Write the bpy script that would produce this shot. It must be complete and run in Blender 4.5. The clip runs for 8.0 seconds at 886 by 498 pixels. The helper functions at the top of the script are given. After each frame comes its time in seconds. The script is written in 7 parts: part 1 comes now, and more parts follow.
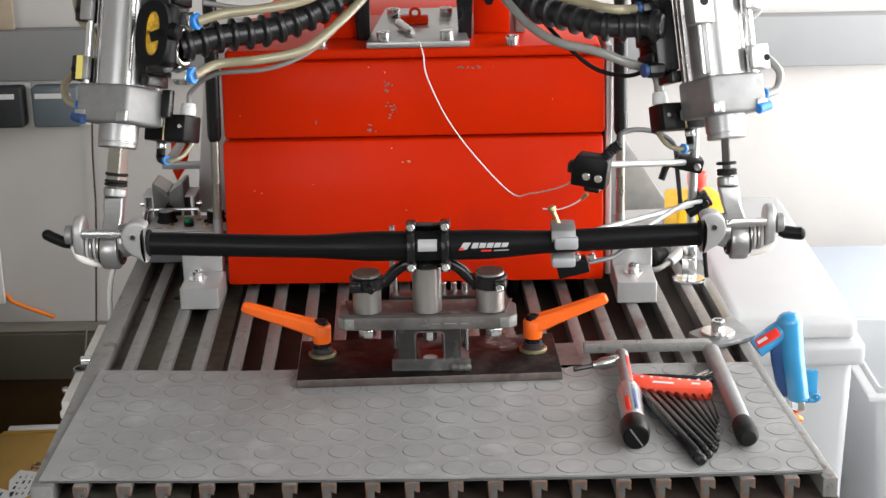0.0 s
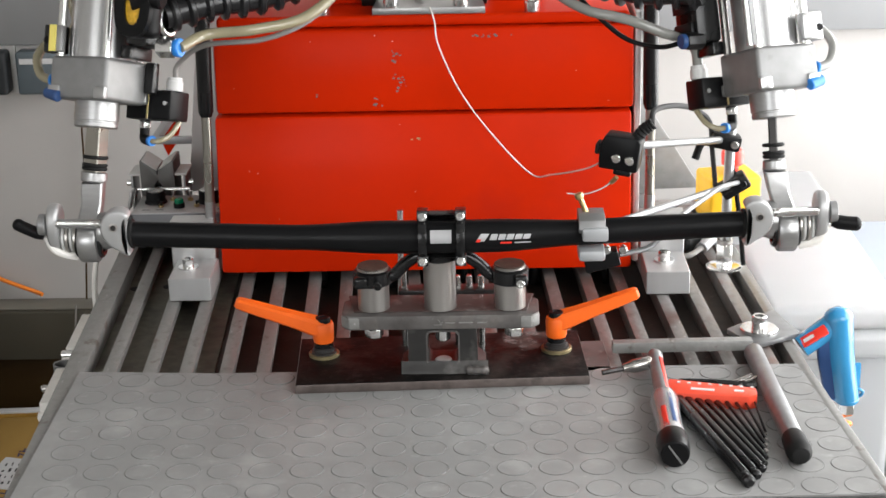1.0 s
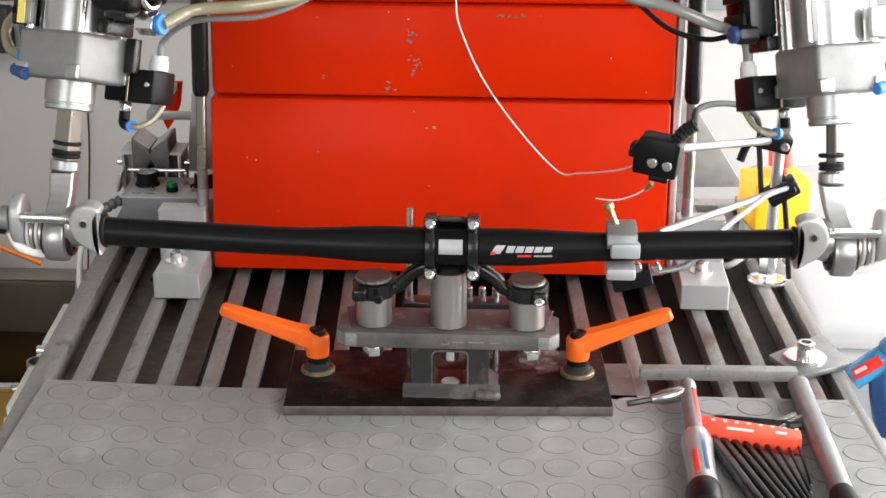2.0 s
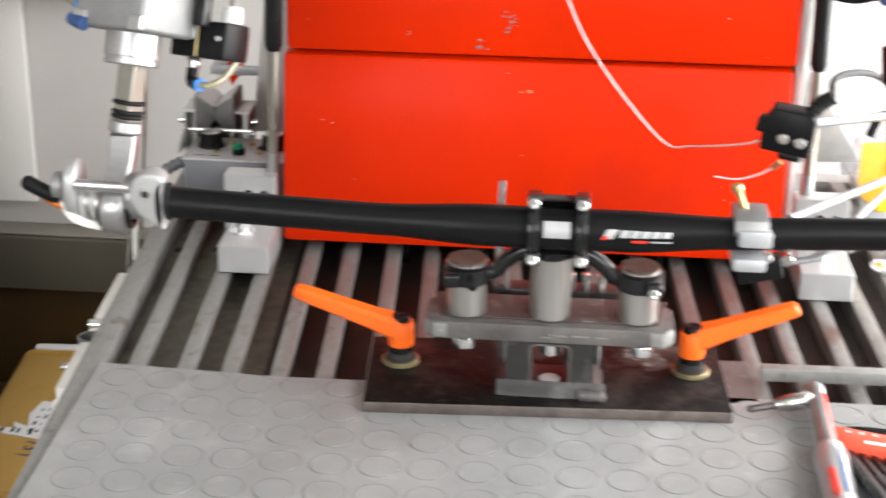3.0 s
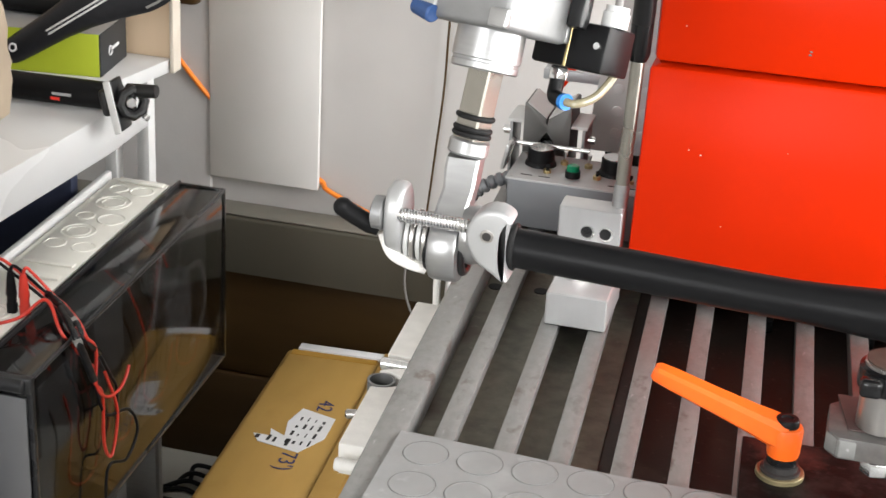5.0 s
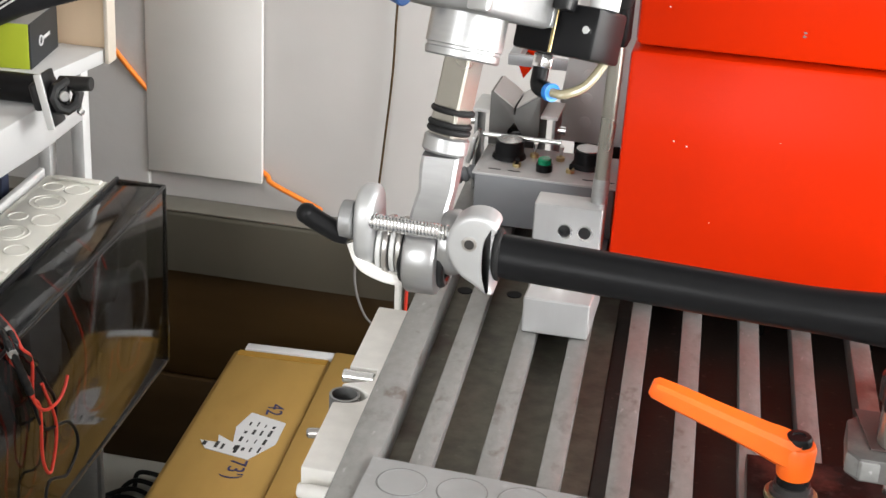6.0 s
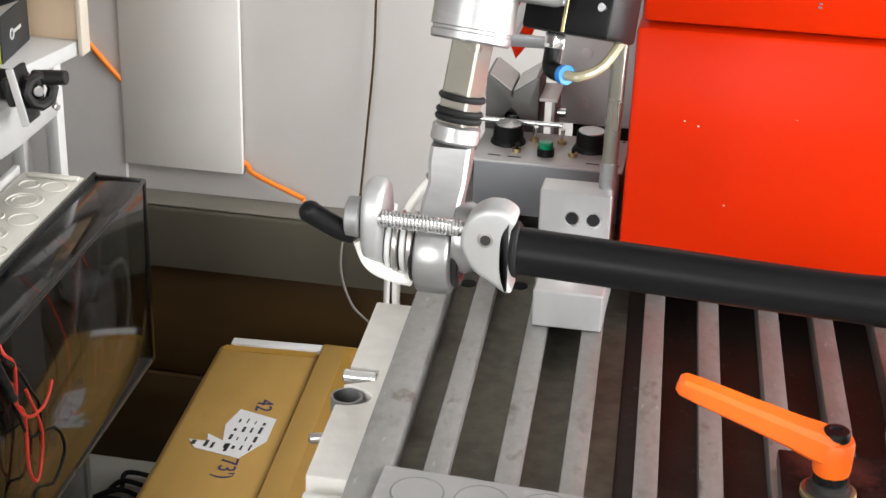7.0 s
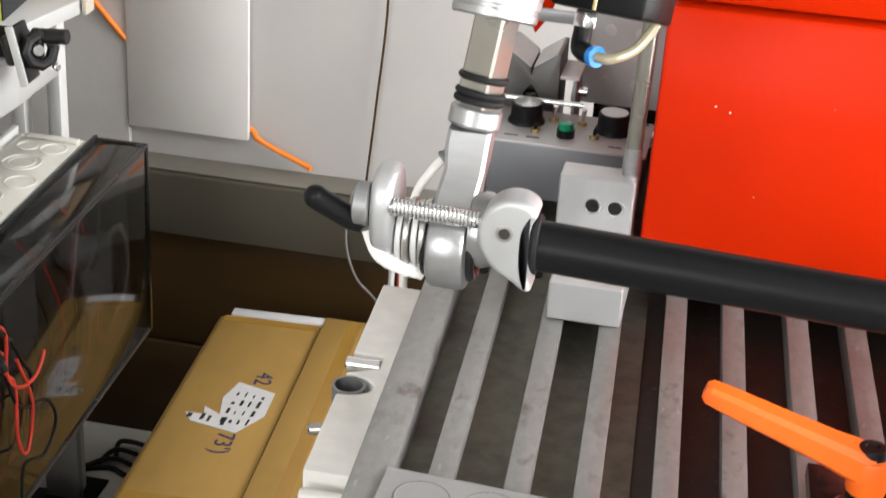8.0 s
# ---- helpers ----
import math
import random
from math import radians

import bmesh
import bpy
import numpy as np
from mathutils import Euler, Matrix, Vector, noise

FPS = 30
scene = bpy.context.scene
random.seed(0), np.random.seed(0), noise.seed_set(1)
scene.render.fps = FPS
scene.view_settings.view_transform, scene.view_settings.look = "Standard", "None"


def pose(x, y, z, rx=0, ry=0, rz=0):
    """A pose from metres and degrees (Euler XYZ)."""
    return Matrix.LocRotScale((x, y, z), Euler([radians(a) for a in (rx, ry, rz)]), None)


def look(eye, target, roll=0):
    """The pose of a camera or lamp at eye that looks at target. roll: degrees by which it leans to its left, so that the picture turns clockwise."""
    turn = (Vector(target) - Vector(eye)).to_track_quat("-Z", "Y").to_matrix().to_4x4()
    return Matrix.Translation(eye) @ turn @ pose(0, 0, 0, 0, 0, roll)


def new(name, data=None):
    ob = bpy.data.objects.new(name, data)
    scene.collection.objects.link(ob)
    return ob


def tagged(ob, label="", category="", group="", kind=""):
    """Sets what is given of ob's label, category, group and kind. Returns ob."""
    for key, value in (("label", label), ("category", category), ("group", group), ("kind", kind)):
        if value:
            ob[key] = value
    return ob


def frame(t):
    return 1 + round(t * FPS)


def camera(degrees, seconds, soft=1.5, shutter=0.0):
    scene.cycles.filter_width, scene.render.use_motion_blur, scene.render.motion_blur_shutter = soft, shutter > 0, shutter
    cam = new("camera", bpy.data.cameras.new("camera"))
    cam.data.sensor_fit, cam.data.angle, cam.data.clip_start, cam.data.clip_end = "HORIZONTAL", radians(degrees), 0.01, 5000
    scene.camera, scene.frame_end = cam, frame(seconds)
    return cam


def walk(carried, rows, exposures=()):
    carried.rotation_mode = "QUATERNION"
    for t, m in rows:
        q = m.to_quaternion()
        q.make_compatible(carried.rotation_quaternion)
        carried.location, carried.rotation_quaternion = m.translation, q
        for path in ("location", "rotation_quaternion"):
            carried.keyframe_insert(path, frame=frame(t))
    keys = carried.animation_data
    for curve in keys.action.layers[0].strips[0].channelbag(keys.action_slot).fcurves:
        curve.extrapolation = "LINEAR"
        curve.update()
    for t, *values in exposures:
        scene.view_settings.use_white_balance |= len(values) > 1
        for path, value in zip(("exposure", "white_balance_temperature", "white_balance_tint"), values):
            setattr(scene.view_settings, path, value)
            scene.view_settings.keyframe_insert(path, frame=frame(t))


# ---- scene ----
cam = camera(30.78, 8.0, soft=1.5, shutter=0.5)
walk(cam, [
    (0, look((0.0585, -1.6063, 0.6715), (0.0218, -0.1789, 0.2118), -1.38)),
    (0.5, look((0.0321, -1.5434, 0.6670), (0.0182, -0.1206, 0.1921), -1.88)),
    (1, look((0.0432, -1.4345, 0.6515), (0.0034, -0.0202, 0.1533), -1.42)),
    (1.5, look((0.0630, -1.3208, 0.6420), (0.0059, 0.0826, 0.1154), -1.20)),
    (1.7, look((0.0620, -1.2944, 0.6466), (-0.0019, 0.1067, 0.1148), -0.44)),
    (2.8, look((0.0193, -1.1379, 0.5951), (-0.0585, 0.2503, 0.0322), 0.74)),
    (3, look((0.0047, -1.1092, 0.6024), (-0.1049, 0.2711, 0.0256), 0.89)),
    (3.5, look((-0.0427, -1.0447, 0.5929), (-0.2684, 0.3184, 0.0091), 1.30)),
    (4, look((-0.0662, -0.9856, 0.5825), (-0.3968, 0.3682, 0.0276), 1.17)),
    (4.5, look((-0.0943, -0.9296, 0.5625), (-0.4566, 0.4027, -0.0238), 2.54)),
    (4.7, look((-0.1041, -0.8983, 0.5536), (-0.4556, 0.4355, -0.0358), 2.71)),
    (5.8, look((-0.1619, -0.7796, 0.5085), (-0.4495, 0.5674, -0.0856), 3.35)),
    (6, look((-0.1657, -0.7678, 0.5103), (-0.4405, 0.5787, -0.0910), 3.05)),
    (6.5, look((-0.1822, -0.7446, 0.5023), (-0.4607, 0.5991, -0.1035), 2.75)),
    (7, look((-0.1959, -0.7204, 0.4953), (-0.4454, 0.6240, -0.1215), 1.70)),
    (7.5, look((-0.2044, -0.6829, 0.4916), (-0.4492, 0.6616, -0.1268), 3.43)),
    (8, look((-0.2121, -0.6625, 0.4811), (-0.4620, 0.6684, -0.1640), 3.44)),
], exposures=[(0.0, -0.02), (1.0, 0.04), (1.7, 0.18), (2.8, 0.62), (3.0, 0.78), (3.5, 1.09), (4.0, 1.12), (4.5, 1.02), (8.0, 0.99)])

# ---- world and daylight ----
world = bpy.data.worlds.new("sky")
scene.world = world
world.use_nodes = True
wn = world.node_tree.nodes
sky = wn.new("ShaderNodeTexSky")
sky.sky_type = "NISHITA"
sky.sun_disc = False
sky.sun_elevation, sky.sun_rotation = radians(38), radians(70)
world.node_tree.links.new(sky.outputs[0], wn["Background"].inputs[0])
wn["Background"].inputs[1].default_value = 0.10


def window_light(name, eye, target, w, h, power, colour=(0.985, 0.985, 0.975)):
    data = bpy.data.lights.new(name, "AREA")
    data.shape, data.size, data.size_y, data.energy, data.color = "RECTANGLE", w, h, power, colour
    ob = new(name, data)
    ob.matrix_world = look(eye, target)
    return ob


# daylight in three openings out of view; the south one is added fill
window_light("window_daylight", (1.21, 0.55, 0.40), (0.0, 0.55, 0.30), 1.7, 1.4, 62)
window_light("window_daylight", (1.21, -1.40, 0.90), (-0.4, 0.6, 0.10), 1.4, 1.1, 35)
window_light("window_daylight", (-1.05, -2.86, 0.90), (-0.75, 0.0, 0.20), 1.3, 1.2, 28)


# ---- building tools ----
HOME = {}


def thing(name, at, label="", category="", group="", kind=""):
    """An Empty at the base of a thing; its parts are given in world places."""
    ob = new(name)
    ob.empty_display_size = 0.02
    ob.location = at
    HOME[ob] = Vector(at)
    return tagged(ob, label, category, group, kind)


def smooth_by_angle(me, degrees=35):
    bm = bmesh.new()
    bm.from_mesh(me)
    for face in bm.faces:
        face.smooth = True
    for e in bm.edges:
        e.smooth = len(e.link_faces) == 2 and e.calc_face_angle(0.0) < radians(degrees)
    bm.to_mesh(me)
    bm.free()


def part(name, bm, material, parent=None, label="", flat=False):
    """Links a bmesh, made in world places, as one mesh object under a thing or a part."""
    home = HOME.get(parent, Vector((0, 0, 0)))
    bmesh.ops.translate(bm, verts=bm.verts, vec=-home)
    me = bpy.data.meshes.new(name)
    bm.to_mesh(me)
    bm.free()
    if not flat:
        smooth_by_angle(me)
    me.materials.append(material)
    ob = new(name, me)
    if parent is not None:
        ob.parent = parent
    HOME[ob] = home
    return tagged(ob, label)


def structure(name, bm, material, label, category, flat=True):
    ob = part(name, bm, material, None, label, flat)
    return tagged(ob, label, category, kind="structure")


def put(bm, verts, m):
    bmesh.ops.transform(bm, matrix=m, verts=verts)


def box(lo, hi, bevel=0.0, segments=2, m=None, bm=None):
    bm = bm or bmesh.new()
    made = bmesh.ops.create_cube(bm, size=1.0)["verts"]
    c = [(a + b) / 2 for a, b in zip(lo, hi)]
    s = [b - a for a, b in zip(lo, hi)]
    put(bm, made, Matrix.Translation(c) @ Matrix.Diagonal((*s, 1)))
    if bevel > 0:
        edges = list({e for v in made for e in v.link_edges})
        out = bmesh.ops.bevel(bm, geom=edges, offset=bevel, segments=segments, profile=0.5, affect="EDGES", clamp_overlap=True)
        made = list({v for f in out["faces"] for v in f.verts} | {v for v in made if v.is_valid})
    if m is not None:
        seen, todo = set(), list(made)
        while todo:
            v = todo.pop()
            if v not in seen:
                seen.add(v)
                todo += [e.other_vert(v) for e in v.link_edges]
        put(bm, list(seen), m)
    return bm


def lathe(profile, a, b, seg=24, bm=None):
    """Turns (distance along a to b in metres, radius) rows round the axis from a towards b. Closed at both ends."""
    bm = bm or bmesh.new()
    a, b = Vector(a), Vector(b)
    q = (b - a).to_track_quat("Z", "Y").to_matrix().to_4x4()
    m = Matrix.Translation(a) @ q
    rings = []
    for d, r in profile:
        rings.append([bm.verts.new(m @ Vector((r * math.cos(2 * math.pi * k / seg), r * math.sin(2 * math.pi * k / seg), d))) for k in range(seg)])
    for one, two in zip(rings, rings[1:]):
        for k in range(seg):
            bm.faces.new((one[k], one[(k + 1) % seg], two[(k + 1) % seg], two[k]))
    bm.faces.new(rings[0][::-1])
    bm.faces.new(rings[-1])
    return bm


def rod(a, b, r, r2=None, seg=20, chamfer=0.0, bm=None):
    length = (Vector(b) - Vector(a)).length
    r2 = r if r2 is None else r2
    c = min(chamfer, r * 0.6, length * 0.4)
    rows = [(0, r), (length, r2)] if c <= 0 else [(0, r - c), (c, r), (length - c, r2), (length, r2 - c)]
    return lathe(rows, a, b, seg, bm)


def prism(points, lo, hi, axis="y", bevel=0.0, m=None, bm=None):
    """Extrudes a polygon: (x, z) along y, (x, y) along z or (y, z) along x."""
    bm = bm or bmesh.new()

    def place(p, d):
        return {"y": (p[0], d, p[1]), "z": (p[0], p[1], d), "x": (d, p[0], p[1])}[axis]

    one = [bm.verts.new(place(p, lo)) for p in points]
    two = [bm.verts.new(place(p, hi)) for p in points]
    n = len(points)
    faces = [bm.faces.new(one), bm.faces.new(two[::-1])]
    faces += [bm.faces.new((one[k], two[k], two[(k + 1) % n], one[(k + 1) % n])) for k in range(n)]
    bmesh.ops.recalc_face_normals(bm, faces=faces)
    made = one + two
    if bevel > 0:
        edges = list({e for f in faces for e in f.edges})
        out = bmesh.ops.bevel(bm, geom=edges, offset=bevel, segments=2, profile=0.5, affect="EDGES", clamp_overlap=True)
        made = list({v for f in out["faces"] for v in f.verts} | {v for v in made if v.is_valid})
    if m is not None:
        seen, todo = set(), list(made)
        while todo:
            v = todo.pop()
            if v not in seen:
                seen.add(v)
                todo += [e.other_vert(v) for e in v.link_edges]
        put(bm, list(seen), m)
    return bm


def rounded_plate(points, lo, hi, r, axis="y", fine=4):
    """A plate of a smooth closed outline whose rims are rounded by the radius r."""
    n, line = len(points), []
    for k in range(n):
        p0, p1, p2, p3 = (Vector(points[(k + d) % n]) for d in (-1, 0, 1, 2))
        for j in range(fine):
            t = j / fine
            line.append(0.5 * (2 * p1 + (p2 - p0) * t + (2 * p0 - 5 * p1 + 4 * p2 - p3) * t * t + (3 * p1 - 3 * p2 + p3 - p0) * t ** 3))
    n = len(line)
    turning = sum(line[k].x * line[(k + 1) % n].y - line[(k + 1) % n].x * line[k].y for k in range(n))
    inward = []
    for k in range(n):
        d = (line[(k + 1) % n] - line[k - 1]).normalized()
        inward.append(Vector((-d.y, d.x)) * (1 if turning > 0 else -1))
    bm, rings = bmesh.new(), []
    steps = [(r * (1 - math.sin(radians(a))), lo + r * (1 - math.cos(radians(a)))) for a in (0, 22, 45, 68, 90)]
    steps += [(q, lo + hi - d) for q, d in reversed(steps)]
    for q, d in steps:
        ring = []
        for p, i in zip(line, inward):
            c = p + i * q
            ring.append(bm.verts.new((c.x, d, c.y) if axis == "y" else (d, c.x, c.y)))
        rings.append(ring)
    for one, two in zip(rings, rings[1:]):
        for k in range(n):
            bm.faces.new((one[k], one[(k + 1) % n], two[(k + 1) % n], two[k]))
    bm.faces.new(rings[0])
    bm.faces.new(rings[-1][::-1])
    bmesh.ops.recalc_face_normals(bm, faces=bm.faces)
    return bm


def glide(points, steps=8):
    """A smooth line through the given points."""
    p = [Vector(q) for q in points]
    p = [2 * p[0] - p[1]] + p + [2 * p[-1] - p[-2]]
    out = []
    for k in range(1, len(p) - 2):
        for s in range(steps):
            t = s / steps
            a, b, c, d = p[k - 1 : k + 3]
            out.append(0.5 * (2 * b + (c - a) * t + (2 * a - 5 * b + 4 * c - d) * t * t + (3 * b - a - 3 * c + d) * t**3))
    return out + [p[-2]]


def hose(points, r, seg=10, steps=8, wave=None, bm=None):
    """A round tube along a smooth line; wave(distance) scales the radius."""
    bm = bm or bmesh.new()
    line = glide(points, steps)
    rings, far, side = [], 0.0, None
    for k, p in enumerate(line):
        ahead = (line[min(k + 1, len(line) - 1)] - line[max(k - 1, 0)]).normalized()
        if side is None:
            side = ahead.orthogonal().normalized()
        side = (side - ahead * side.dot(ahead)).normalized()
        up = ahead.cross(side)
        far += (p - line[k - 1]).length if k else 0
        rr = r * (wave(far) if wave else 1.0)
        rings.append([bm.verts.new(p + rr * (math.cos(2 * math.pi * j / seg) * side + math.sin(2 * math.pi * j / seg) * up)) for j in range(seg)])
    for one, two in zip(rings, rings[1:]):
        for j in range(seg):
            bm.faces.new((one[j], one[(j + 1) % seg], two[(j + 1) % seg], two[j]))
    bm.faces.new(rings[0][::-1])
    bm.faces.new(rings[-1])
    return bm


def torus(centre, axis, R, r, seg=28, side=10, bm=None):
    bm = bm or bmesh.new()
    q = Vector(axis).to_track_quat("Z", "Y").to_matrix().to_4x4()
    m = Matrix.Translation(centre) @ q
    rows = []
    for k in range(seg):
        a = 2 * math.pi * k / seg
        rows.append([bm.verts.new(m @ Vector(((R + r * math.cos(2 * math.pi * j / side)) * math.cos(a), (R + r * math.cos(2 * math.pi * j / side)) * math.sin(a), r * math.sin(2 * math.pi * j / side)))) for j in range(side)])
    for k in range(seg):
        for j in range(side):
            bm.faces.new((rows[k][j], rows[(k + 1) % seg][j], rows[(k + 1) % seg][(j + 1) % side], rows[k][(j + 1) % side]))
    return bm


def spring(a, b, r, wire, turns, bm=None):
    a, b = Vector(a), Vector(b)
    q = (b - a).to_track_quat("Z", "Y").to_matrix()
    n = turns * 14
    pts = [a + q @ Vector((r * math.cos(2 * math.pi * k / 14), r * math.sin(2 * math.pi * k / 14), (b - a).length * k / n)) for k in range(n + 1)]
    return hose(pts, wire, seg=6, steps=1, bm=bm)


def ngon(cx, cz, r, n, turn=0.0):
    return [(cx + r * math.cos(2 * math.pi * (k + turn) / n), cz + r * math.sin(2 * math.pi * (k + turn) / n)) for k in range(n)]


def cap_screw(at, axis, r, h, bm=None):
    """A socket head cap screw's head, with its hexagon sunk in."""
    a = Vector(at)
    axis = Vector(axis).normalized()
    return lathe([(0, r * 0.95), (0.001, r), (h - 0.0008, r), (h, r - 0.0008), (h, r * 0.58), (h * 0.45, r * 0.55)], a, a + axis, 18, bm)


# ---- materials ----
def mat(name, colour, rough=0.5, metal=0.0, vary=0.12, grain=60.0, bump=0.05, relief=400.0, wear=None, wear_amount=0.0, wear_scale=25.0, stretch=(1, 1, 1), coat=0.0, rough_vary=0.1, trans=0.0, ior=1.45, island=0.0, placed=False):
    m = bpy.data.materials.new(name)
    m.use_nodes = True
    nodes, link = m.node_tree.nodes, m.node_tree.links.new
    b = nodes["Principled BSDF"]
    b.inputs["Metallic"].default_value = metal
    b.inputs["Coat Weight"].default_value = coat
    b.inputs["Coat Roughness"].default_value = 0.12
    b.inputs["Transmission Weight"].default_value = trans
    b.inputs["IOR"].default_value = ior
    coord, mapping = nodes.new("ShaderNodeTexCoord"), nodes.new("ShaderNodeMapping")
    link(coord.outputs["Object"], mapping.inputs["Vector"])
    mapping.inputs["Scale"].default_value = stretch
    if placed:
        info, shift = nodes.new("ShaderNodeObjectInfo"), nodes.new("ShaderNodeVectorMath")
        link(info.outputs["Location"], shift.inputs[0])
        link(coord.outputs["Object"], shift.inputs[1])
        link(shift.outputs[0], mapping.inputs["Vector"])
    if island:
        info = nodes.new("ShaderNodeObjectInfo")
        shift = nodes.new("ShaderNodeVectorMath")
        shift.operation = "MULTIPLY_ADD"
        link(info.outputs["Random"], shift.inputs[0])
        shift.inputs[1].default_value = (7.3, 3.1, 5.7)
        link(coord.outputs["Object"], shift.inputs[2])
        link(shift.outputs[0], mapping.inputs["Vector"])

    def noise_at(scale, detail=4.0):
        n = nodes.new("ShaderNodeTexNoise")
        n.inputs["Scale"].default_value, n.inputs["Detail"].default_value = scale, detail
        link(mapping.outputs["Vector"], n.inputs["Vector"])
        return n.outputs["Fac"]

    fine, broad = noise_at(grain), noise_at(grain / 7.0, 3.0)
    both = nodes.new("ShaderNodeMath")
    both.operation = "ADD"
    link(fine, both.inputs[0])
    link(broad, both.inputs[1])
    ramp = nodes.new("ShaderNodeMapRange")
    link(both.outputs[0], ramp.inputs["Value"])
    ramp.inputs["From Min"].default_value, ramp.inputs["From Max"].default_value = 0.7, 1.3
    mix = nodes.new("ShaderNodeMix")
    mix.data_type = "RGBA"
    link(ramp.outputs[0], mix.inputs["Factor"])
    mix.inputs[6].default_value = (*[max(0.0, c * (1 - vary)) for c in colour], 1)
    mix.inputs[7].default_value = (*[min(1.0, c * (1 + vary)) for c in colour], 1)
    out = mix.outputs[2]
    if wear:
        spots = noise_at(wear_scale, 6.0)
        lift = nodes.new("ShaderNodeMapRange")
        link(spots, lift.inputs["Value"])
        lift.inputs["From Min"].default_value, lift.inputs["From Max"].default_value = 0.62 - 0.2 * wear_amount, 0.72 - 0.1 * wear_amount
        over = nodes.new("ShaderNodeMix")
        over.data_type = "RGBA"
        link(lift.outputs[0], over.inputs["Factor"])
        link(out, over.inputs[6])
        over.inputs[7].default_value = (*wear, 1)
        out = over.outputs[2]
    link(out, b.inputs["Base Color"])
    if rough_vary > 0:
        rr = nodes.new("ShaderNodeMapRange")
        link(broad, rr.inputs["Value"])
        rr.inputs["From Min"].default_value, rr.inputs["From Max"].default_value = 0.3, 0.7
        rr.inputs["To Min"].default_value, rr.inputs["To Max"].default_value = max(0.02, rough - rough_vary), min(1.0, rough + rough_vary)
        link(rr.outputs[0], b.inputs["Roughness"])
    else:
        b.inputs["Roughness"].default_value = rough
    if bump > 0:
        bp = nodes.new("ShaderNodeBump")
        bp.inputs["Strength"].default_value, bp.inputs["Distance"].default_value = bump, 0.001
        link(noise_at(relief, 3.0), bp.inputs["Height"])
        link(bp.outputs[0], b.inputs["Normal"])
    return m


RED = mat("red_paint", (0.59, 0.0205, 0.0010), 0.36, vary=0.07, grain=9, bump=0.10, relief=120, wear=(0.52, 0.02, 0.006), wear_amount=0.2, wear_scale=5, rough_vary=0.07)
RED.node_tree.nodes["Principled BSDF"].inputs["Specular IOR Level"].default_value = 0.08
CHIP = mat("bare_primer", (0.16, 0.13, 0.12), 0.6, vary=0.3, grain=300)
ALU = mat("milled_aluminium", (0.38, 0.38, 0.38), 0.36, 0.85, 0.08, 50, 0.06, 600, stretch=(1, 1, 6))
ALU_CAST = mat("bright_aluminium", (0.43, 0.43, 0.43), 0.32, 0.8, 0.07, 40, 0.05, 500)
BLOCK_ALU = mat("sawn_aluminium_block", (0.50, 0.50, 0.50), 0.42, 0.65, 0.06, 70, 0.06, 700, stretch=(1, 1, 0.25))
EAR = mat("blasted_aluminium", (0.42, 0.42, 0.42), 0.46, 0.55, 0.05, 60, 0.08, 700)
ALU_DULL = mat("dull_aluminium", (0.25, 0.25, 0.25), 0.5, 0.55, 0.12, 60, 0.1, 500)
RIB = mat("worn_steel_rib", (0.215, 0.213, 0.205), 0.42, 0.25, 0.13, 160, 0.2, 350, wear=(0.12, 0.095, 0.085), wear_amount=0.05, wear_scale=60, stretch=(1, 0.6, 1), island=1.0)
RIB_RED = mat("red_smeared_steel_rib", (0.185, 0.175, 0.168), 0.42, 0.25, 0.22, 160, 0.25, 350, wear=(0.100, 0.058, 0.048), wear_amount=0.40, wear_scale=20, stretch=(1, 0.5, 1), island=1.0)
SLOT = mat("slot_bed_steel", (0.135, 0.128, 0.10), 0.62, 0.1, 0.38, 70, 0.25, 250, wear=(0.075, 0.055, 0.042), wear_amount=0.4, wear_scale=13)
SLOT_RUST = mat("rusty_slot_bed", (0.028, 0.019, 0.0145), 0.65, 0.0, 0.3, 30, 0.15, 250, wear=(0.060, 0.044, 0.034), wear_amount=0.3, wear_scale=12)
RUBBER = mat("grey_rubber", (0.235, 0.235, 0.232), 0.50, 0.0, 0.07, 45, 0.08, 500, wear=(0.30, 0.30, 0.295), wear_amount=0.3, wear_scale=16, rough_vary=0.10, placed=True)
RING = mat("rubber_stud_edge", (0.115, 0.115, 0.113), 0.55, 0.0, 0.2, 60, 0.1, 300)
RUBBER_DARK = mat("dirty_dark_rubber", (0.085, 0.085, 0.083), 0.6, 0.0, 0.3, 40, 0.1, 300)
BLACK_BAR = mat("matt_black_anodised", (0.0065, 0.0065, 0.007), 0.36, 0.0, 0.1, 60, 0.02, 900, rough_vary=0.04)
BLACK = mat("black_plastic", (0.007, 0.007, 0.0075), 0.38, 0.0, 0.15, 80, 0.05, 500)
BLACK_SATIN = mat("black_painted_metal", (0.008, 0.008, 0.0085), 0.28, 0.1, 0.15, 80, 0.03, 500)
HOSE = mat("black_corrugated_plastic", (0.018, 0.018, 0.019), 0.32, 0.0, 0.15, 80, 0.03, 500)
BLACK_RUBBER = mat("black_rubber", (0.014, 0.014, 0.014), 0.55, 0.0, 0.2, 80, 0.08, 500)
GALV = mat("galvanised_tube", (0.24, 0.245, 0.25), 0.38, 0.6, 0.2, 60, 0.06, 300)
STEEL = mat("turned_steel", (0.42, 0.40, 0.38), 0.3, 0.9, 0.1, 40, 0.08, 900, stretch=(1, 1, 0.1))
ROD_STEEL = mat("piston_rod_steel", (0.30, 0.285, 0.25), 0.30, 0.85, 0.1, 40, 0.03, 600)
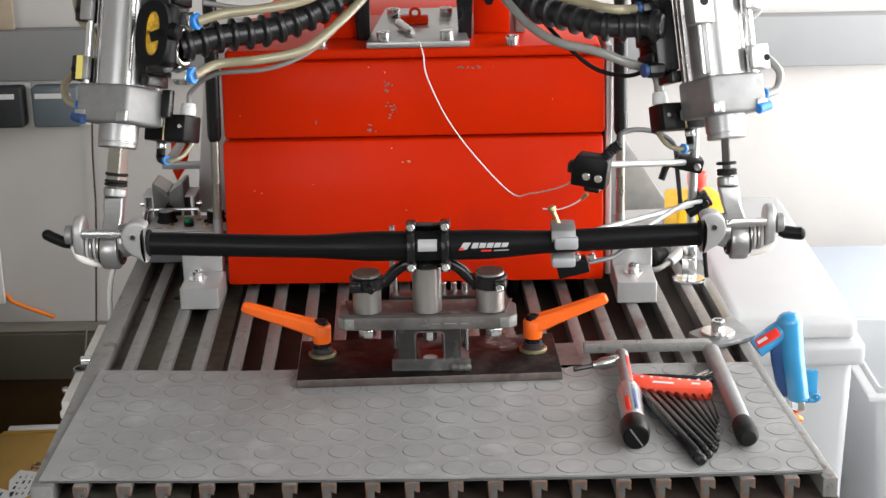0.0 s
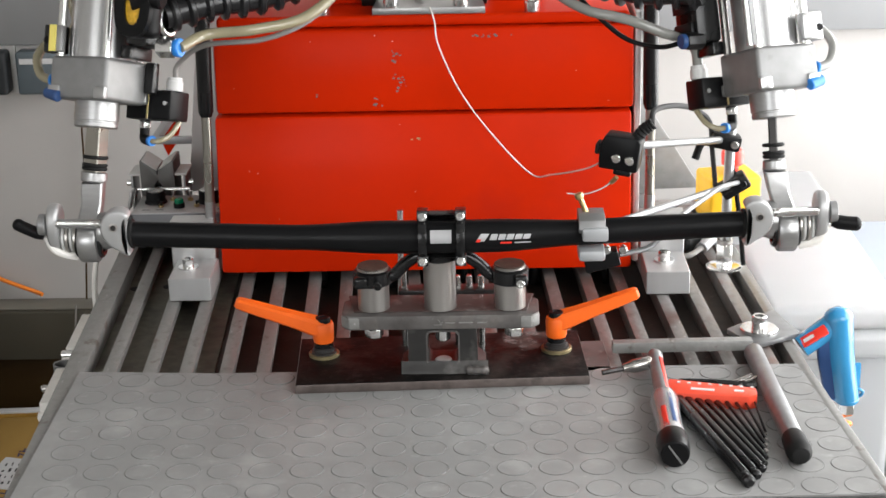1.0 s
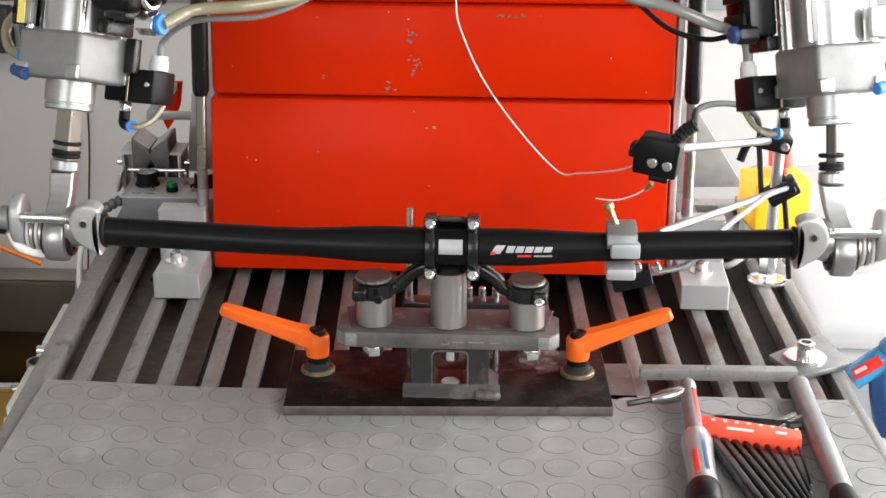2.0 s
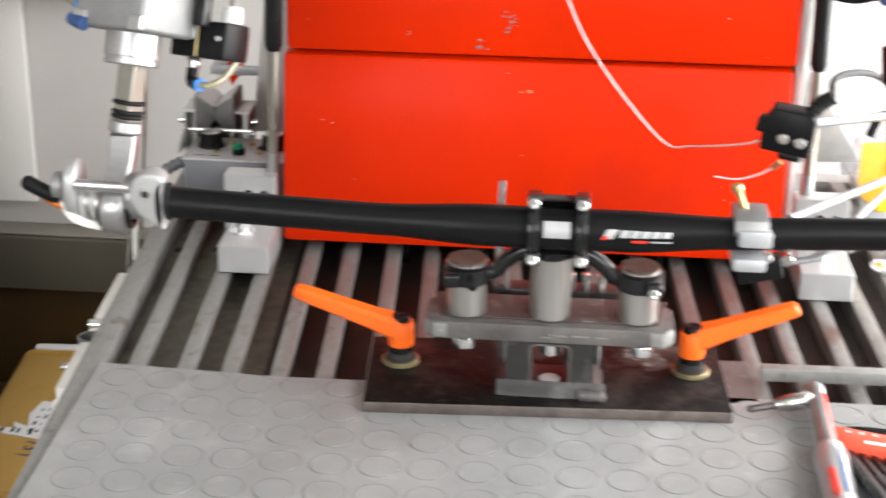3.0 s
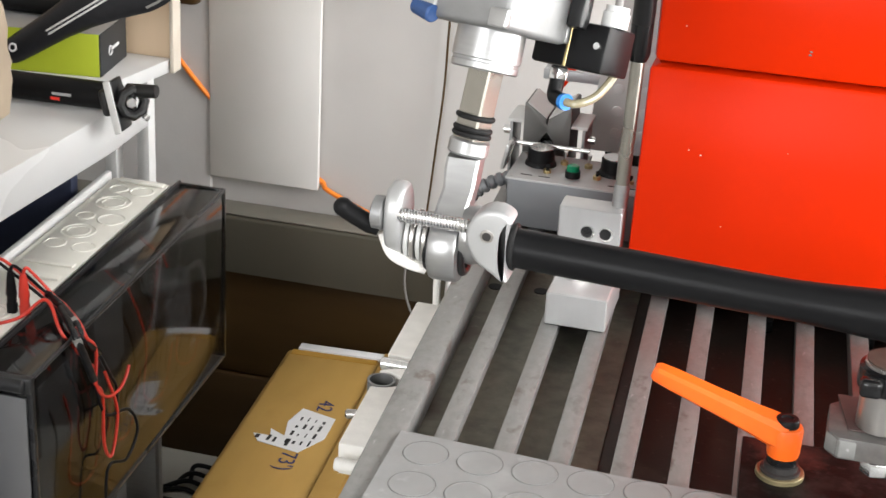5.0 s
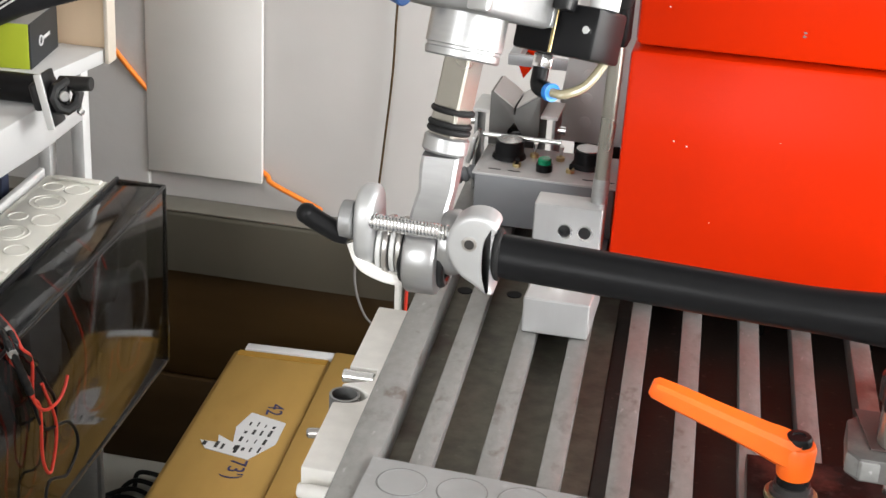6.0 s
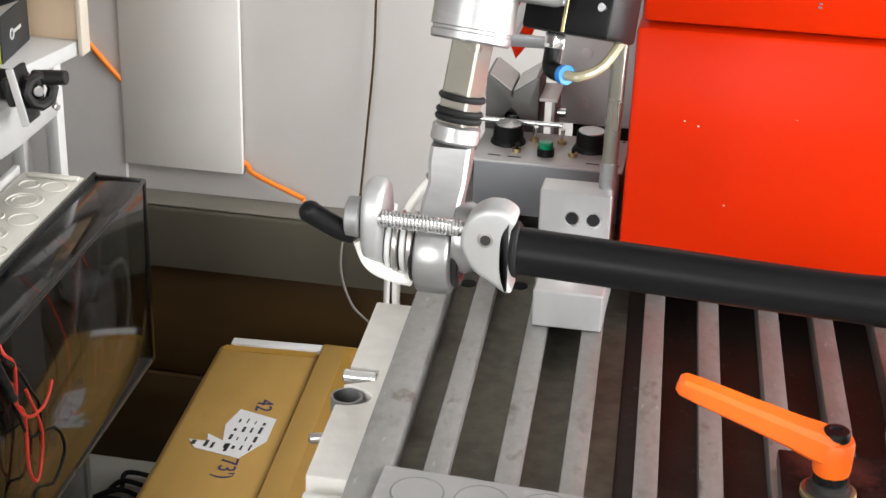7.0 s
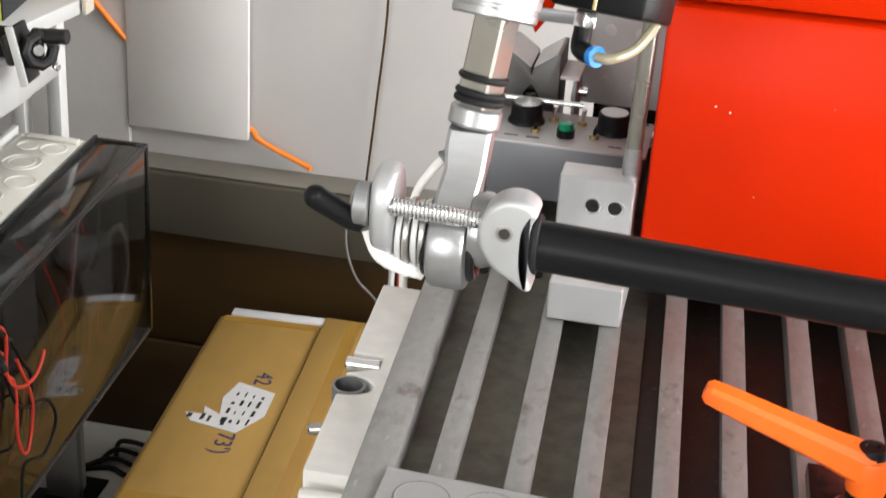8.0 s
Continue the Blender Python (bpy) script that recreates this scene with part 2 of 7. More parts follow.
CHROME = mat("zinc_plated_steel", (0.72, 0.72, 0.71), 0.2, 0.95, 0.06, 60, 0.03, 500)
BLACK_STEEL = mat("oiled_black_steel", (0.007, 0.0064, 0.0062), 0.45, 0.0, 0.5, 60, 0.2, 160, wear=(0.026, 0.021, 0.019), wear_amount=0.3, wear_scale=26, rough_vary=0.2)
BEAM_STEEL = mat("ground_grey_steel", (0.11, 0.104, 0.10), 0.45, 0.2, 0.2, 40, 0.1, 300, wear=(0.16, 0.145, 0.135), wear_amount=0.3, wear_scale=30)
DARK_STEEL = mat("dark_machined_steel", (0.042, 0.039, 0.038), 0.4, 0.4, 0.2, 40, 0.1, 300)
RED_STEEL = mat("red_brown_steel", (0.060, 0.036, 0.033), 0.6, 0.0, 0.2, 40, 0.1, 300)
RUST_DARK = mat("dark_rusty_steel", (0.085, 0.055, 0.042), 0.6, 0.3, 0.3, 120, 0.15, 400)
RUST = mat("rusty_end_grain", (0.20, 0.115, 0.078), 0.65, 0.2, 0.3, 120, 0.15, 400)
ORANGE = mat("orange_plastic", (0.87, 0.135, 0.011), 0.42, 0.0, 0.04, 60, 0.05, 700)
BRASS = mat("yellow_zinc", (0.50, 0.40, 0.20), 0.32, 0.85, 0.12, 80, 0.04, 500)
AMBER = mat("amber_gauge_plastic", (0.62, 0.36, 0.03), 0.15, 0.0, 0.6, 190, 0.0, wear=(0.05, 0.03, 0.008), wear_amount=0.35, wear_scale=70)
YELLOW = mat("yellow_plastic", (0.80, 0.44, 0.012), 0.45, 0.0, 0.05, 60, 0.04)
YELLOW_LABEL = mat("yellow_paper_label", (0.80, 0.68, 0.17), 0.6, 0.0, 0.05, 60, 0.0)
RED_HOLDER = mat("light_red_plastic", (0.78, 0.075, 0.035), 0.45, 0.0, 0.06, 60, 0.04)
RED_PLASTIC = mat("red_plastic", (0.72, 0.035, 0.02), 0.38, 0.0, 0.06, 60, 0.04)
BLUE_RING = mat("blue_plastic_ring", (0.02, 0.20, 0.62), 0.35, 0.0, 0.05)
DARK_BLUE = mat("dark_blue_plastic", (0.02, 0.06, 0.18), 0.4, 0.0, 0.08)
BLUE_PAINT = mat("blue_lacquer", (0.035, 0.24, 0.47), 0.22, 0.0, 0.05, 40, 0.03, coat=0.5)
TUBE = mat("yellowed_clear_tube", (0.27, 0.24, 0.155), 0.22, 0.0, 0.1, 60, 0.02, coat=0.5)
TUBE_GREY = mat("grey_clear_tube", (0.22, 0.22, 0.205), 0.22, 0.0, 0.1, 60, 0.02, coat=0.5)
WHITE_PLASTIC = mat("white_plastic", (0.62, 0.62, 0.61), 0.4, 0.0, 0.04, 60, 0.03)
WALL = mat("white_roughcast_wall", (0.50, 0.483, 0.465), 0.85, 0.0, 0.05, 8, 0.16, 110)
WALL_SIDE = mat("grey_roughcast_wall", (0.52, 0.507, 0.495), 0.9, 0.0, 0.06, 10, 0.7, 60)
PANEL = mat("off_white_board", (0.67, 0.655, 0.63), 0.55, 0.0, 0.03, 12, 0.04)
# one ledge in two tones: front darkened as shaded, top paler as lit
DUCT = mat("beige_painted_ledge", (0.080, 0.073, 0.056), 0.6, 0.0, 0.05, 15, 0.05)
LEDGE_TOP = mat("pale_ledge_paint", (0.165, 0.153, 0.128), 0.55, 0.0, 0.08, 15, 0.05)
BAND = mat("grey_painted_band", (0.20, 0.203, 0.207), 0.6, 0.0, 0.04, 15, 0.04)
BROWN_BASE = mat("brown_baseboard", (0.045, 0.026, 0.0105), 0.5, 0.0, 0.2, 12, 0.05, stretch=(0.3, 1, 2))
BROWN = mat("dark_brown_board", (0.050, 0.028, 0.0098), 0.5, 0.0, 0.2, 10, 0.05, stretch=(0.5, 1, 2))
FLOOR = mat("grey_vinyl_floor", (0.36, 0.35, 0.31), 0.5, 0.0, 0.1, 8, 0.05)
CEILING = mat("white_ceiling_paint", (0.45, 0.445, 0.435), 0.9, 0.0, 0.03, 8, 0.1)
CARD = mat("brown_cardboard", (0.345, 0.205, 0.05), 0.75, 0.0, 0.07, 30, 0.08, 200, stretch=(1, 0.3, 1))
CARD_EDGE = mat("packing_tape", (0.33, 0.185, 0.038), 0.25, 0.0, 0.06, 30, 0.05, 90)
PAPER = mat("white_paper_label", (0.58, 0.58, 0.58), 0.7, 0.0, 0.04, 40, 0.03)
INK = mat("dark_blue_ink", (0.03, 0.03, 0.09), 0.7, 0.0, 0.1)
INK_BLACK = mat("black_ink", (0.02, 0.02, 0.02), 0.7, 0.0, 0.1)
CREAM = mat("cream_cast_metal", (0.84, 0.82, 0.78), 0.42, 0.0, 0.08, 60, 0.2, 300)
ENCLOSURE = mat("light_grey_enclosure", (0.72, 0.705, 0.64), 0.45, 0.0, 0.05, 30, 0.04)
BAG = mat("kraft_paper_bag", (0.33, 0.265, 0.195), 0.85, 0.0, 0.08, 20, 0.2, 120)
LIME = mat("lime_green_card", (0.42, 0.50, 0.03), 0.45, 0.0, 0.05, 30, 0.02)
BOX_BLACK = mat("black_printed_card", (0.03, 0.032, 0.034), 0.45, 0.0, 0.1, 30, 0.02)
PLY = mat("light_plywood", (0.66, 0.50, 0.34), 0.6, 0.0, 0.08, 20, 0.05, stretch=(1, 1, 0.1))
PLY_EDGE = mat("pale_edge_band", (0.56, 0.50, 0.42), 0.5, 0.0, 0.05)
WHITE_TOP = mat("white_laminate", (0.52, 0.52, 0.515), 0.3, 0.0, 0.02, 20, 0.02)
SADDLE = mat("black_saddle_leather", (0.018, 0.018, 0.02), 0.4, 0.0, 0.15, 90, 0.15, 900)
V_STEEL = mat("grey_v_block_steel", (0.105, 0.103, 0.099), 0.45, 0.3, 0.1, 60, 0.08, 300)
GREY_BOX = mat("grey_hammered_case", (0.165, 0.17, 0.18), 0.4, 0.2, 0.05, 40, 0.08, 700)
CASE_TOP = mat("brushed_case_lid", (0.42, 0.42, 0.42), 0.45, 0.4, 0.06, 60, 0.05, 600)
GREEN = mat("green_button", (0.0, 0.20, 0.09), 0.3, 0.0, 0.05)
ORANGE_CABLE = mat("orange_cable", (0.82, 0.22, 0.02), 0.45, 0.0, 0.05)
RED_CABLE = mat("red_cable", (0.52, 0.035, 0.02), 0.4, 0.0, 0.05)
DARK_CABLE = mat("dark_grey_cable", (0.040, 0.040, 0.041), 0.6, 0.0, 0.08)
GREY_CABLE = mat("grey_cable", (0.22, 0.21, 0.20), 0.5, 0.0, 0.08)
WHITE_WIRE = mat("white_string", (0.80, 0.78, 0.74), 0.6, 0.0, 0.05)
SILVER = mat("silver_print", (0.42, 0.42, 0.43), 0.4, 0.3, 0.08)
BIN = mat("milky_plastic_bin", (0.74, 0.75, 0.76), 0.4, 0.0, 0.02, 20, 0.04, trans=0.65)
BIN_BLUE = mat("bluish_plastic_bin", (0.62, 0.68, 0.76), 0.4, 0.0, 0.02, 20, 0.04, trans=0.5)
SMOKE = mat("smoked_clear_cover", (0.12, 0.117, 0.113), 0.05, 0.0, 0.05, 10, 0.0, trans=1.0, ior=1.22, rough_vary=0.02, coat=0.6)
SMOKE_IN = mat("smoked_cover_inner_face", (0.25, 0.245, 0.24), 0.08, 0.0, 0.05, 10, 0.0, trans=1.0, ior=1.04, rough_vary=0.02)
SHEEN_PANE = mat("grey_smoked_pane", (0.13, 0.13, 0.135), 0.25, 0.0, 0.15, 14, 0.02, coat=0.4)
SMOKE_EDGE = mat("smoked_cover_rim", (0.018, 0.018, 0.019), 0.28, 0.0, 0.1, 40, 0.02)
SLATE = mat("slate_blue_cover", (0.10, 0.125, 0.14), 0.35, 0.0, 0.06)
PALE_SHEET = mat("pale_grey_sheet", (0.50, 0.50, 0.49), 0.45, 0.1, 0.05, 30, 0.04)
INSIDE_DIM = mat("dark_inner_plate", (0.040, 0.039, 0.038), 0.6, 0.0, 0.2, 30, 0.05)
NAVY = mat("navy_blue_panel", (0.012, 0.017, 0.04), 0.5, 0.0, 0.1)
GREY_SHEET = mat("grey_sheet_metal", (0.36, 0.37, 0.38), 0.45, 0.3, 0.06, 30, 0.05)
CLEAR = mat("clear_handle_plastic", (0.78, 0.79, 0.82), 0.08, 0.0, 0.05, 60, 0.02, trans=0.8, ior=1.49, coat=0.4)


for m_ in (BROWN, BROWN_BASE, DUCT):
    m_.node_tree.nodes["Principled BSDF"].inputs["Specular IOR Level"].default_value = 0.15
# low-gloss blacks reflect little of the room
DARK_CABLE.node_tree.nodes["Principled BSDF"].inputs["Specular IOR Level"].default_value = 0.12
for m_ in (BLACK_BAR, BLACK, BLACK_RUBBER, SADDLE, BOX_BLACK, BLACK_STEEL):
    m_.node_tree.nodes["Principled BSDF"].inputs["Specular IOR Level"].default_value = 0.14


def layer(m, colour, scale, low, high, rough=None, stretch=(1, 1, 1), near=None, reach=0.1, strength=1.0):
    """Stains or scuffs laid over a material, all over or gathered round one spot."""
    nodes, link = m.node_tree.nodes, m.node_tree.links.new
    b = nodes["Principled BSDF"]
    coord, mapping, n = nodes.new("ShaderNodeTexCoord"), nodes.new("ShaderNodeMapping"), nodes.new("ShaderNodeTexNoise")
    info, shift = nodes.new("ShaderNodeObjectInfo"), nodes.new("ShaderNodeVectorMath")
    link(info.outputs["Location"], shift.inputs[0])
    link(coord.outputs["Object"], shift.inputs[1])
    link(shift.outputs[0], mapping.inputs["Vector"])
    mapping.inputs["Scale"].default_value = stretch
    mapping.inputs["Location"].default_value = (scale * 0.37, 1.7, 0.3)
    link(mapping.outputs["Vector"], n.inputs["Vector"])
    n.inputs["Scale"].default_value, n.inputs["Detail"].default_value, n.inputs["Roughness"].default_value = scale, 7.0, 0.6
    value = n.outputs["Fac"]
    if near:
        away, fall, add = nodes.new("ShaderNodeVectorMath"), nodes.new("ShaderNodeMapRange"), nodes.new("ShaderNodeMath")
        away.operation = "DISTANCE"
        link(coord.outputs["Object"], away.inputs[0])
        away.inputs[1].default_value = near
        link(away.outputs["Value"], fall.inputs["Value"])
        fall.inputs["From Max"].default_value = reach
        fall.inputs["To Min"].default_value, fall.inputs["To Max"].default_value = 0.22, -0.25
        add.operation = "ADD"
        link(value, add.inputs[0])
        link(fall.outputs[0], add.inputs[1])
        value = add.outputs[0]
    ramp = nodes.new("ShaderNodeMapRange")
    link(value, ramp.inputs["Value"])
    ramp.inputs["From Min"].default_value, ramp.inputs["From Max"].default_value = low, high
    ramp.inputs["To Max"].default_value = strength
    for socket, kind in (("Base Color", "RGBA"), ("Roughness", "FLOAT")):
        if socket == "Roughness" and rough is None:
            continue
        mix = nodes.new("ShaderNodeMix")
        mix.data_type = kind
        first, second, result = (6, 7, 2) if kind == "RGBA" else (2, 3, 0)
        link(ramp.outputs[0], mix.inputs["Factor"])
        link(b.inputs[socket].links[0].from_socket, mix.inputs[first])
        mix.inputs[second].default_value = (*colour, 1) if kind == "RGBA" else rough
        link(mix.outputs[result], b.inputs[socket])


CAST_DARK = mat("dark_cast_steel", (0.034, 0.033, 0.032), 0.42, 0.35, 0.35, 45, 0.2, 250, wear=(0.10, 0.095, 0.09), wear_amount=0.2, wear_scale=30)
DULL_ZINC = mat("dull_yellow_zinc", (0.27, 0.225, 0.125), 0.42, 0.75, 0.25, 120, 0.08, 500)
PLATE_EDGE = mat("sawn_steel_edge", (0.105, 0.085, 0.078), 0.45, 0.3, 0.3, 90, 0.15, 300, wear=(0.035, 0.028, 0.026), wear_amount=0.3, wear_scale=30)
# oily plate: speckle, rubbed patches, red grease by one lever
layer(BLACK_STEEL, (0.065, 0.057, 0.052), 38, 0.55, 0.75, 0.34, stretch=(0.7, 1, 1), near=(0.085, 0.045, 0.013), reach=0.10)
layer(BLACK_STEEL, (0.14, 0.136, 0.132), 48, 0.52, 0.74, 0.30, near=(0.01, 0.060, 0.013), reach=0.09, strength=0.55)
layer(BLACK_STEEL, (0.036, 0.031, 0.029), 110, 0.52, 0.74, 0.38, strength=0.7)
layer(BLACK_STEEL, (0.10, 0.030, 0.024), 30, 0.50, 0.75, near=(-0.125, 0.045, 0.013), reach=0.055)
layer(BLACK_STEEL, (0.16, 0.155, 0.15), 75, 0.64, 0.74, 0.25, near=(0.075, 0.060, 0.013), reach=0.09)
# rubber mat: hazy rubbed clouds and small scuffs
layer(RUBBER, (0.35, 0.35, 0.345), 9, 0.48, 0.78, 0.42, strength=0.6)
layer(RUBBER, (0.42, 0.42, 0.415), 60, 0.60, 0.76, 0.38, strength=0.4)
layer(RUBBER, (0.17, 0.17, 0.167), 26, 0.59, 0.78, strength=0.35)
RUBBER.node_tree.nodes["Principled BSDF"].inputs["Specular IOR Level"].default_value = 0.32
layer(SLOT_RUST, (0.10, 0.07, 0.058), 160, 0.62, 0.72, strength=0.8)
layer(SLOT, (0.22, 0.20, 0.165), 120, 0.62, 0.74, strength=0.7)
BLACK_STEEL.node_tree.nodes["Principled BSDF"].inputs["Specular IOR Level"].default_value = 0.07
layer(RIB_RED, (0.20, 0.085, 0.055), 24, 0.56, 0.74, 0.5, stretch=(1, 0.5, 1), strength=0.6)
for m_ in (RIB, RIB_RED):
    layer(m_, (0.42, 0.41, 0.40), 150, 0.64, 0.74, 0.3, stretch=(1, 0.35, 1), strength=0.7)
    layer(m_, (0.09, 0.078, 0.07), 45, 0.60, 0.76, 0.6, stretch=(1, 0.6, 1), strength=0.6)
layer(BEAM_STEEL, (0.055, 0.048, 0.046), 22, 0.48, 0.68, 0.5, strength=0.8)
layer(BEAM_STEEL, (0.30, 0.29, 0.28), 90, 0.63, 0.74, 0.3, strength=0.7)
layer(RED_STEEL, (0.15, 0.13, 0.125), 45, 0.55, 0.75, 0.35)
layer(CARD, (0.29, 0.165, 0.036), 14, 0.55, 0.75, strength=0.6)
layer(ALU_DULL, (0.16, 0.155, 0.15), 50, 0.58, 0.75, 0.6, strength=0.6)

# ---- the room ----
X0, X1, Y0, Y1, Z0, Z1 = -2.3, 1.25, -2.9, 1.5, -0.95, 1.65
structure("floor", box((X0 - 0.2, Y0 - 0.2, Z0 - 0.1), (X1 + 0.2, Y1 + 0.2, Z0)), FLOOR, "grey vinyl workshop floor", "floor")
structure("ceiling", box((X0 - 0.2, Y0 - 0.2, Z1), (X1 + 0.2, Y1 + 0.2, Z1 + 0.1)), CEILING, "white painted ceiling", "ceiling")
structure("wall_north", box((X0 - 0.2, Y1, Z0), (X1 + 0.2, Y1 + 0.15, Z1)), WALL, "white roughcast wall behind the test bench", "wall")
structure("wall_west", box((X0 - 0.15, Y0, Z0), (X0, Y1, Z1)), WALL_SIDE, "grey roughcast side wall", "wall")


def window_wall(name, axis, at, lo, hi, open_lo, open_hi, z_lo, z_hi):
    """A wall with one opening through it."""
    bm = bmesh.new()
    for a, b, c, d in ((lo, open_lo, Z0, Z1), (open_hi, hi, Z0, Z1), (open_lo, open_hi, Z0, z_lo), (open_lo, open_hi, z_hi, Z1)):
        if axis == "x":
            box((at, a, c), (at + 0.15, b, d), bm=bm)
        else:
            box((a, at - 0.15, c), (b, at, d), bm=bm)
    return structure(name, bm, WALL_SIDE, "grey plastered wall with a wide window opening", "wall")


window_wall("wall_east", "x", X1, -0.45, Y1, -0.3, 1.4, -0.3, 1.1)
window_wall("wall_east_front", "x", X1, Y0, -0.4505, -2.1, -0.7, 0.35, 1.45)
# this opening is added to hold the fill light for the west side
window_wall("wall_south", "y", Y0, X0, X1, -1.70, -0.40, 0.30, 1.50)


def window(name, axis, at, lo, hi, z_lo, z_hi):
    w = thing(name, (at if axis == "x" else lo, lo if axis == "x" else at, z_lo), "white framed window out of view, letting daylight in", "window", kind="structure")
    mid = (lo + hi) / 2
    for k, (a, b, c, d) in enumerate(((lo, lo + 0.05, z_lo, z_hi), (hi - 0.05, hi, z_lo, z_hi), (mid - 0.03, mid + 0.03, z_lo, z_hi), (lo, hi, z_lo, z_lo + 0.05), (lo, hi, z_hi - 0.05, z_hi))):
        c2, d2 = (c + 0.052, d - 0.052) if k < 3 else (c, d)
        bm = box((at + 0.04, a, c2), (at + 0.10, b, d2), 0.004) if axis == "x" else box((a, at - 0.10, c2), (b, at - 0.04, d2), 0.004)
        part("window_frame", bm, WHITE_PLASTIC, w)
    return w


window("window_1", "x", X1, -0.3, 1.4, -0.3, 1.1)
window("window_3", "x", X1, -2.1, -0.7, 0.35, 1.45)
# unseen window, added round the south fill light
window("window_2", "y", Y0, -1.70, -0.40, 0.30, 1.50)

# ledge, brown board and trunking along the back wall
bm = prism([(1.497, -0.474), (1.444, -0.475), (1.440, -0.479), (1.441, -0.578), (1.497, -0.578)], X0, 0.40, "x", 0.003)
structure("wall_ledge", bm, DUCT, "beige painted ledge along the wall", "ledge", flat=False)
# thin sheet that puts the light from above into the ledge top's colour
structure("ledge_top", box((X0, 1.4425, -0.4740), (0.40, 1.4985, -0.4715), 0.001), LEDGE_TOP, "wall ledge top, coloured paler for the light on it", "ledge", flat=False)
structure("wall_board", box((X0, 1.462, -0.776), (0.40, 1.497, -0.581), 0.003), BROWN, "dark brown board below the wall ledge", "board", flat=False)
structure("baseboard", box((X0, 1.455, Z0), (0.40, 1.497, -0.778), 0.003), BROWN_BASE, "brown wooden baseboard along the floor", "baseboard", flat=False)
structure("wall_trunking", box((X0, 1.452, 0.042), (X1, 1.497, 0.140), 0.004), BAND, "grey painted cable trunking along the wall", "trunking", flat=False)


# ---- slotted bench ----
SKEW = -0.053  # the bench stands slightly askew to the housing


def narrowing(x, y):
    """The bench's east side draws in towards the back."""
    return -0.009 * max(0.0, (x + 0.37) / 0.73) ** 2 * min(1.0, (y + 0.23) / 0.27)


def skewed(bm):
    for v in bm.verts:
        v.co.x += SKEW * v.co.y
    return bm


bench = thing("slotted_bench", (0, 0, -0.12), "grey steel bench top with parallel slots", "bench")
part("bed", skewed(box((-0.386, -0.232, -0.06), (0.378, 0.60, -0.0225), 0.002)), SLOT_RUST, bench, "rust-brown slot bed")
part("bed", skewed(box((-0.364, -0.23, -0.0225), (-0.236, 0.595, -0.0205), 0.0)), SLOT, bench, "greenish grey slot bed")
part("side_rail", skewed(box((-0.3855, -0.236, -0.085), (-0.3635, 0.60, 0.0), 0.0015)), RIB, bench, "worn steel side rail")
part("side_rail", skewed(prism([(0.3605, -0.237), (0.3745, -0.237), (0.3665, 0.04), (0.3665, 0.60), (0.3535, 0.60), (0.3535, 0.04)], -0.020, 0.0, "z", 0.0015)), RIB, bench, "worn steel side rail")
part("rear_rail", skewed(box((-0.3635, 0.575, -0.0205), (0.3575, 0.60, -0.0005), 0.0015)), RIB, bench, "worn steel rear rail")
RIBS = [-0.3375 + 0.03924 * k + (0.002 if k % 2 else 0.0) for k in range(18)]
rib_mesh, caps = None, []
for x in RIBS:
    if rib_mesh is None:
        profile = [(-0.0070, 0), (0.0070, 0), (0.0070, -0.0095), (0.0035, -0.0085), (0.0015, -0.0065), (0.0015, -0.0205), (-0.0062, -0.0205), (-0.0066, -0.008)]
        first = part("rib", skewed(prism(profile, -0.236, 0.573, "y", 0.0008)), RIB, bench)
        first.location.x = x
        rib_mesh = first.data
        for scale, y0, y1, m_, nm in ((1.0, -0.2375, -0.2362, RUST, "end_edge"), (0.72, -0.2382, -0.2376, BEAM_STEEL, "end_face")):
            cap = part(nm, skewed(prism([(px * scale, -0.005 + (pz + 0.005) * scale) for px, pz in profile], y0, y1, "y")), m_, bench, "rusty rib end" if scale == 1 else "bare steel rib end", flat=True)
            cap.location.x = x
            caps.append(cap)
    else:
        ob = new("rib", rib_mesh)
        if x > -0.13:
            ob.material_slots[0].link = "OBJECT"
            ob.material_slots[0].material = RIB_RED
        ob.parent, ob.location = bench, (x, 0, 0)
        for cap in caps:
            ob = new(cap.name.split(".")[0], cap.data)
            ob.parent, ob.location = bench, (x, 0, 0)
part("base_frame", box((-0.34, -0.16, -0.95), (0.33, 0.58, -0.062), 0.01), GREY_SHEET, bench, "grey steel machine base")
# black discs on the slot bed stand in for the shade in bolt holes
for x, y in ((-0.374, 0.347), (-0.336, 0.352)):
    part("bolt_hole", lathe([(0, 0.006), (0.0006, 0.006)], (x, y, -0.0204), (x, y, 1), 18), BLACK, bench, "black disc standing in for the shade in a drilled hole")

# cream side bar with its screws
side_bar = thing("side_bar", (-0.42, 0.1, -0.10), "cream machined metal bar along the bench side", "bar")
edge = [(-0.387, 0.152), (-0.387, 0.415), (-0.4375, 0.415), (-0.4375, 0.306), (-0.4150, 0.306), (-0.4150, 0.288)]
edge += [(-0.4375 + 0.024 * math.sin(radians(a)), 0.262 + 0.0145 * math.cos(radians(a))) for a in range(0, 181, 20)]
edge += [(-0.4375, 0.152)]
part("bar", skewed(prism(edge, -0.105, -0.078, "z", 0.0015)), CREAM, side_bar)
part("bolt", skewed(rod((-0.4410, 0.2975, -0.083), (-0.4155, 0.2975, -0.083), 0.0054, chamfer=0.001)), CHROME, side_bar, "zinc plated bolt")
part("tube_end", skewed(lathe([(0, 0.0118), (0.050, 0.0118), (0.050, 0.0098), (0.008, 0.0092)], (-0.4315, 0.262, -0.129), (-0.4315, 0.262, 1), 26)), ALU_DULL, side_bar, "steel tube end")
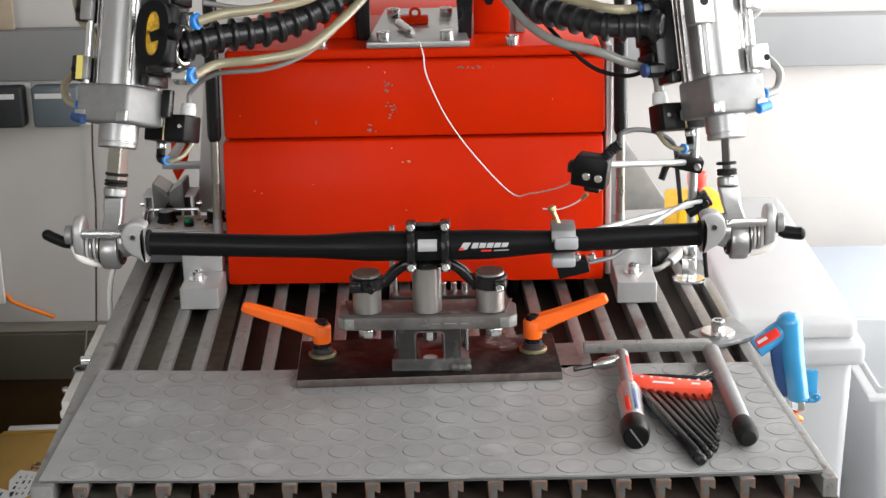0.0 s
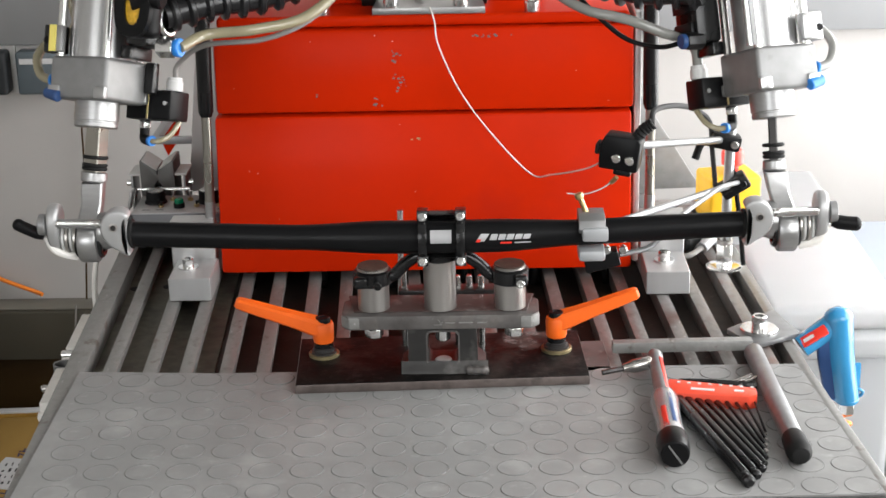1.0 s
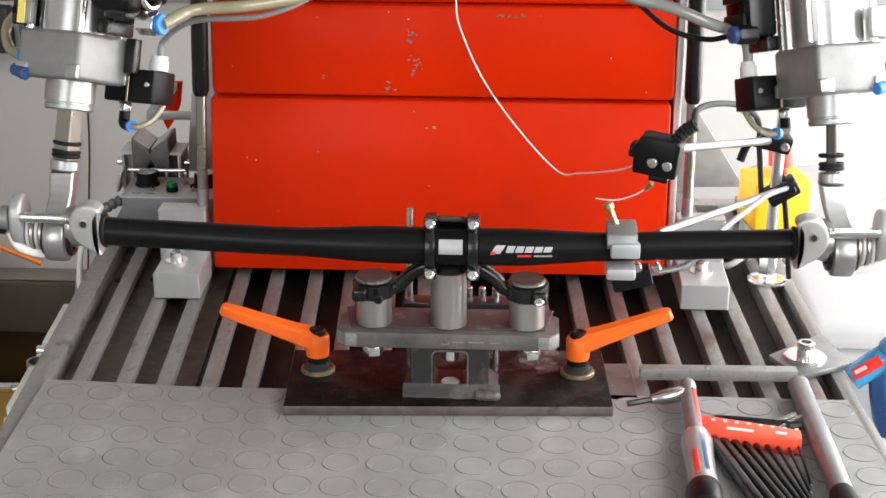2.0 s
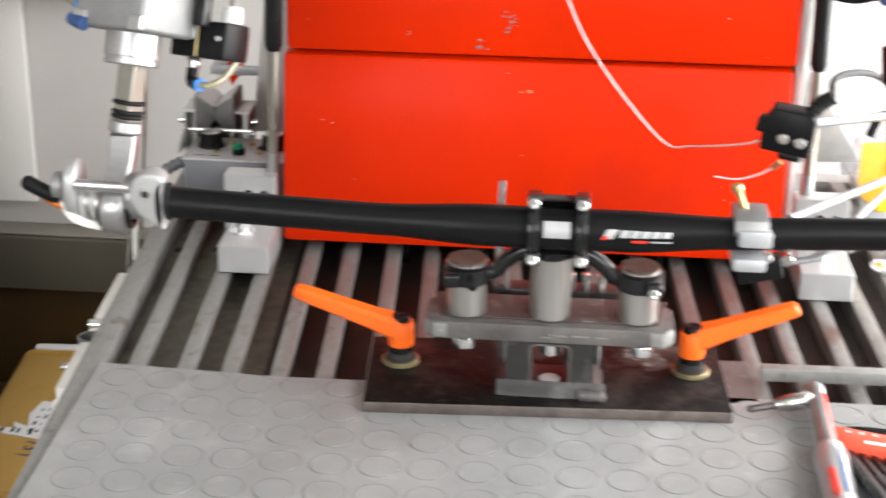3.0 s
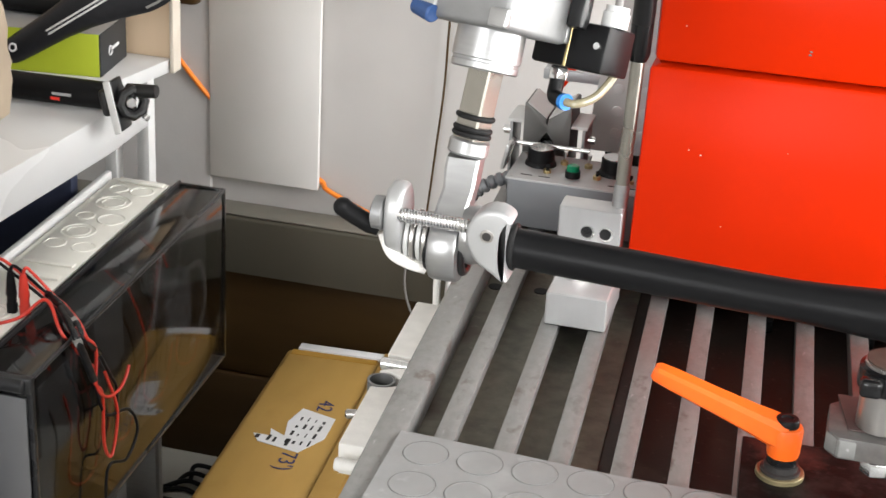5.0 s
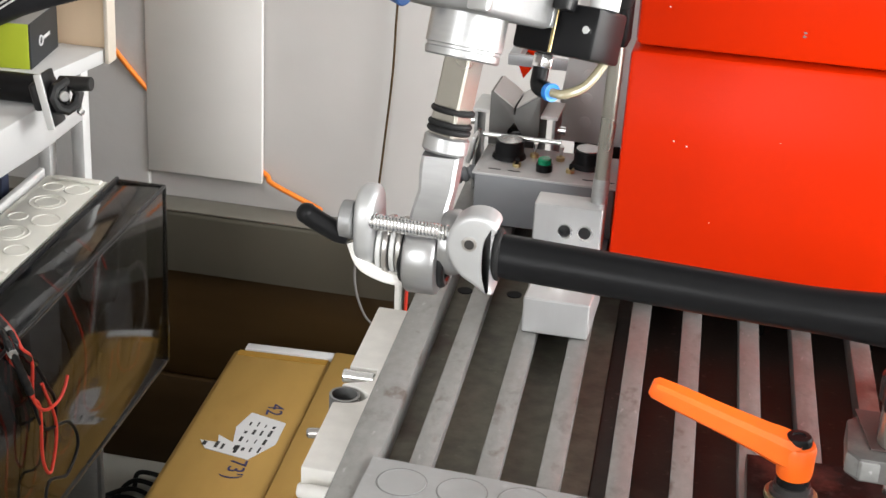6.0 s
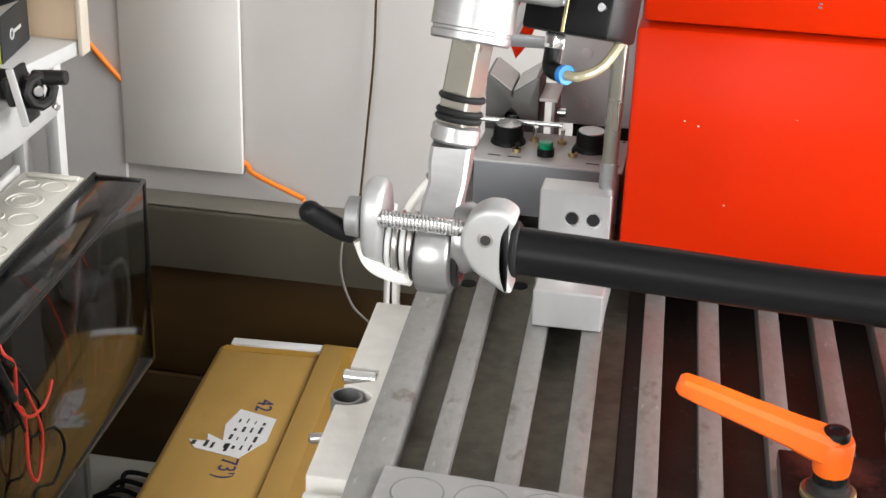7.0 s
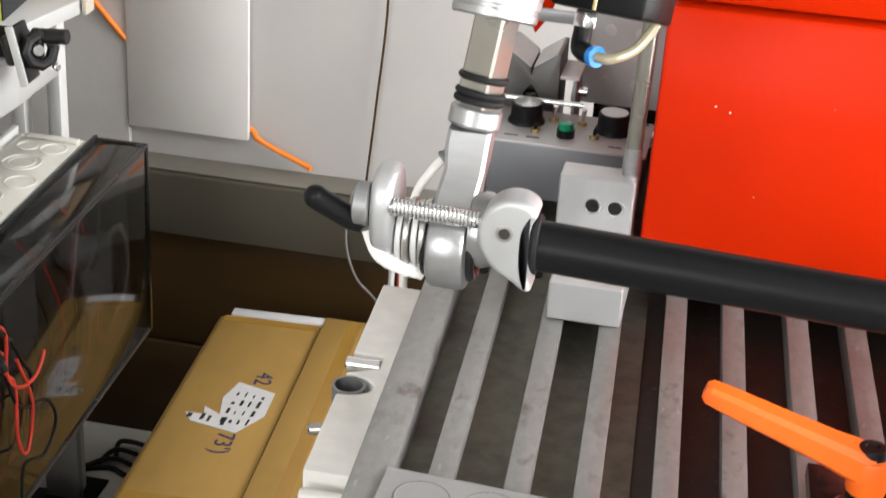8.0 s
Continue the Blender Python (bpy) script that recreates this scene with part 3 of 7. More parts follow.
part("pin", skewed(rod((-0.4500, 0.218, -0.091), (-0.436, 0.220, -0.090), 0.0040, chamfer=0.0015)), STEEL, side_bar, "small steel pin")
part("bolt", skewed(rod((-0.4360, 0.138, -0.088), (-0.386, 0.138, -0.088), 0.0052, chamfer=0.001)), CREAM, side_bar, "zinc plated bolt")

# rubber mat
rubber_mat = thing("rubber_mat", (0, -0.08, 0.0), "grey rubber mat with round raised studs", "mat")
bm = bmesh.new()
N = 40
MAT_REAR = (0.040, 0.046)
for row, z in ((0, 0.0017), (1, 0.0034)):
    for k in range(N + 1):
        x = -0.366 + 0.7292 * k / N
        left = max(0.0, 1 - k / 8)
        wob = 0.0012 * noise.noise((x * 9, row * 0.01, 2.0))
        front = -0.226 - 0.006 * math.sin(math.pi * k / N) + wob
        bm.verts.new((x - 0.012 * left, front, z))
        bm.verts.new((x, MAT_REAR[0] + (MAT_REAR[1] - MAT_REAR[0]) * k / N + 0.009 * left + 0.001 * noise.noise((x * 7, 5.0, 1.0)), z))
bm.verts.ensure_lookup_table()
v, off = bm.verts, 2 * (N + 1)
for k in range(N):
    a = 2 * k
    bm.faces.new((v[off + a], v[off + a + 2], v[off + a + 3], v[off + a + 1]))
    bm.faces.new((v[a], v[a + 1], v[a + 3], v[a + 2]))
    bm.faces.new((v[a], v[a + 2], v[off + a + 2], v[off + a]))
    bm.faces.new((v[a + 1], v[off + a + 1], v[off + a + 3], v[a + 3]))
bm.faces.new((v[0], v[off], v[off + 1], v[1]))
bm.faces.new((v[2 * N], v[2 * N + 1], v[off + 2 * N + 1], v[off + 2 * N]))
for vert in bm.verts:
    vert.co.x += narrowing(vert.co.x, vert.co.y)
part("sheet", skewed(bm), RUBBER, rubber_mat)
bm = prism([(-0.3655, -0.2275), (-0.20, -0.2315), (0.0, -0.2345), (0.20, -0.2325), (0.3625, -0.2280), (0.3535, 0.044), (-0.3655, 0.038)], 0.0003, 0.0015, "z")
part("backing", skewed(bm), RUBBER_DARK, rubber_mat, "darker rubber backing")
stud_mesh = ring_mesh = None
for j in range(-3, 4):
    for i in range(-8, 12):
        x, y = -0.0524 + 0.0364 * i, -0.093 + 0.0395 * j
        if stud_mesh is None:
            ob = part("stud", lathe([(0, 0.0148), (0.0003, 0.0147), (0.0005, 0.0144), (0.0005, 0.0139), (0.00035, 0.0136), (0.00035, 0.0100)], (0, -0.08, 0), (0, -0.08, 1), 26), RUBBER, rubber_mat, flat=True)
            stud_mesh = ob.data
        else:
            ob = new("stud", stud_mesh)
            ob.parent = rubber_mat
        ob.location = (x + narrowing(x, y) + SKEW * y, y + 0.08, 0.0033)
        # thin dark ring laid round each stud, drawing its outline
        if ring_mesh is None:
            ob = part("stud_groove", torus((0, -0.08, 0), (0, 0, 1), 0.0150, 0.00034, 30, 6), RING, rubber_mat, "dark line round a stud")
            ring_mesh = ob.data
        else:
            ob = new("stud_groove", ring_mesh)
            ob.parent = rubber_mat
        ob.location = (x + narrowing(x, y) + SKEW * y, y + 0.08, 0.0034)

# ---- red machine housing ----
red = thing("red_machine_housing", (0, 0.45, 0.0), "glossy red painted steel machine housing with chipped paint", "machine housing")
part("lower_panel", prism([(0.314, 0.009), (0.60, 0.009), (0.60, 0.1895), (0.338, 0.1895)], -0.2635, 0.2105, "x", 0.004), RED, red)
part("upper_panel", prism([(0.3385, 0.1925), (0.60, 0.1925), (0.60, 0.2870), (0.3446, 0.2870)], -0.2610, 0.2130, "x", 0.005), RED, red)
part("top_ledge", box((-0.256, 0.349, 0.2885), (0.208, 0.60, 0.3015), 0.004, 3), RED, red)
# unseen block behind the housing, added to shade the wall to the west
part("rear_body", box((-0.245, 0.6005, 0.005), (0.205, 0.80, 0.30), 0.004), RED, red)
part("side_cover", box((0.2145, 0.350, 0.004), (0.222, 0.60, 0.30), 0.002), WHITE_PLASTIC, red, "pale grey side cover")
for x in (-0.235, -0.15, -0.07, 0.02, 0.10, 0.185):
    part("foot_bolt", rod((x, 0.345, -0.02), (x, 0.345, 0.012), 0.006), BLACK_SATIN, red, "black levelling bolt")


def on_red(x, z):
    """A place on the housing's leaning front."""
    return (x, 0.314 + (z - 0.010) * 0.136 if z < 0.191 else 0.3385 + (z - 0.1925) * 0.0667, z)


random.seed(5)
for x, z, w, h, n in ((-0.055, 0.255, 0.012, 0.016, 9), (-0.052, 0.225, 0.018, 0.022, 14), (-0.075, 0.205, 0.012, 0.010, 6), (0.055, 0.2775, 0.046, 0.003, 14), (-0.037, 0.162, 0.016, 0.0025, 5), (-0.145, 0.212, 0.004, 0.004, 2)):
    bm = bmesh.new()
    for _ in range(n):
        px, pz, r = x + random.uniform(-w, w) / 2, z + random.uniform(-h, h) / 2, random.uniform(0.0006, 0.0021)
        y = on_red(px, pz)[1]
        ring = [bm.verts.new((px + r * random.uniform(0.6, 1.5) * math.cos(a), y - 0.0004, pz + r * random.uniform(0.4, 1.0) * math.sin(a))) for a in [2 * math.pi * k / 7 for k in range(7)]]
        back = [bm.verts.new(v.co + Vector((0, 0.0012, 0))) for v in ring]
        bm.faces.new(ring)
        for k in range(7):
            bm.faces.new((ring[k], back[k], back[(k + 1) % 7], ring[(k + 1) % 7]))
    part("paint_chip", bm, BRASS if n == 5 else CHIP, red, "chipped spots in the paint", flat=True)
bm = bmesh.new()
for _ in range(16):
    px, pz, r = random.uniform(-0.25, 0.205), random.uniform(0.03, 0.28), random.uniform(0.0003, 0.0008)
    y = on_red(px, pz)[1]
    bm.faces.new([bm.verts.new((px + r * math.cos(a), y - 0.0004, pz + r * 0.8 * math.sin(a))) for a in [2 * math.pi * k / 6 for k in range(6)]])
part("paint_chip", bm, WHITE_PLASTIC, red, "tiny pale paint chips", flat=True)

# what stands on the housing
top = thing("mounting_plate", (-0.02, 0.45, 0.301), "bright aluminium plate bolted on the red housing", "plate")
part("plate", prism([(-0.080, 0.3495), (0.047, 0.3495), (0.030, 0.60), (-0.070, 0.60)], 0.3012, 0.309, "z", 0.001), ALU_CAST, top)
for x, y in ((-0.137, 0.358), (-0.059, 0.356), (0.019, 0.356), (0.099, 0.358), (-0.055, 0.53), (0.015, 0.53)):
    part("bolt", cap_screw((x, y, 0.301 if abs(x + 0.02) > 0.06 else 0.309), (0, 0, 1), 0.0085, 0.012), CHROME, top, "socket head bolt")
part("red_bracket", box((-0.043, 0.470, 0.309), (-0.007, 0.484, 0.320), 0.002), RED, top, "red bracket with a latch")
part("latch", torus((-0.024, 0.470, 0.324), (0, 1, 0), 0.006, 0.002), RED, top, "small red latch ring")
uprights = thing("red_upright", (0.07, 0.46, 0.301), "red painted steel upright plate with a drilled hole", "upright", "machine uprights")
bm = box((0.052, 0.44, 0.3012), (0.098, 0.455, 0.50), 0.002)
part("plate", bm, RED, uprights)
# uncut hole: a black disc gives its dark inside
part("bolt_hole", rod((0.072, 0.4385, 0.343), (0.072, 0.445, 0.343), 0.0055), BLACK, uprights, "black disc standing in for the shade in a drilled hole")
part("web", box((0.105, 0.44, 0.3012), (0.118, 0.60, 0.50), 0.002), ALU_DULL, uprights, "grey web plate")
uprights.location.z += 0.0005
uprights = thing("red_upright", (-0.10, 0.46, 0.301), "red painted steel upright plate beside the aluminium plate", "upright", "machine uprights")
part("plate", box((-0.138, 0.42, 0.3012), (-0.095, 0.435, 0.50), 0.002), RED, uprights)
uprights.location.z += 0.0005
top.location.z += 0.0005
for x in (-0.088, 0.040):
    leaning = thing("black_strut", (x, 0.43, 0.301), "black steel strut rising from the housing", "strut", "machine struts")
    d = 0.012 if x < 0 else -0.012
    part("strut", prism([(x - 0.007, 0.3012), (x + 0.009, 0.3012), (x + 0.014 - d * 0.2, 0.45), (x - 0.016 - d * 0.2, 0.45)], 0.405, 0.42, "y", 0.001), BLACK_SATIN, leaning)
    leaning.location.z += 0.0005
# unseen beam joining the uprights above, added partly to shade the red front
crosshead = thing("machine_crosshead", (0, 0.25, 0.586), "unseen dark steel crosshead above the cylinders", "crosshead")
part("beam", box((-0.43, -0.01, 0.586), (0.43, 0.48, 0.66), 0.006), DARK_STEEL, crosshead)
for x in (-0.117, 0.075):
    part("upright_end", box((x - 0.020, 0.425, 0.5008), (x + 0.020, 0.452, 0.5858), 0.002), DARK_STEEL, crosshead)
pen = thing("metal_pin", (-0.03, 0.40, 0.312), "knurled metal pin on a white string", "pin")
part("pin", lathe([(0, 0.004), (0.003, 0.0062), (0.012, 0.0062), (0.016, 0.0052), (0.055, 0.005), (0.062, 0.0035), (0.066, 0.0028)], (-0.044, 0.440, 0.3165), (-0.015, 0.350, 0.3145), 16), CHROME, pen)
pen.location.z += 0.0005

# ---- columns and their feet ----
def column(x_low, x_high, x_foot):
    c = thing("gas_spring", (x_low, 0.347, 0.07), "black gas spring with a steel piston rod", "gas spring", "gas springs beside the housing")
    a, b = Vector((x_low, 0.334, 0.0695)), Vector((x_high, 0.355, 0.46))
    at = lambda t: a.lerp(b, t)
    part("piston_rod", rod(at(0.0), at(0.36), 0.0056, seg=18), ROD_STEEL, c, "brown-tinted steel piston rod")
    part("tip", rod(at(0.0), at(0.055), 0.0062, seg=18), ALU, c, "aluminium rod tip")
    part("cylinder", lathe([(0, 0.0065), (0.006, 0.0088), (0.30, 0.0088)], at(0.31), b, 20), BLACK_SATIN, c, "black cylinder tube")
    f = thing("angle_foot", (x_foot, 0.31, 0.0), "milled aluminium angle block bolted to the bench", "angle block", "angle blocks on the bench")
    w = 0.0252
    part("upright", box((x_foot - w, 0.3175, 0.0005), (x_foot + w, 0.342, 0.0725), 0.0010, 1), BLOCK_ALU, f, flat=True)
    f0, f1 = (x_foot - w + 0.007, x_foot + w + 0.004) if x_foot < 0 else (x_foot - w + 0.001, x_foot + w - 0.001)
    part("foot", box((f0, 0.2495, 0.0006), (f1, 0.3170, 0.0275), 0.0010, 1), BLOCK_ALU, f, flat=True)
    part("washer", rod((x_foot - 0.001, 0.287, 0.0275), (x_foot - 0.001, 0.287, 0.0290), 0.0115), CHROME, f)
    part("bolt", cap_screw((x_foot - 0.001, 0.287, 0.0290), (0, 0, 1), 0.0066, 0.0100), CHROME, f, "socket head bolt")
    for dx in (-0.001, 0.014):
        part("screw_hole", lathe([(0, 0.0060), (0.0005, 0.0058), (0.0006, 0.0046)], (x_foot + dx, 0.3174, 0.053), (x_foot + dx, 0, 0.053), 20), CHROME, f, "bright countersink")
        # dark disc within the countersink paints the depth of the hole
        part("bolt_hole", lathe([(0, 0.0046), (0.0004, 0.0046)], (x_foot + dx - 0.0006, 0.3168, 0.0535), (x_foot + dx - 0.0006, 0, 0.0535), 18), BLACK_SATIN, f, "dark disc standing in for the shade in a screw hole")


column(-0.2755, -0.2680, -0.2955)
column(0.2325, 0.2310, 0.2460)


# ---- fixture plate under the stem ----
fixture = thing("fixture_plate", (0, 0.05, 0.0), "oiled black steel fixture plate clamped on the bench", "fixture plate")
turn = Matrix.Translation((0, 0.05, 0)) @ Matrix.Rotation(radians(2.8), 4, "Z") @ Matrix.Translation((0, -0.05, 0))
plate = part("plate", box((-0.146, -0.0055, 0.0036), (0.140, 0.112, 0.0130), 0.001, 2, turn), BLACK_STEEL, fixture)
plate.data.materials.append(PLATE_EDGE)
for face in plate.data.polygons:
    if face.normal.z < 0.5:
        face.material_index = 1
part("under_sheet", box((0.105, 0.028, 0.0004), (0.166, 0.104, 0.0034), 0.0005, 1, turn), BEAM_STEEL, fixture, "thin grey steel sheet")

bridge = thing("bridge_block", (0, 0.03, 0.013), "dark cast steel bridge with a rounded window", "bridge block")
outer = [(-0.040, 0.0132), (0.042, 0.0132), (0.042, 0.017), (0.034, 0.024), (0.033, 0.0597), (-0.034, 0.0597), (-0.034, 0.024), (-0.041, 0.017)]
bm = bmesh.new()
hole = []
for cx, cz, a0 in ((0.010, 0.050, 0), (-0.010, 0.050, 90), (-0.010, 0.026, 180), (0.010, 0.026, 270)):
    hole += [(cx + 0.005 * math.cos(radians(a0 + d)), cz + 0.005 * math.sin(radians(a0 + d))) for d in (0, 30, 60, 90)]


def ring_between(bm, outer, inner, y0, y1):
    """A plate of the outer outline with the inner one cut through it."""
    def edge_at(points, y):
        v = [bm.verts.new((x, y, z)) for x, z in points]
        return v, [bm.edges.new((v[k], v[(k + 1) % len(v)])) for k in range(len(v))]

    sides = []
    for y in (y0, y1):
        a, ea = edge_at(outer, y)
        b, eb = edge_at(inner, y)
        bmesh.ops.triangle_fill(bm, edges=ea + eb, use_beauty=True)
        sides.append((a, b))
    for one, two in zip(*sides):
        for k in range(len(one)):
            n = (k + 1) % len(one)
            bm.faces.new((one[k], two[k], two[n], one[n]))
    bmesh.ops.recalc_face_normals(bm, faces=bm.faces)
    return bm


part("body", ring_between(bm, outer, hole, 0.016, 0.052), CAST_DARK, bridge)
rim_in = [(x * 1.0, 0.038 + (z - 0.038) * 1.0) for x, z in hole]
rim_out = [(x * 1.10, 0.038 + (z - 0.038) * 1.08) for x, z in hole]
part("window_edge", ring_between(bmesh.new(), rim_out, rim_in, 0.0152, 0.0162), BEAM_STEEL, bridge, "bright worn window edge")
skirt = bmesh.new()
rows = []
for k in range(25):
    x = -0.041 + 0.085 * k / 24
    deep = 0.0065 + 0.0022 * noise.noise((x * 70, 0.0, 3.0)) + (0.0030 if x > 0.026 else 0.0)
    rows.append([skirt.verts.new(p) for p in ((x, 0.0158, 0.0132), (x, 0.0158 - deep, 0.0134), (x, 0.0158 - deep * 0.78, 0.0165), (x, 0.0158 - deep * 0.30, 0.0195 + 0.001 * noise.noise((x * 90, 1.0, 0.0))), (x, 0.0158, 0.0245))])
for one, two in zip(rows, rows[1:]):
    for k in range(5):
        skirt.faces.new((one[k], one[(k + 1) % 5], two[(k + 1) % 5], two[k]))
skirt.faces.new(rows[0])
skirt.faces.new(rows[-1][::-1])
bmesh.ops.recalc_face_normals(skirt, faces=skirt.faces)
part("weld", skirt, CAST_DARK, bridge, "broad dark weld seam")
part("weld", hose([(0.024, 0.0105, 0.0165), (0.036, 0.0080, 0.0172), (0.0435, 0.0105, 0.0165)], 0.0042, 10, 6, lambda d: 1 + 0.12 * math.sin(d * 900)), BEAM_STEEL, bridge, "worn weld bead")
part("pin", rod((0.0, 0.028, 0.0135), (0.0, 0.028, 0.022), 0.0085, chamfer=0.001), PALE_SHEET, bridge, "bright steel pin")
part("pin", rod((0.0, 0.030, 0.042), (0.0, 0.030, 0.0595), 0.0075, chamfer=0.001), CHROME, bridge, "bright steel pin")

beam = thing("cross_beam", (0, 0.03, 0.056), "dark steel cross beam carrying three posts", "cross beam")
part("beam", prism([(-0.091, 0.010), (0.087, 0.010), (0.094, 0.018), (0.094, 0.052), (0.087, 0.060), (-0.091, 0.060), (-0.098, 0.052), (-0.098, 0.018)], 0.0600, 0.0742, "z", 0.0012), BEAM_STEEL, beam)
for x0_, x1_, z_ in ((-0.0005, 0.0006, 0.0675), (0.003, 0.012, 0.0668), (0.016, 0.030, 0.0670), (0.034, 0.043, 0.0667)):
    part("scratch_mark", box((x0_, 0.0094, z_ - 0.0006), (x1_, 0.0099, z_ + 0.0006), 0, 1), RIB, beam, "scratched mark", flat=True)
part("scratch_mark", prism([(-0.008, 0.0645), (0.000, 0.0645), (-0.0035, 0.0705), (-0.0042, 0.0705), (-0.0012, 0.0653), (-0.0072, 0.0653)], 0.0094, 0.0099, "y"), RIB, beam, "scratched triangle", flat=True)
part("cover_plate", prism([(-0.086, 0.020), (0.082, 0.020), (0.090, 0.064), (-0.094, 0.064)], 0.0744, 0.0757, "z", 0.0006), RED_STEEL, beam, "thin red-brown plate")
for sg, x in ((-1, -0.098), (1, 0.094)):
    part("corner_pad", prism([(x - sg * 0.018, 0.0092), (x - sg * 0.008, 0.0092), (x + sg * 0.0006, 0.0175), (x - sg * 0.001, 0.0190)], 0.0615, 0.0728, "z", 0.0006), RIB, beam, "bare ground corner")
for x, z in ((-0.067, 0.0600), (0.070, 0.0600)):
    part("nut", prism(ngon(x, 0.020, 0.0095, 6, 0.2), z - 0.0095, z - 0.001, "z", 0.0006), CHROME, beam, "zinc plated nut")
for x, r, top in ((-0.067, 0.0155, 0.1185), (0.0660, 0.0155, 0.1185), (-0.002, 0.0158, 0.128)):
    post = part("post", lathe([(0, r), (top - 0.0762, r), (top - 0.0757, r - 0.0008)], (x, 0.032, 0.0757), (x, 0.032, 1), 36), STEEL, beam, "turned steel post")
    if top < 0.12:
        part("post_end", rod((x, 0.032, top), (x, 0.032, top + 0.0012), r - 0.0007, seg=30), RUST_DARK, post, "rusty post end")
for x in (-0.040, 0.014, 0.026, 0.038):
    part("stud_bolt", rod((x, 0.085, 0.0), (x, 0.085, 0.100 if x < 0 else 0.088), 0.0032, chamfer=0.0006), CHROME, beam, "threaded steel stud")
part("rear_bar", box((-0.045, 0.075, 0.0620), (0.052, 0.095, 0.0755), 0.001), DARK_STEEL, beam, "steel bar behind the posts")


# ---- orange clamping levers ----
def clamp_lever(hub, tip):
    x, y = hub
    lever = thing("clamping_lever", (x, y, 0.013), "orange clamping lever on the fixture plate", "clamping lever", "clamping levers")
    part("washer", lathe([(0, 0.0155), (0.0026, 0.0155), (0.0032, 0.0148)], (x, y, 0.0130), (x, y, 1), 26), DULL_ZINC, lever, "dull yellow zinc washer")
    part("washer", lathe([(0, 0.0128), (0.0018, 0.0128), (0.0024, 0.0110), (0.0064, 0.0108)], (x, y, 0.0162), (x, y, 1), 26), DARK_STEEL, lever, "dark steel washer")
    part("spacer", rod((x, y, 0.0224), (x, y, 0.0280), 0.0095, seg=22), BLACK_SATIN, lever, "black steel spacer")
    a, b = Vector((x, y, 0.0425)), Vector(tip)
    bm = lathe([(0, 0.0100), (0.003, 0.0106), (0.018, 0.0110), (0.0205, 0.0100), (0.021, 0.0088)], (x, y, 0.0281), (x, y, 1), 26)
    d = (b - a).normalized()
    side = d.cross(Vector((0, 0, 1))).normalized()
    up = side.cross(d)
    rows = []
    length = (b - a).length
    for t, w, h in ((0.0, 0.0100, 0.0085), (0.12, 0.0098, 0.0085), (0.25, 0.0086, 0.0075), (0.55, 0.0076, 0.0064), (0.85, 0.0070, 0.0056), (0.97, 0.0062, 0.0050), (1.0, 0.0040, 0.0034)):
        c = a + d * length * t
        rows.append([bm.verts.new(c + side * w * sx + up * h * sz) for sx, sz in ((-1, -0.7), (-0.75, -1), (0.75, -1), (1, -0.7), (1, 0.6), (0.7, 1), (-0.7, 1), (-1, 0.6))])
    for one, two in zip(rows, rows[1:]):
        for k in range(8):
            bm.faces.new((one[k], one[(k + 1) % 8], two[(k + 1) % 8], two[k]))
    bm.faces.new(rows[-1])
    bm.faces.new(rows[0][::-1])
    bmesh.ops.recalc_face_normals(bm, faces=bm.faces)
    part("handle", bm, ORANGE, lever)
    part("cap", lathe([(0, 0.0078), (0.0035, 0.0078), (0.005, 0.0068), (0.0052, 0.004), (0.0042, 0.0035)], (x, y, 0.0490), (x, y, 1), 22), BLACK, lever, "black push button cap")


clamp_lever((-0.1215, 0.062), (-0.2085, 0.066, 0.0700))
clamp_lever((0.1130, 0.068), (0.1955, 0.074, 0.0715))

# ---- handlebar and stem ----
handlebar = thing("handlebar", (0, 0.015, 0.154), "matt black bicycle handlebar with silver print", "handlebar")
spine = [(-0.318, 0.021, 0.1602), (-0.295, 0.020, 0.1593), (-0.22, 0.018, 0.1570), (-0.150, 0.016, 0.1550), (-0.11, 0.0155, 0.1544), (-0.065, 0.015, 0.1540), (0.0, 0.015, 0.1535), (0.065, 0.015, 0.1540), (0.11, 0.0155, 0.1550), (0.150, 0.016, 0.1560), (0.22, 0.018, 0.1583), (0.295, 0.020, 0.1602), (0.318, 0.021, 0.1608)]


def bar_radius(d):
    x = abs(d - 0.3182)
    t = min(1.0, max(0.0, (x - 0.050) / 0.085))
    return (0.0159 + (0.0122 - 0.0159) * (t * t * (3 - 2 * t))) / 0.0159


part("tube", hose(spine, 0.0159, 28, 8, bar_radius), BLACK_BAR, handlebar)


def bar_print(x0, x1, z, h, lean, material, sub=0):
    """A slanted printed stroke lying on the front of the bar."""
    bm = bmesh.new()
    rows = []
    for k in range(9):
        x = x0 + (x1 - x0) * k / 8
        line = []
        for j in range(5):
            zz = z + h * (j / 4 - 0.5)
            xx = x + lean * (j / 4 - 0.5)
            r = 0.0159 * bar_radius(0.3182 + xx) + 0.00025
            dz = zz - 0.0538 - 0.1
            line.append(bm.verts.new((xx, 0.0151 - math.sqrt(max(1e-8, r * r - dz * dz)), zz)))
        rows.append(line)
    for a, b in zip(rows, rows[1:]):
        for j in range(4):
            bm.faces.new((a[j], b[j], b[j + 1], a[j + 1]))
    return part("print", bm, material, handlebar)


# the maker's mark as plain slanted strokes
bar_print(0.0365, 0.0445, 0.1570, 0.0072, 0.0048, SILVER)
bar_print(0.0345, 0.0385, 0.1540, 0.0030, 0.0016, RED_PLASTIC)
for k in range(5):
    bar_print(0.0478 + 0.0078 * k, 0.0543 + 0.0078 * k, 0.1574, 0.0056 - 0.0003 * k, 0.0020, SILVER)
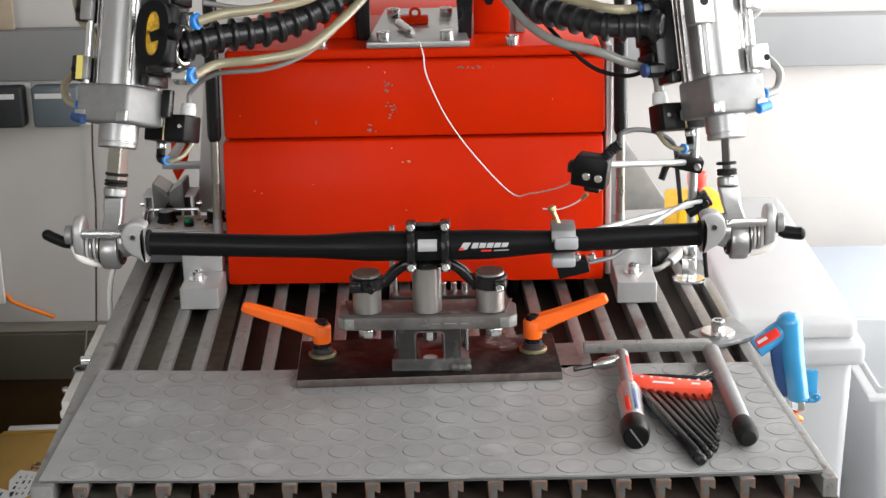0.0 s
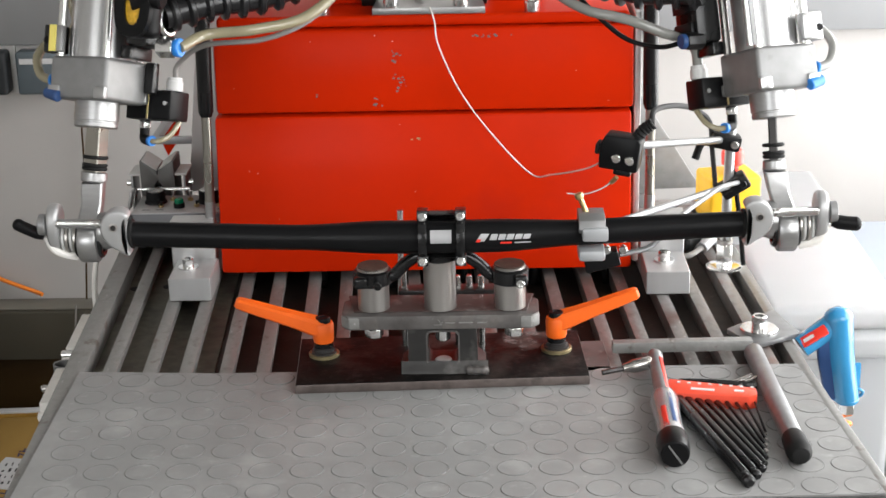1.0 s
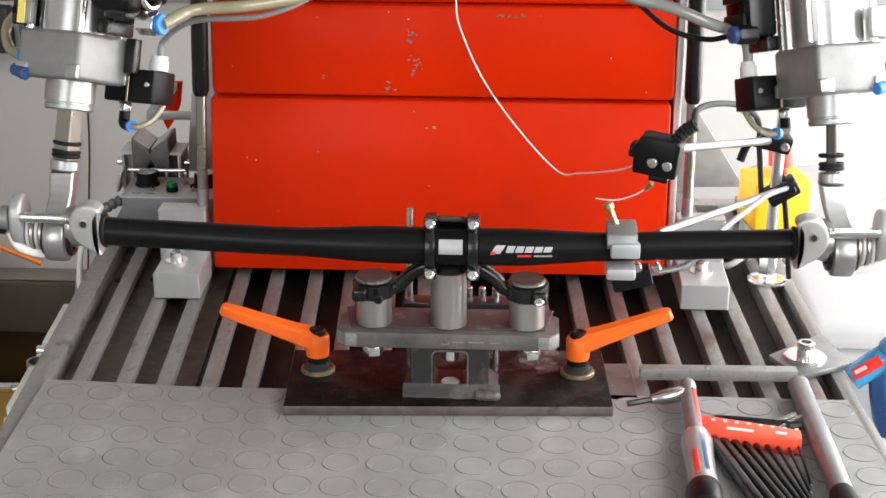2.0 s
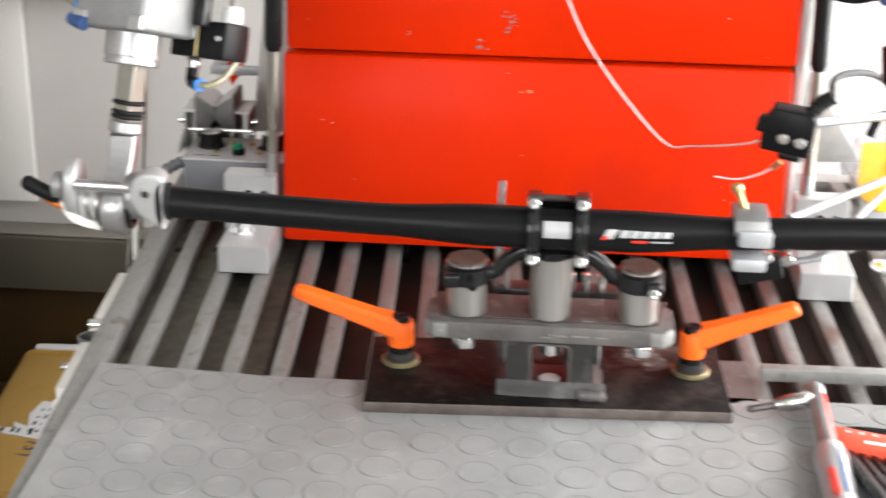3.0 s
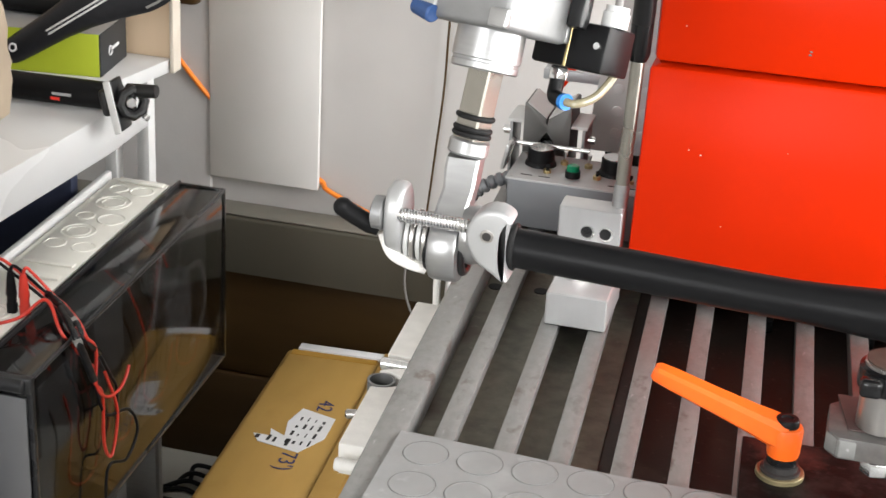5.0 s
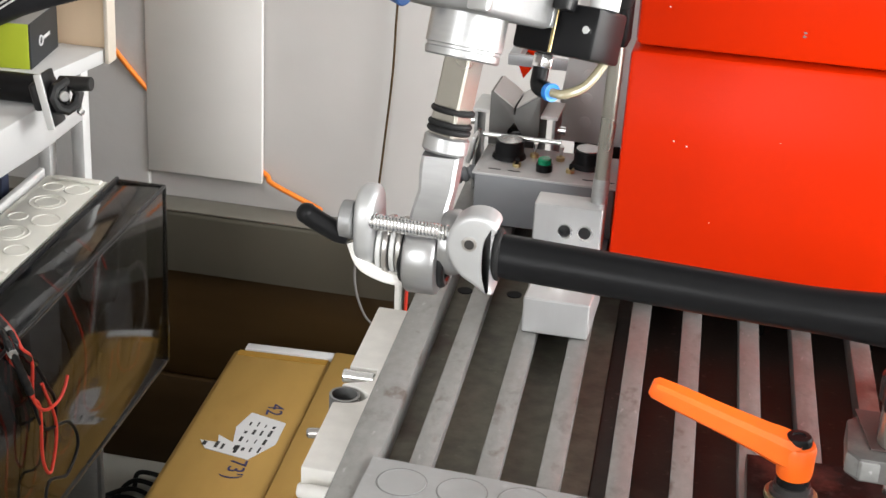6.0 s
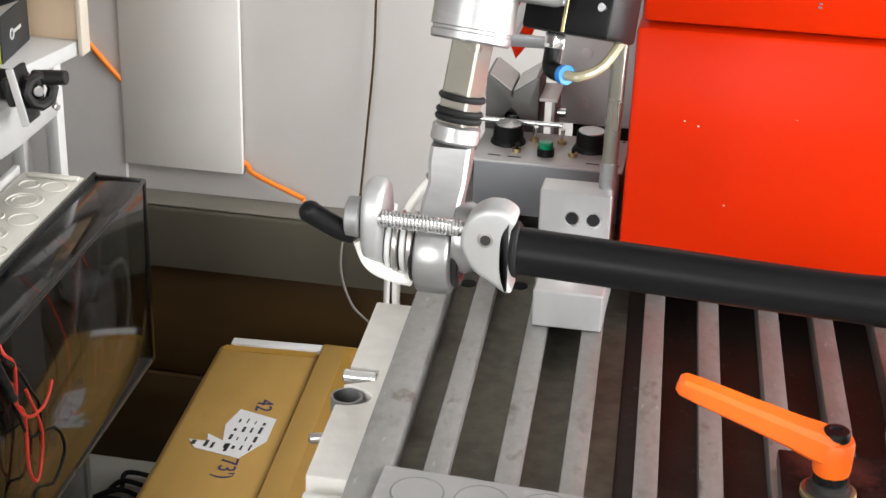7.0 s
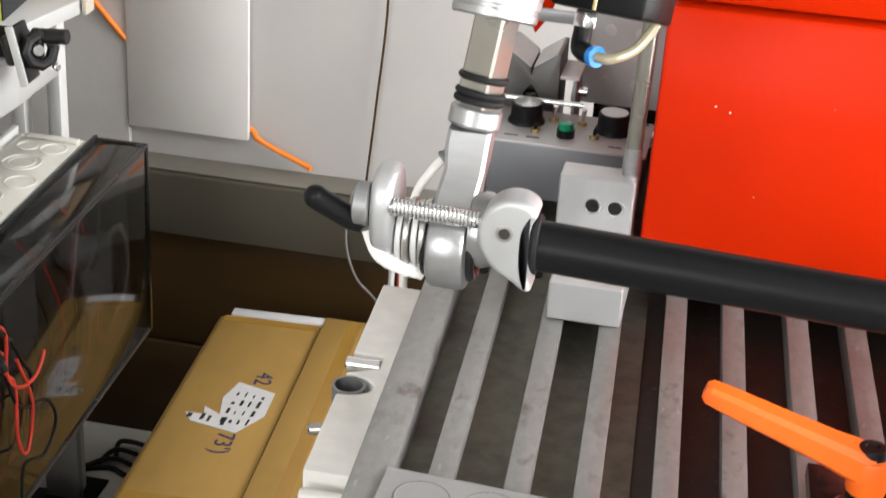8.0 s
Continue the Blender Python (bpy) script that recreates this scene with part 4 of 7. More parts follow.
bar_print(0.0570, 0.0680, 0.1518, 0.0020, 0.0006, RED_PLASTIC)
bar_print(0.0705, 0.0860, 0.1518, 0.0014, 0.0006, SILVER)

stem = thing("stem", (0, 0.03, 0.11), "black bicycle stem clamping the handlebar", "stem")
lean = Matrix.Translation((0.0015, 0.015, 0.1535)) @ Matrix.Rotation(radians(-9), 4, "X")


def on_stem(bm):
    bmesh.ops.transform(bm, matrix=lean, verts=bm.verts)
    return bm


for dx in (-0.018, 0.018):
    shell = [(-0.0215 * math.cos(radians(a)), 0.0215 * math.sin(radians(a))) for a in range(-78, 79, 12)]
    inner = [(-0.0163 * math.cos(radians(a)), 0.0163 * math.sin(radians(a))) for a in range(78, -79, -12)]
    part("faceplate", on_stem(prism(shell + inner, dx - 0.0042, dx + 0.0042, "x", 0.0009)), BLACK_SATIN, stem, "black clamp faceplate")
    for dz in (-0.0215, 0.0215):
        boss = part("boss", on_stem(box((dx - 0.0052, -0.0125, dz - 0.0052), (dx + 0.0052, 0.012, dz + 0.0052), 0.0012)), BLACK_SATIN, stem)
        part("bolt", on_stem(cap_screw((dx, -0.0122, dz), (0, -1, 0), 0.0043, 0.0052)), CHROME, boss, "bright stem bolt")
part("clamp_body", on_stem(prism([(0.0, -0.0205), (0.014, -0.0235), (0.026, -0.018), (0.026, 0.018), (0.014, 0.0235), (0.0, 0.0205), (0.008, 0.0165), (0.0163, 0.0), (0.008, -0.0165)], -0.0225, 0.0225, "x", 0.0012)), BLACK_SATIN, stem)
part("badge", on_stem(prism([(-0.0176 * math.cos(radians(a)), 0.0176 * math.sin(radians(a))) for a in range(-12, 31, 6)] + [(-0.0161 * math.cos(radians(a)), 0.0161 * math.sin(radians(a))) for a in range(30, -13, -6)], -0.0105, 0.0095, "x")), SILVER, stem, "silver printed badge")
for s, x in ((-1, -0.067), (1, 0.066)):
    part("arm", hose([(s * 0.012, 0.030, 0.1300), (s * 0.024, 0.030, 0.1285), (s * 0.036, 0.031, 0.1200), (s * 0.046, 0.032, 0.1095), (x - s * 0.012, 0.032, 0.1075)], 0.0062, 12, 6), BLACK_SATIN, stem)
    collar = part("collar", lathe([(0, 0.0160), (0.0015, 0.0184), (0.0140, 0.0184), (0.0155, 0.0160)], (x, 0.032, 0.1005), (x, 0.032, 1), 34), BLACK_SATIN, stem, "black clamp collar")
    part("pinch_lug", box((x + s * 0.004, 0.0085, 0.1025), (x + s * 0.017, 0.019, 0.1140), 0.003, 3), BLACK_SATIN, collar)
    part("pinch_bolt", cap_screw((x + s * 0.0100 if s > 0 else x + 0.006, 0.0085, 0.107), (0, -1, 0), 0.0042, 0.004), CHROME if s > 0 else BLACK_SATIN, collar, "pinch bolt")
part("crown", rod((-0.002, 0.032, 0.125), (-0.002, 0.032, 0.1345), 0.0175, chamfer=0.002, seg=30), BLACK_SATIN, stem)

# grey measuring clamp on the bar, with its black sensor head
gauge = thing("measuring_clamp", (0.145, 0.016, 0.15), "grey metal clamp with a sensor on the handlebar", "clamp")
part("upper_jaw", prism([(0.000, 0.1590), (-0.004, 0.1640), (0.000, 0.1720), (0.012, 0.1755), (0.034, 0.1740), (0.036, 0.1600), (0.030, 0.1640), (0.016, 0.1698), (0.004, 0.1640)], 0.131, 0.156, "x", 0.001), ALU_DULL, gauge)
part("front_jaw", box((0.134, -0.0065, 0.1525), (0.1585, 0.0035, 0.1660), 0.0025), GREY_SHEET, gauge, "pale grey front jaw")
part("lower_jaw", box((0.131, -0.0040, 0.1320), (0.1560, 0.0300, 0.1430), 0.003), GREY_SHEET, gauge, "pale grey lower jaw")
part("clamp_screw", rod((0.139, 0.020, 0.1740), (0.133, 0.022, 0.1885), 0.0026), BRASS, gauge, "brass clamp screw")
part("screw_head", rod((0.1335, 0.022, 0.1865), (0.1315, 0.0225, 0.1925), 0.0042, chamfer=0.001), BRASS, gauge, "brass screw head")
part("sensor_body", box((0.138, 0.022, 0.1140), (0.172, 0.040, 0.1300), 0.002, 2, Matrix.Translation((0.155, 0.03, 0.122)) @ Matrix.Rotation(radians(-14), 4, "Y") @ Matrix.Translation((-0.155, -0.03, -0.122))), BLACK, gauge, "black sensor body")
for x in (0.158, 0.174):
    part("clamp_nut", rod((x, 0.012, 0.1375), (x, 0.020, 0.1375), 0.0042, chamfer=0.001), CHROME, gauge, "bright nut")

# ---- quick release heads at the bar's ends ----
def end_head(s, bx, zb, tip, thick):
    """s: -1 west, 1 east; bx, zb: the bar's end. u grows outwards from it, w upwards."""
    head = thing("bar_end_coupling", (bx + s * 0.035, 0.02, zb - 0.028), "aluminium coupling with spring and black lever on the handlebar end", "coupling", "handlebar couplings")
    X = lambda u: bx + s * u
    yc = 0.021
    # inner ear: thick plate, round outside and hollowed towards the bar
    face = [(0.0215, 0.010), (0.0205, 0.0165), (0.0170, 0.0235), (0.0105, 0.0280), (0.0030, 0.0285), (-0.0025, 0.0260), (-0.0045, 0.0225), (-0.0030, 0.0190), (-0.0012, 0.0150), (-0.0006, 0.0085), (-0.0008, -0.0010), (-0.0022, -0.0080), (-0.0040, -0.0130), (-0.0005, -0.0138), (0.0060, -0.0095), (0.0140, -0.0045), (0.0195, 0.0030)]
    inner = part("inner_ear", rounded_plate([(X(u), zb + w) for u, w in ((u * 1.06, w * 1.06) for u, w in face)], yc - 0.0230, yc - 0.0040, 0.0030), EAR, head, "bright blasted aluminium ear")
    hole = (X(0.0095), zb + 0.0140)
    part("pivot_hole", lathe([(0, 0.0042), (0.0006, 0.0040), (0.0007, 0.0036)], (hole[0], yc - 0.0229, hole[1]), (hole[0], yc - 1, hole[1]), 20), STEEL, inner, "countersunk steel rim")
    part("pivot", rod((hole[0], yc - 0.0226, hole[1]), (hole[0], yc - 0.0239, hole[1]), 0.0027, seg=16), DARK_STEEL, inner, "dark pivot pin")
    part("neck", lathe([(0, 0.0150), (0.010, 0.0185), (0.016, 0.0170)], (X(0.012), yc, zb + 0.004), (X(1.0), yc, zb + 0.004), 28), ALU, head, "turned aluminium neck")
    part("grip_ring", torus((X(-0.0025), yc, zb), (1, 0, 0), 0.0128, 0.0022), BLACK_RUBBER, head, "black rubber ring")
    # eye of the rod end
    eye = lathe([(0, 0.0180), (0.0012, 0.0208), (0.0030, 0.0216), (0.0165, 0.0216), (0.0183, 0.0208), (0.0195, 0.0180)], (X(0.0280), yc, zb - 0.0055), (X(1.0), yc, zb - 0.0055), 40)
    part("rod_eye", eye, ALU, head, "aluminium rod eye")
    for u in (0.0270, 0.0480):
        part("bearing", torus((X(u), yc, zb - 0.0055), (1, 0, 0), 0.0145, 0.0028), BLACK_SATIN, head, "dark bearing ring")
    # spring on its pin, stack of discs, outer ear
    sy, sz = yc - 0.0175, zb + 0.0165
    part("spring", spring((X(0.0225), sy, sz), (X(0.0640), sy, sz + 0.001), 0.0037, 0.0009, 22), CHROME, head, "steel coil spring")
    part("guide_pin", rod((X(0.0200), sy, sz), (X(0.0700), sy, sz + 0.001), 0.0029), STEEL, head, "steel guide pin")
    for k, u in enumerate((0.0485, 0.0523, 0.0561, 0.0599)):
        part("disc", rod((X(u), yc, zb - 0.002), (X(u + 0.0030), yc, zb - 0.002), 0.0165 - 0.0010 * (k % 2), seg=28, chamfer=0.0006), PALE_SHEET if k % 2 else STEEL, head, "steel spring disc")
    ear2 = [(yc - 0.0215, zb + 0.0130), (yc - 0.0185, zb + 0.0260), (yc - 0.0100, zb + 0.0325), (yc + 0.0020, zb + 0.0320), (yc + 0.0110, zb + 0.0240), (yc + 0.0140, zb + 0.0080), (yc + 0.0080, zb - 0.0080), (yc - 0.0060, zb - 0.0130), (yc - 0.0180, zb - 0.0040)]
    part("outer_ear", rounded_plate(ear2, *sorted((X(0.0635), X(0.0745))), 0.0036, "x"), EAR, head, "bright blasted aluminium ear")
    part("knurled_nut", lathe([(0, 0.0090), (0.001, 0.0105), (0.007, 0.0105), (0.008, 0.0085)], (X(0.0748), yc - 0.012, zb + 0.0145), (X(1.0), yc - 0.012, zb + 0.0145), 16), ALU_DULL, head, "knurled nut")
    part("yoke", hose([(X(0.0760), yc - 0.012, zb + 0.002), (X(0.0700), yc - 0.013, zb - 0.0100), (X(0.0600), yc - 0.010, zb - 0.0165), (X(0.0500), yc - 0.006, zb - 0.0200)], 0.0038, 10, 8), CREAM, head, "cream cast yoke")
    a, b = Vector((X(0.0780), yc - 0.014, zb + (0.004 if s < 0 else 0.006))), Vector(tip)
    mid = a.lerp(b, 0.55) + Vector((0, 0, -0.0008))
    ln = (b - a).length
    grow = lambda d: 0.70 + 0.30 * min(1.0, d / 0.006) if d < ln - 0.006 else max(0.25, math.sqrt(max(0.0, 1 - ((d - ln + 0.006) / 0.0064) ** 2))) * 1.04
    part("lever", hose([a, a.lerp(mid, 0.5), mid, mid.lerp(b, 0.5) + Vector((0, 0, -0.0004)), b], thick, 16, 8, grow), BLACK, head, "black plastic lever")


BAR_WEST, BAR_EAST = (-0.2985, 0.1590), (0.2905, 0.1595)
end_head(-1, *BAR_WEST, (-0.4045, 0.006, 0.1780), 0.0058)
end_head(1, *BAR_EAST, (0.3960, 0.004, 0.1640), 0.0068)

spare = thing("threaded_stud", (-0.052, 0.24, 0.0), "thin steel stud standing upright on the bench", "stud")
part("stud", rod((-0.052, 0.240, 0.0003), (-0.050, 0.240, 0.108), 0.0036, chamfer=0.0008), CHROME, spare)
part("nut", prism(ngon(-0.052, 0.240, 0.0062, 6), 0.0005, 0.006, "z", 0.0004), DARK_STEEL, spare, "dark nut")

# ---- pneumatic actuators ----
BACK = 18.0  # the cylinders lean back by this many degrees


def actuator(s, cx, lean, z0, yaw, y0=0.065):
    """s: -1 west, 1 east. In its own frame u points to the middle, v away, w up from the flange's underside."""
    eu = Vector((-s * math.cos(radians(yaw)), -math.sin(radians(yaw)), 0))
    ev = Vector((-s * math.sin(radians(yaw)), math.cos(radians(yaw)), 0))
    M = Matrix.Translation((cx, y0, z0)) @ Matrix.Rotation(math.atan(lean), 4, "Y") @ Matrix.Rotation(radians(-BACK), 4, "X") @ Matrix(((eu.x, ev.x, 0, 0), (eu.y, ev.y, 0, 0), (0, 0, 1, 0), (0, 0, 0, 1)))

    def here(bm):
        bmesh.ops.transform(bm, matrix=M, verts=bm.verts)
        bmesh.ops.recalc_face_normals(bm, faces=bm.faces)
        return bm

    P = lambda u, v, w: M @ Vector((u, v, w))
    a = thing("pneumatic_actuator", (cx, y0, z0 - 0.07), "aluminium pneumatic cylinder with valves and fittings", "pneumatic cylinder", "pneumatic cylinders")
    part("flange", here(box((-0.0330, -0.0330, 0.0), (0.0330, 0.0330, 0.041), 0.004, 3)), ALU_DULL, a, "grey aluminium end block")
    for u in (-0.0265, 0.0265):
        for v in (-0.0325, 0.0325):
            part("flange_bolt", here(box((u - 0.0065, v - 0.0025, 0.0015), (u + 0.0065, v + 0.0025, 0.0125), 0.0012)), ALU_CAST, a, "bright milled bolt pad")
    part("nose", here(lathe([(0, 0.0195), (0.001, 0.0205), (0.0045, 0.0207), (0.005, 0.0200), (0.0065, 0.0200), (0.007, 0.0212), (0.030, 0.0212)], (0, 0, -0.0248), (0, 0, 1), 36)), ALU, a, "turned aluminium nose")
    part("barrel", here(lathe([(0, 0.0295), (0.26, 0.0295)], (0, 0, 0.038), (0, 0, 1), 40)), ALU_CAST, a, "smooth aluminium barrel")
    for u in (-0.0265, 0.0265):
        for v in (-0.0265, 0.0265):
            part("tie_rod", here(rod((u, v, 0.038), (u, v, 0.30), 0.0040, seg=12)), CHROME if v < 0 else STEEL, a, "steel tie rod")
    # rod, rings and neck of the rod end
    bx, zb = BAR_WEST if s < 0 else BAR_EAST
    eye = Vector((bx + s * 0.0375, 0.021, zb - 0.0055))
    nose_end, nut = P(0.002, 0, -0.0228), Vector((bx + (-0.0350 if s < 0 else 0.0290), 0.046, zb + 0.0500))
    down = (nut - nose_end).normalized()
    # the west rod is square and turned on edge, the east one a flat bar
    wide, thin = (0.0082, 0.0082) if s < 0 else (0.0095, 0.0042)
    broad = Vector((0.928, -0.371, 0)) if s < 0 else Vector((0.157, 0.988, 0))
    broad = (broad - down * broad.dot(down)).normalized()
    slim = down.cross(broad)
    bm, rows = bmesh.new(), []
    for c in (nose_end, nut):
        rows.append([bm.verts.new(c + broad * p + slim * q) for p, q in ((-wide, -thin + 0.0012), (-wide + 0.0012, -thin), (wide - 0.0012, -thin), (wide, -thin + 0.0012), (wide, thin - 0.0012), (wide - 0.0012, thin), (-wide + 0.0012, thin), (-wide, thin - 0.0012))])
    for k in range(8):
        bm.faces.new((rows[0][k], rows[0][(k + 1) % 8], rows[1][(k + 1) % 8], rows[1][k]))
    bm.faces.new(rows[0])
    bm.faces.new(rows[1][::-1])
    bmesh.ops.recalc_face_normals(bm, faces=bm.faces)
    # east rod takes a darker steel, its shade put into the colour
    part("piston_rod", bm, ROD_STEEL if s < 0 else DARK_STEEL, a, "flat-sided steel piston rod", flat=True)
    for d in (-0.0195, -0.0120, -0.0085):
        part("rubber_ring", torus(nut + down * d, down, 0.0106 if s < 0 else 0.0090, 0.0018), BLACK_RUBBER, a, "black rubber ring")
    part("lock_nut", lathe([(d, r if s < 0 else r * 0.86) for d, r in ((0, 0.0112), (0.0012, 0.0126), (0.0085, 0.0126), (0.0100, 0.0112))], nut - down * 0.0055, nut + down, 24), ALU, a, "turned lock collar")
    bm, rows = bmesh.new(), []
    low = nut + down * 0.004
    for t, dx, wx, wy in ((0.0, 0.0, 0.0104, 0.0098), (0.15, 0.0, 0.0104, 0.0098), (0.38, -0.0010, 0.0096, 0.0100), (0.60, 0.0002, 0.0098, 0.0112), (0.82, 0.0006, 0.0100, 0.0140), (1.0, 0.0, 0.0098, 0.0185)):
        c = low.lerp(eye + Vector((0, 0, 0.009)), t) + Vector((s * dx, 0, 0))
        rows.append([bm.verts.new(c + Vector((wx * p, wy * q, 0))) for p, q in ((-1, -0.84), (-0.82, -1), (0.82, -1), (1, -0.84), (1, 0.84), (0.82, 1), (-0.82, 1), (-1, 0.84))])
    for one, two in zip(rows, rows[1:]):
        for k in range(8):
            bm.faces.new((one[k], one[(k + 1) % 8], two[(k + 1) % 8], two[k]))
    bm.faces.new(rows[0])
    bm.faces.new(rows[-1][::-1])
    bmesh.ops.recalc_face_normals(bm, faces=bm.faces)
    part("rod_end", bm, ALU, a, "aluminium rod end neck")
    # position switches on the outer tie rods
    for w in (0.043, 0.106):
        sw = part("position_switch", here(box((-0.042, -0.034, w), (-0.028, -0.012, w + 0.027), 0.002)), BLACK_SATIN if s < 0 else ALU_CAST, a, "clamped position switch")
        part("clip", here(box((-0.033, -0.0375, w + 0.001), (-0.018, -0.030, w + 0.026), 0.0015)), ALU, sw, "aluminium switch clip")
        part("slot", here(rod((-0.038, -0.0345, w + 0.012), (-0.038, -0.0320, w + 0.012), 0.0036, seg=14)), BLACK, sw, "dark round slot")
    if s < 0:
        part("yellow_label", here(box((-0.0320, -0.0386, 0.044), (-0.0240, -0.0376, 0.069), 0.0003, 1)), YELLOW_LABEL, a, "yellow paper label")
    else:
        part("front_switch", here(box((0.022, -0.0385, 0.094), (0.046, -0.0175, 0.142), 0.002)), ALU_CAST, a, "aluminium front switch clip")
        part("switch_slot", here(rod((0.033, -0.0390, 0.117), (0.033, -0.0365, 0.117), 0.0050, seg=16)), BLACK, a, "dark round slot")
        part("inner_plate", here(box((0.026, -0.030, 0.043), (0.034, -0.026, 0.120), 0.001)), ALU_DULL, a, "grey inner plate")
    # inner valve block
    vu, vv = (0.0, 0.0) if s < 0 else (-0.004, 0.036)
    part("profile", here(box((0.0340, -0.016 + vv, 0.0415), (0.046, 0.020 + vv, 0.054), 0.0015)), BLACK_SATIN, a, "dark valve foot")
    if s < 0:
        part("profile", here(box((0.0335, 0.026, 0.012), (0.044, 0.036, 0.042), 0.0015)), BLACK_SATIN, a, "dark valve foot")
    valve = part("valve", here(box((0.040 + vu, -0.018 + vv, 0.054), (0.066 + vu, 0.022 + vv, 0.150), 0.003)), BLACK_SATIN, a, "black valve block")
    for w in (0.062, 0.084, 0.106, 0.128):
        part("valve_rib", here(box((0.0665 + vu, -0.014 + vv, w), (0.0705 + vu, 0.018 + vv, w + 0.012), 0.001)), BLACK, valve)
    if s < 0:
        gm = Matrix.Translation((0.043, 0.002, 0.004))
        at_gauge = lambda bm: here((bmesh.ops.transform(bm, matrix=gm, verts=bm.verts), bm)[1])
        oval = lambda w_, h_: [(0.0295 + w_ * math.copysign(abs(math.cos(q)) ** 0.75, math.cos(q)), 0.0865 + h_ * math.copysign(abs(math.sin(q)) ** 0.75, math.sin(q))) for q in [2 * math.pi * k / 28 for k in range(28)]]
        body = part("gauge_frame", at_gauge(box((0.012, -0.050, 0.054), (0.047, -0.030, 0.119), 0.006, 3)), BLACK, a, "black gauge housing")
        frame_ = part("gauge_rim", at_gauge(ring_between(bmesh.new(), oval(0.0200, 0.0335), oval(0.0090, 0.0225), -0.0565, -0.0505)), BLACK, a, "black gauge rim")
        part("gauge_window", at_gauge(prism(oval(0.0088, 0.0223), -0.0535, -0.0503, "y")), AMBER, frame_, "amber gauge window")
        part("gauge_hand", at_gauge(box((0.026, -0.0565, 0.080), (0.046, -0.0515, 0.091), 0.002, 2, Matrix.Translation((0.036, 0, 0.086)) @ Matrix.Rotation(radians(-18), 4, "Y") @ Matrix.Translation((-0.036, 0, -0.086)))), BLACK, frame_, "black gauge catch")
        part("gauge_knob", at_gauge(rod((0.046, -0.050, 0.090), (0.058, -0.048, 0.088), 0.009, chamfer=0.002)), BLACK, frame_, "black gauge knob")
        part("hose_clip", here(torus((0.074, 0.0, 0.078), (1, 0, 0.1), 0.012, 0.003)), CHROME, a, "steel hose clip")
    else:
        part("solenoid", here(box((0.036, 0.022, 0.062), (0.058, 0.060, 0.170), 0.003)), BLACK_SATIN, a, "black valve column")
        for k in range(4):
            part("valve_plate", here(box((0.0585, 0.026, 0.066 + 0.026 * k), (0.0620, 0.054, 0.086 + 0.026 * k), 0.001)), BLACK, a, "black valve cover")
            part("valve_screw", here(cap_screw((0.048, 0.0215, 0.072 + 0.026 * k), (0, -1, 0), 0.0024, 0.002)), STEEL, a, "small steel screw")
        part("guide_rod", here(rod((0.0345, -0.026, 0.043), (0.0345, -0.026, 0.30), 0.0030)), CHROME, a, "thin steel rod")
    fu, fv = (0.008, -0.020) if s < 0 else (-0.018, 0.022)
    for w, r in ((0.052, 0.0100), (0.108, 0.0100)) if s < 0 else ((0.056, 0.0085), (0.122, 0.0085)):
        fit_ = part("fitting", here(prism([(p + fv, q + w) for p, q in ngon(0, 0, r, 6, 0.5)], 0.074 + fu, 0.092 + fu, "x", 0.0008)), CHROME if s < 0 else BLACK_SATIN, a, "hexagonal push-in fitting")
        part("release_ring", here(rod((0.092 + fu, fv, w), (0.0975 + fu, fv, w), 0.0088 if s < 0 else 0.0074, seg=20, chamfer=0.001)), BLUE_RING if s < 0 else DARK_BLUE, fit_, "blue release ring")
    # solenoid coil below, with plug and elbow
    sh, up = (-0.030, 0.024) if s < 0 else (-0.036, 0.029)
    low = lambda bm: here((bmesh.ops.translate(bm, vec=(0, 0, up), verts=bm.verts), bm)[1])
    Q = lambda u, v, w: P(u, v, w + up)
    coil = part("coil", low(box((0.034 + sh, 0.040, -0.036), (0.086 + sh, 0.072, -0.007), 0.002)), BLACK, a, "black solenoid coil")
    part("coil_joint", low(box((0.0585 + sh, 0.0392, -0.0355), (0.0605 + sh, 0.0398, -0.0075), 0.0002, 1)), BRASS, coil, "brass coil joint")
    part("screw", low(rod((0.081 + sh, 0.0395, -0.020), (0.081 + sh, 0.0370, -0.020), 0.0022, seg=12)), CHROME, coil, "plug screw")
    part("plug_collar", low(lathe([(0, 0.0084), (0.009, 0.0084), (0.0095, 0.0074), (0.013, 0.0074)], (0.080 + sh, 0.054, -0.0068), (0.080 + sh, 0.054, 1), 20)), WHITE_PLASTIC, a, "white plug collar")
    elbow = part("elbow", hose([Q(0.048 + sh, 0.054, -0.036), Q(0.048 + sh, 0.054, -0.048), Q(0.050 + sh, 0.052, -0.055), Q(0.060 + sh, 0.048, -0.057)], 0.0048, 12, 6), BLACK, a, "black push-in elbow")
    part("elbow_nut", low(prism(ngon(0.048 + sh, 0.054, 0.0062, 6), -0.0445, -0.0365, "z", 0.0006)), CHROME, elbow, "brass elbow nut")
    part("release_ring", rod(Q(0.0595 + sh, 0.048, -0.057), Q(0.0630 + sh, 0.0465, -0.057), 0.0052, seg=16), BLUE_RING, elbow, "blue release ring")
    # outer elbow with the dark blue cap
    part("outer_fitting", here(rod((-0.044, -0.010, 0.016), (-0.0332, -0.010, 0.016), 0.0062, chamfer=0.001)), BRASS, a, "brass outer fitting")
    part("release_ring", here(torus((-0.045, -0.010, 0.0165), (1, 0, 0.3), 0.0068, 0.0020)), BLUE_RING, a, "blue release ring")
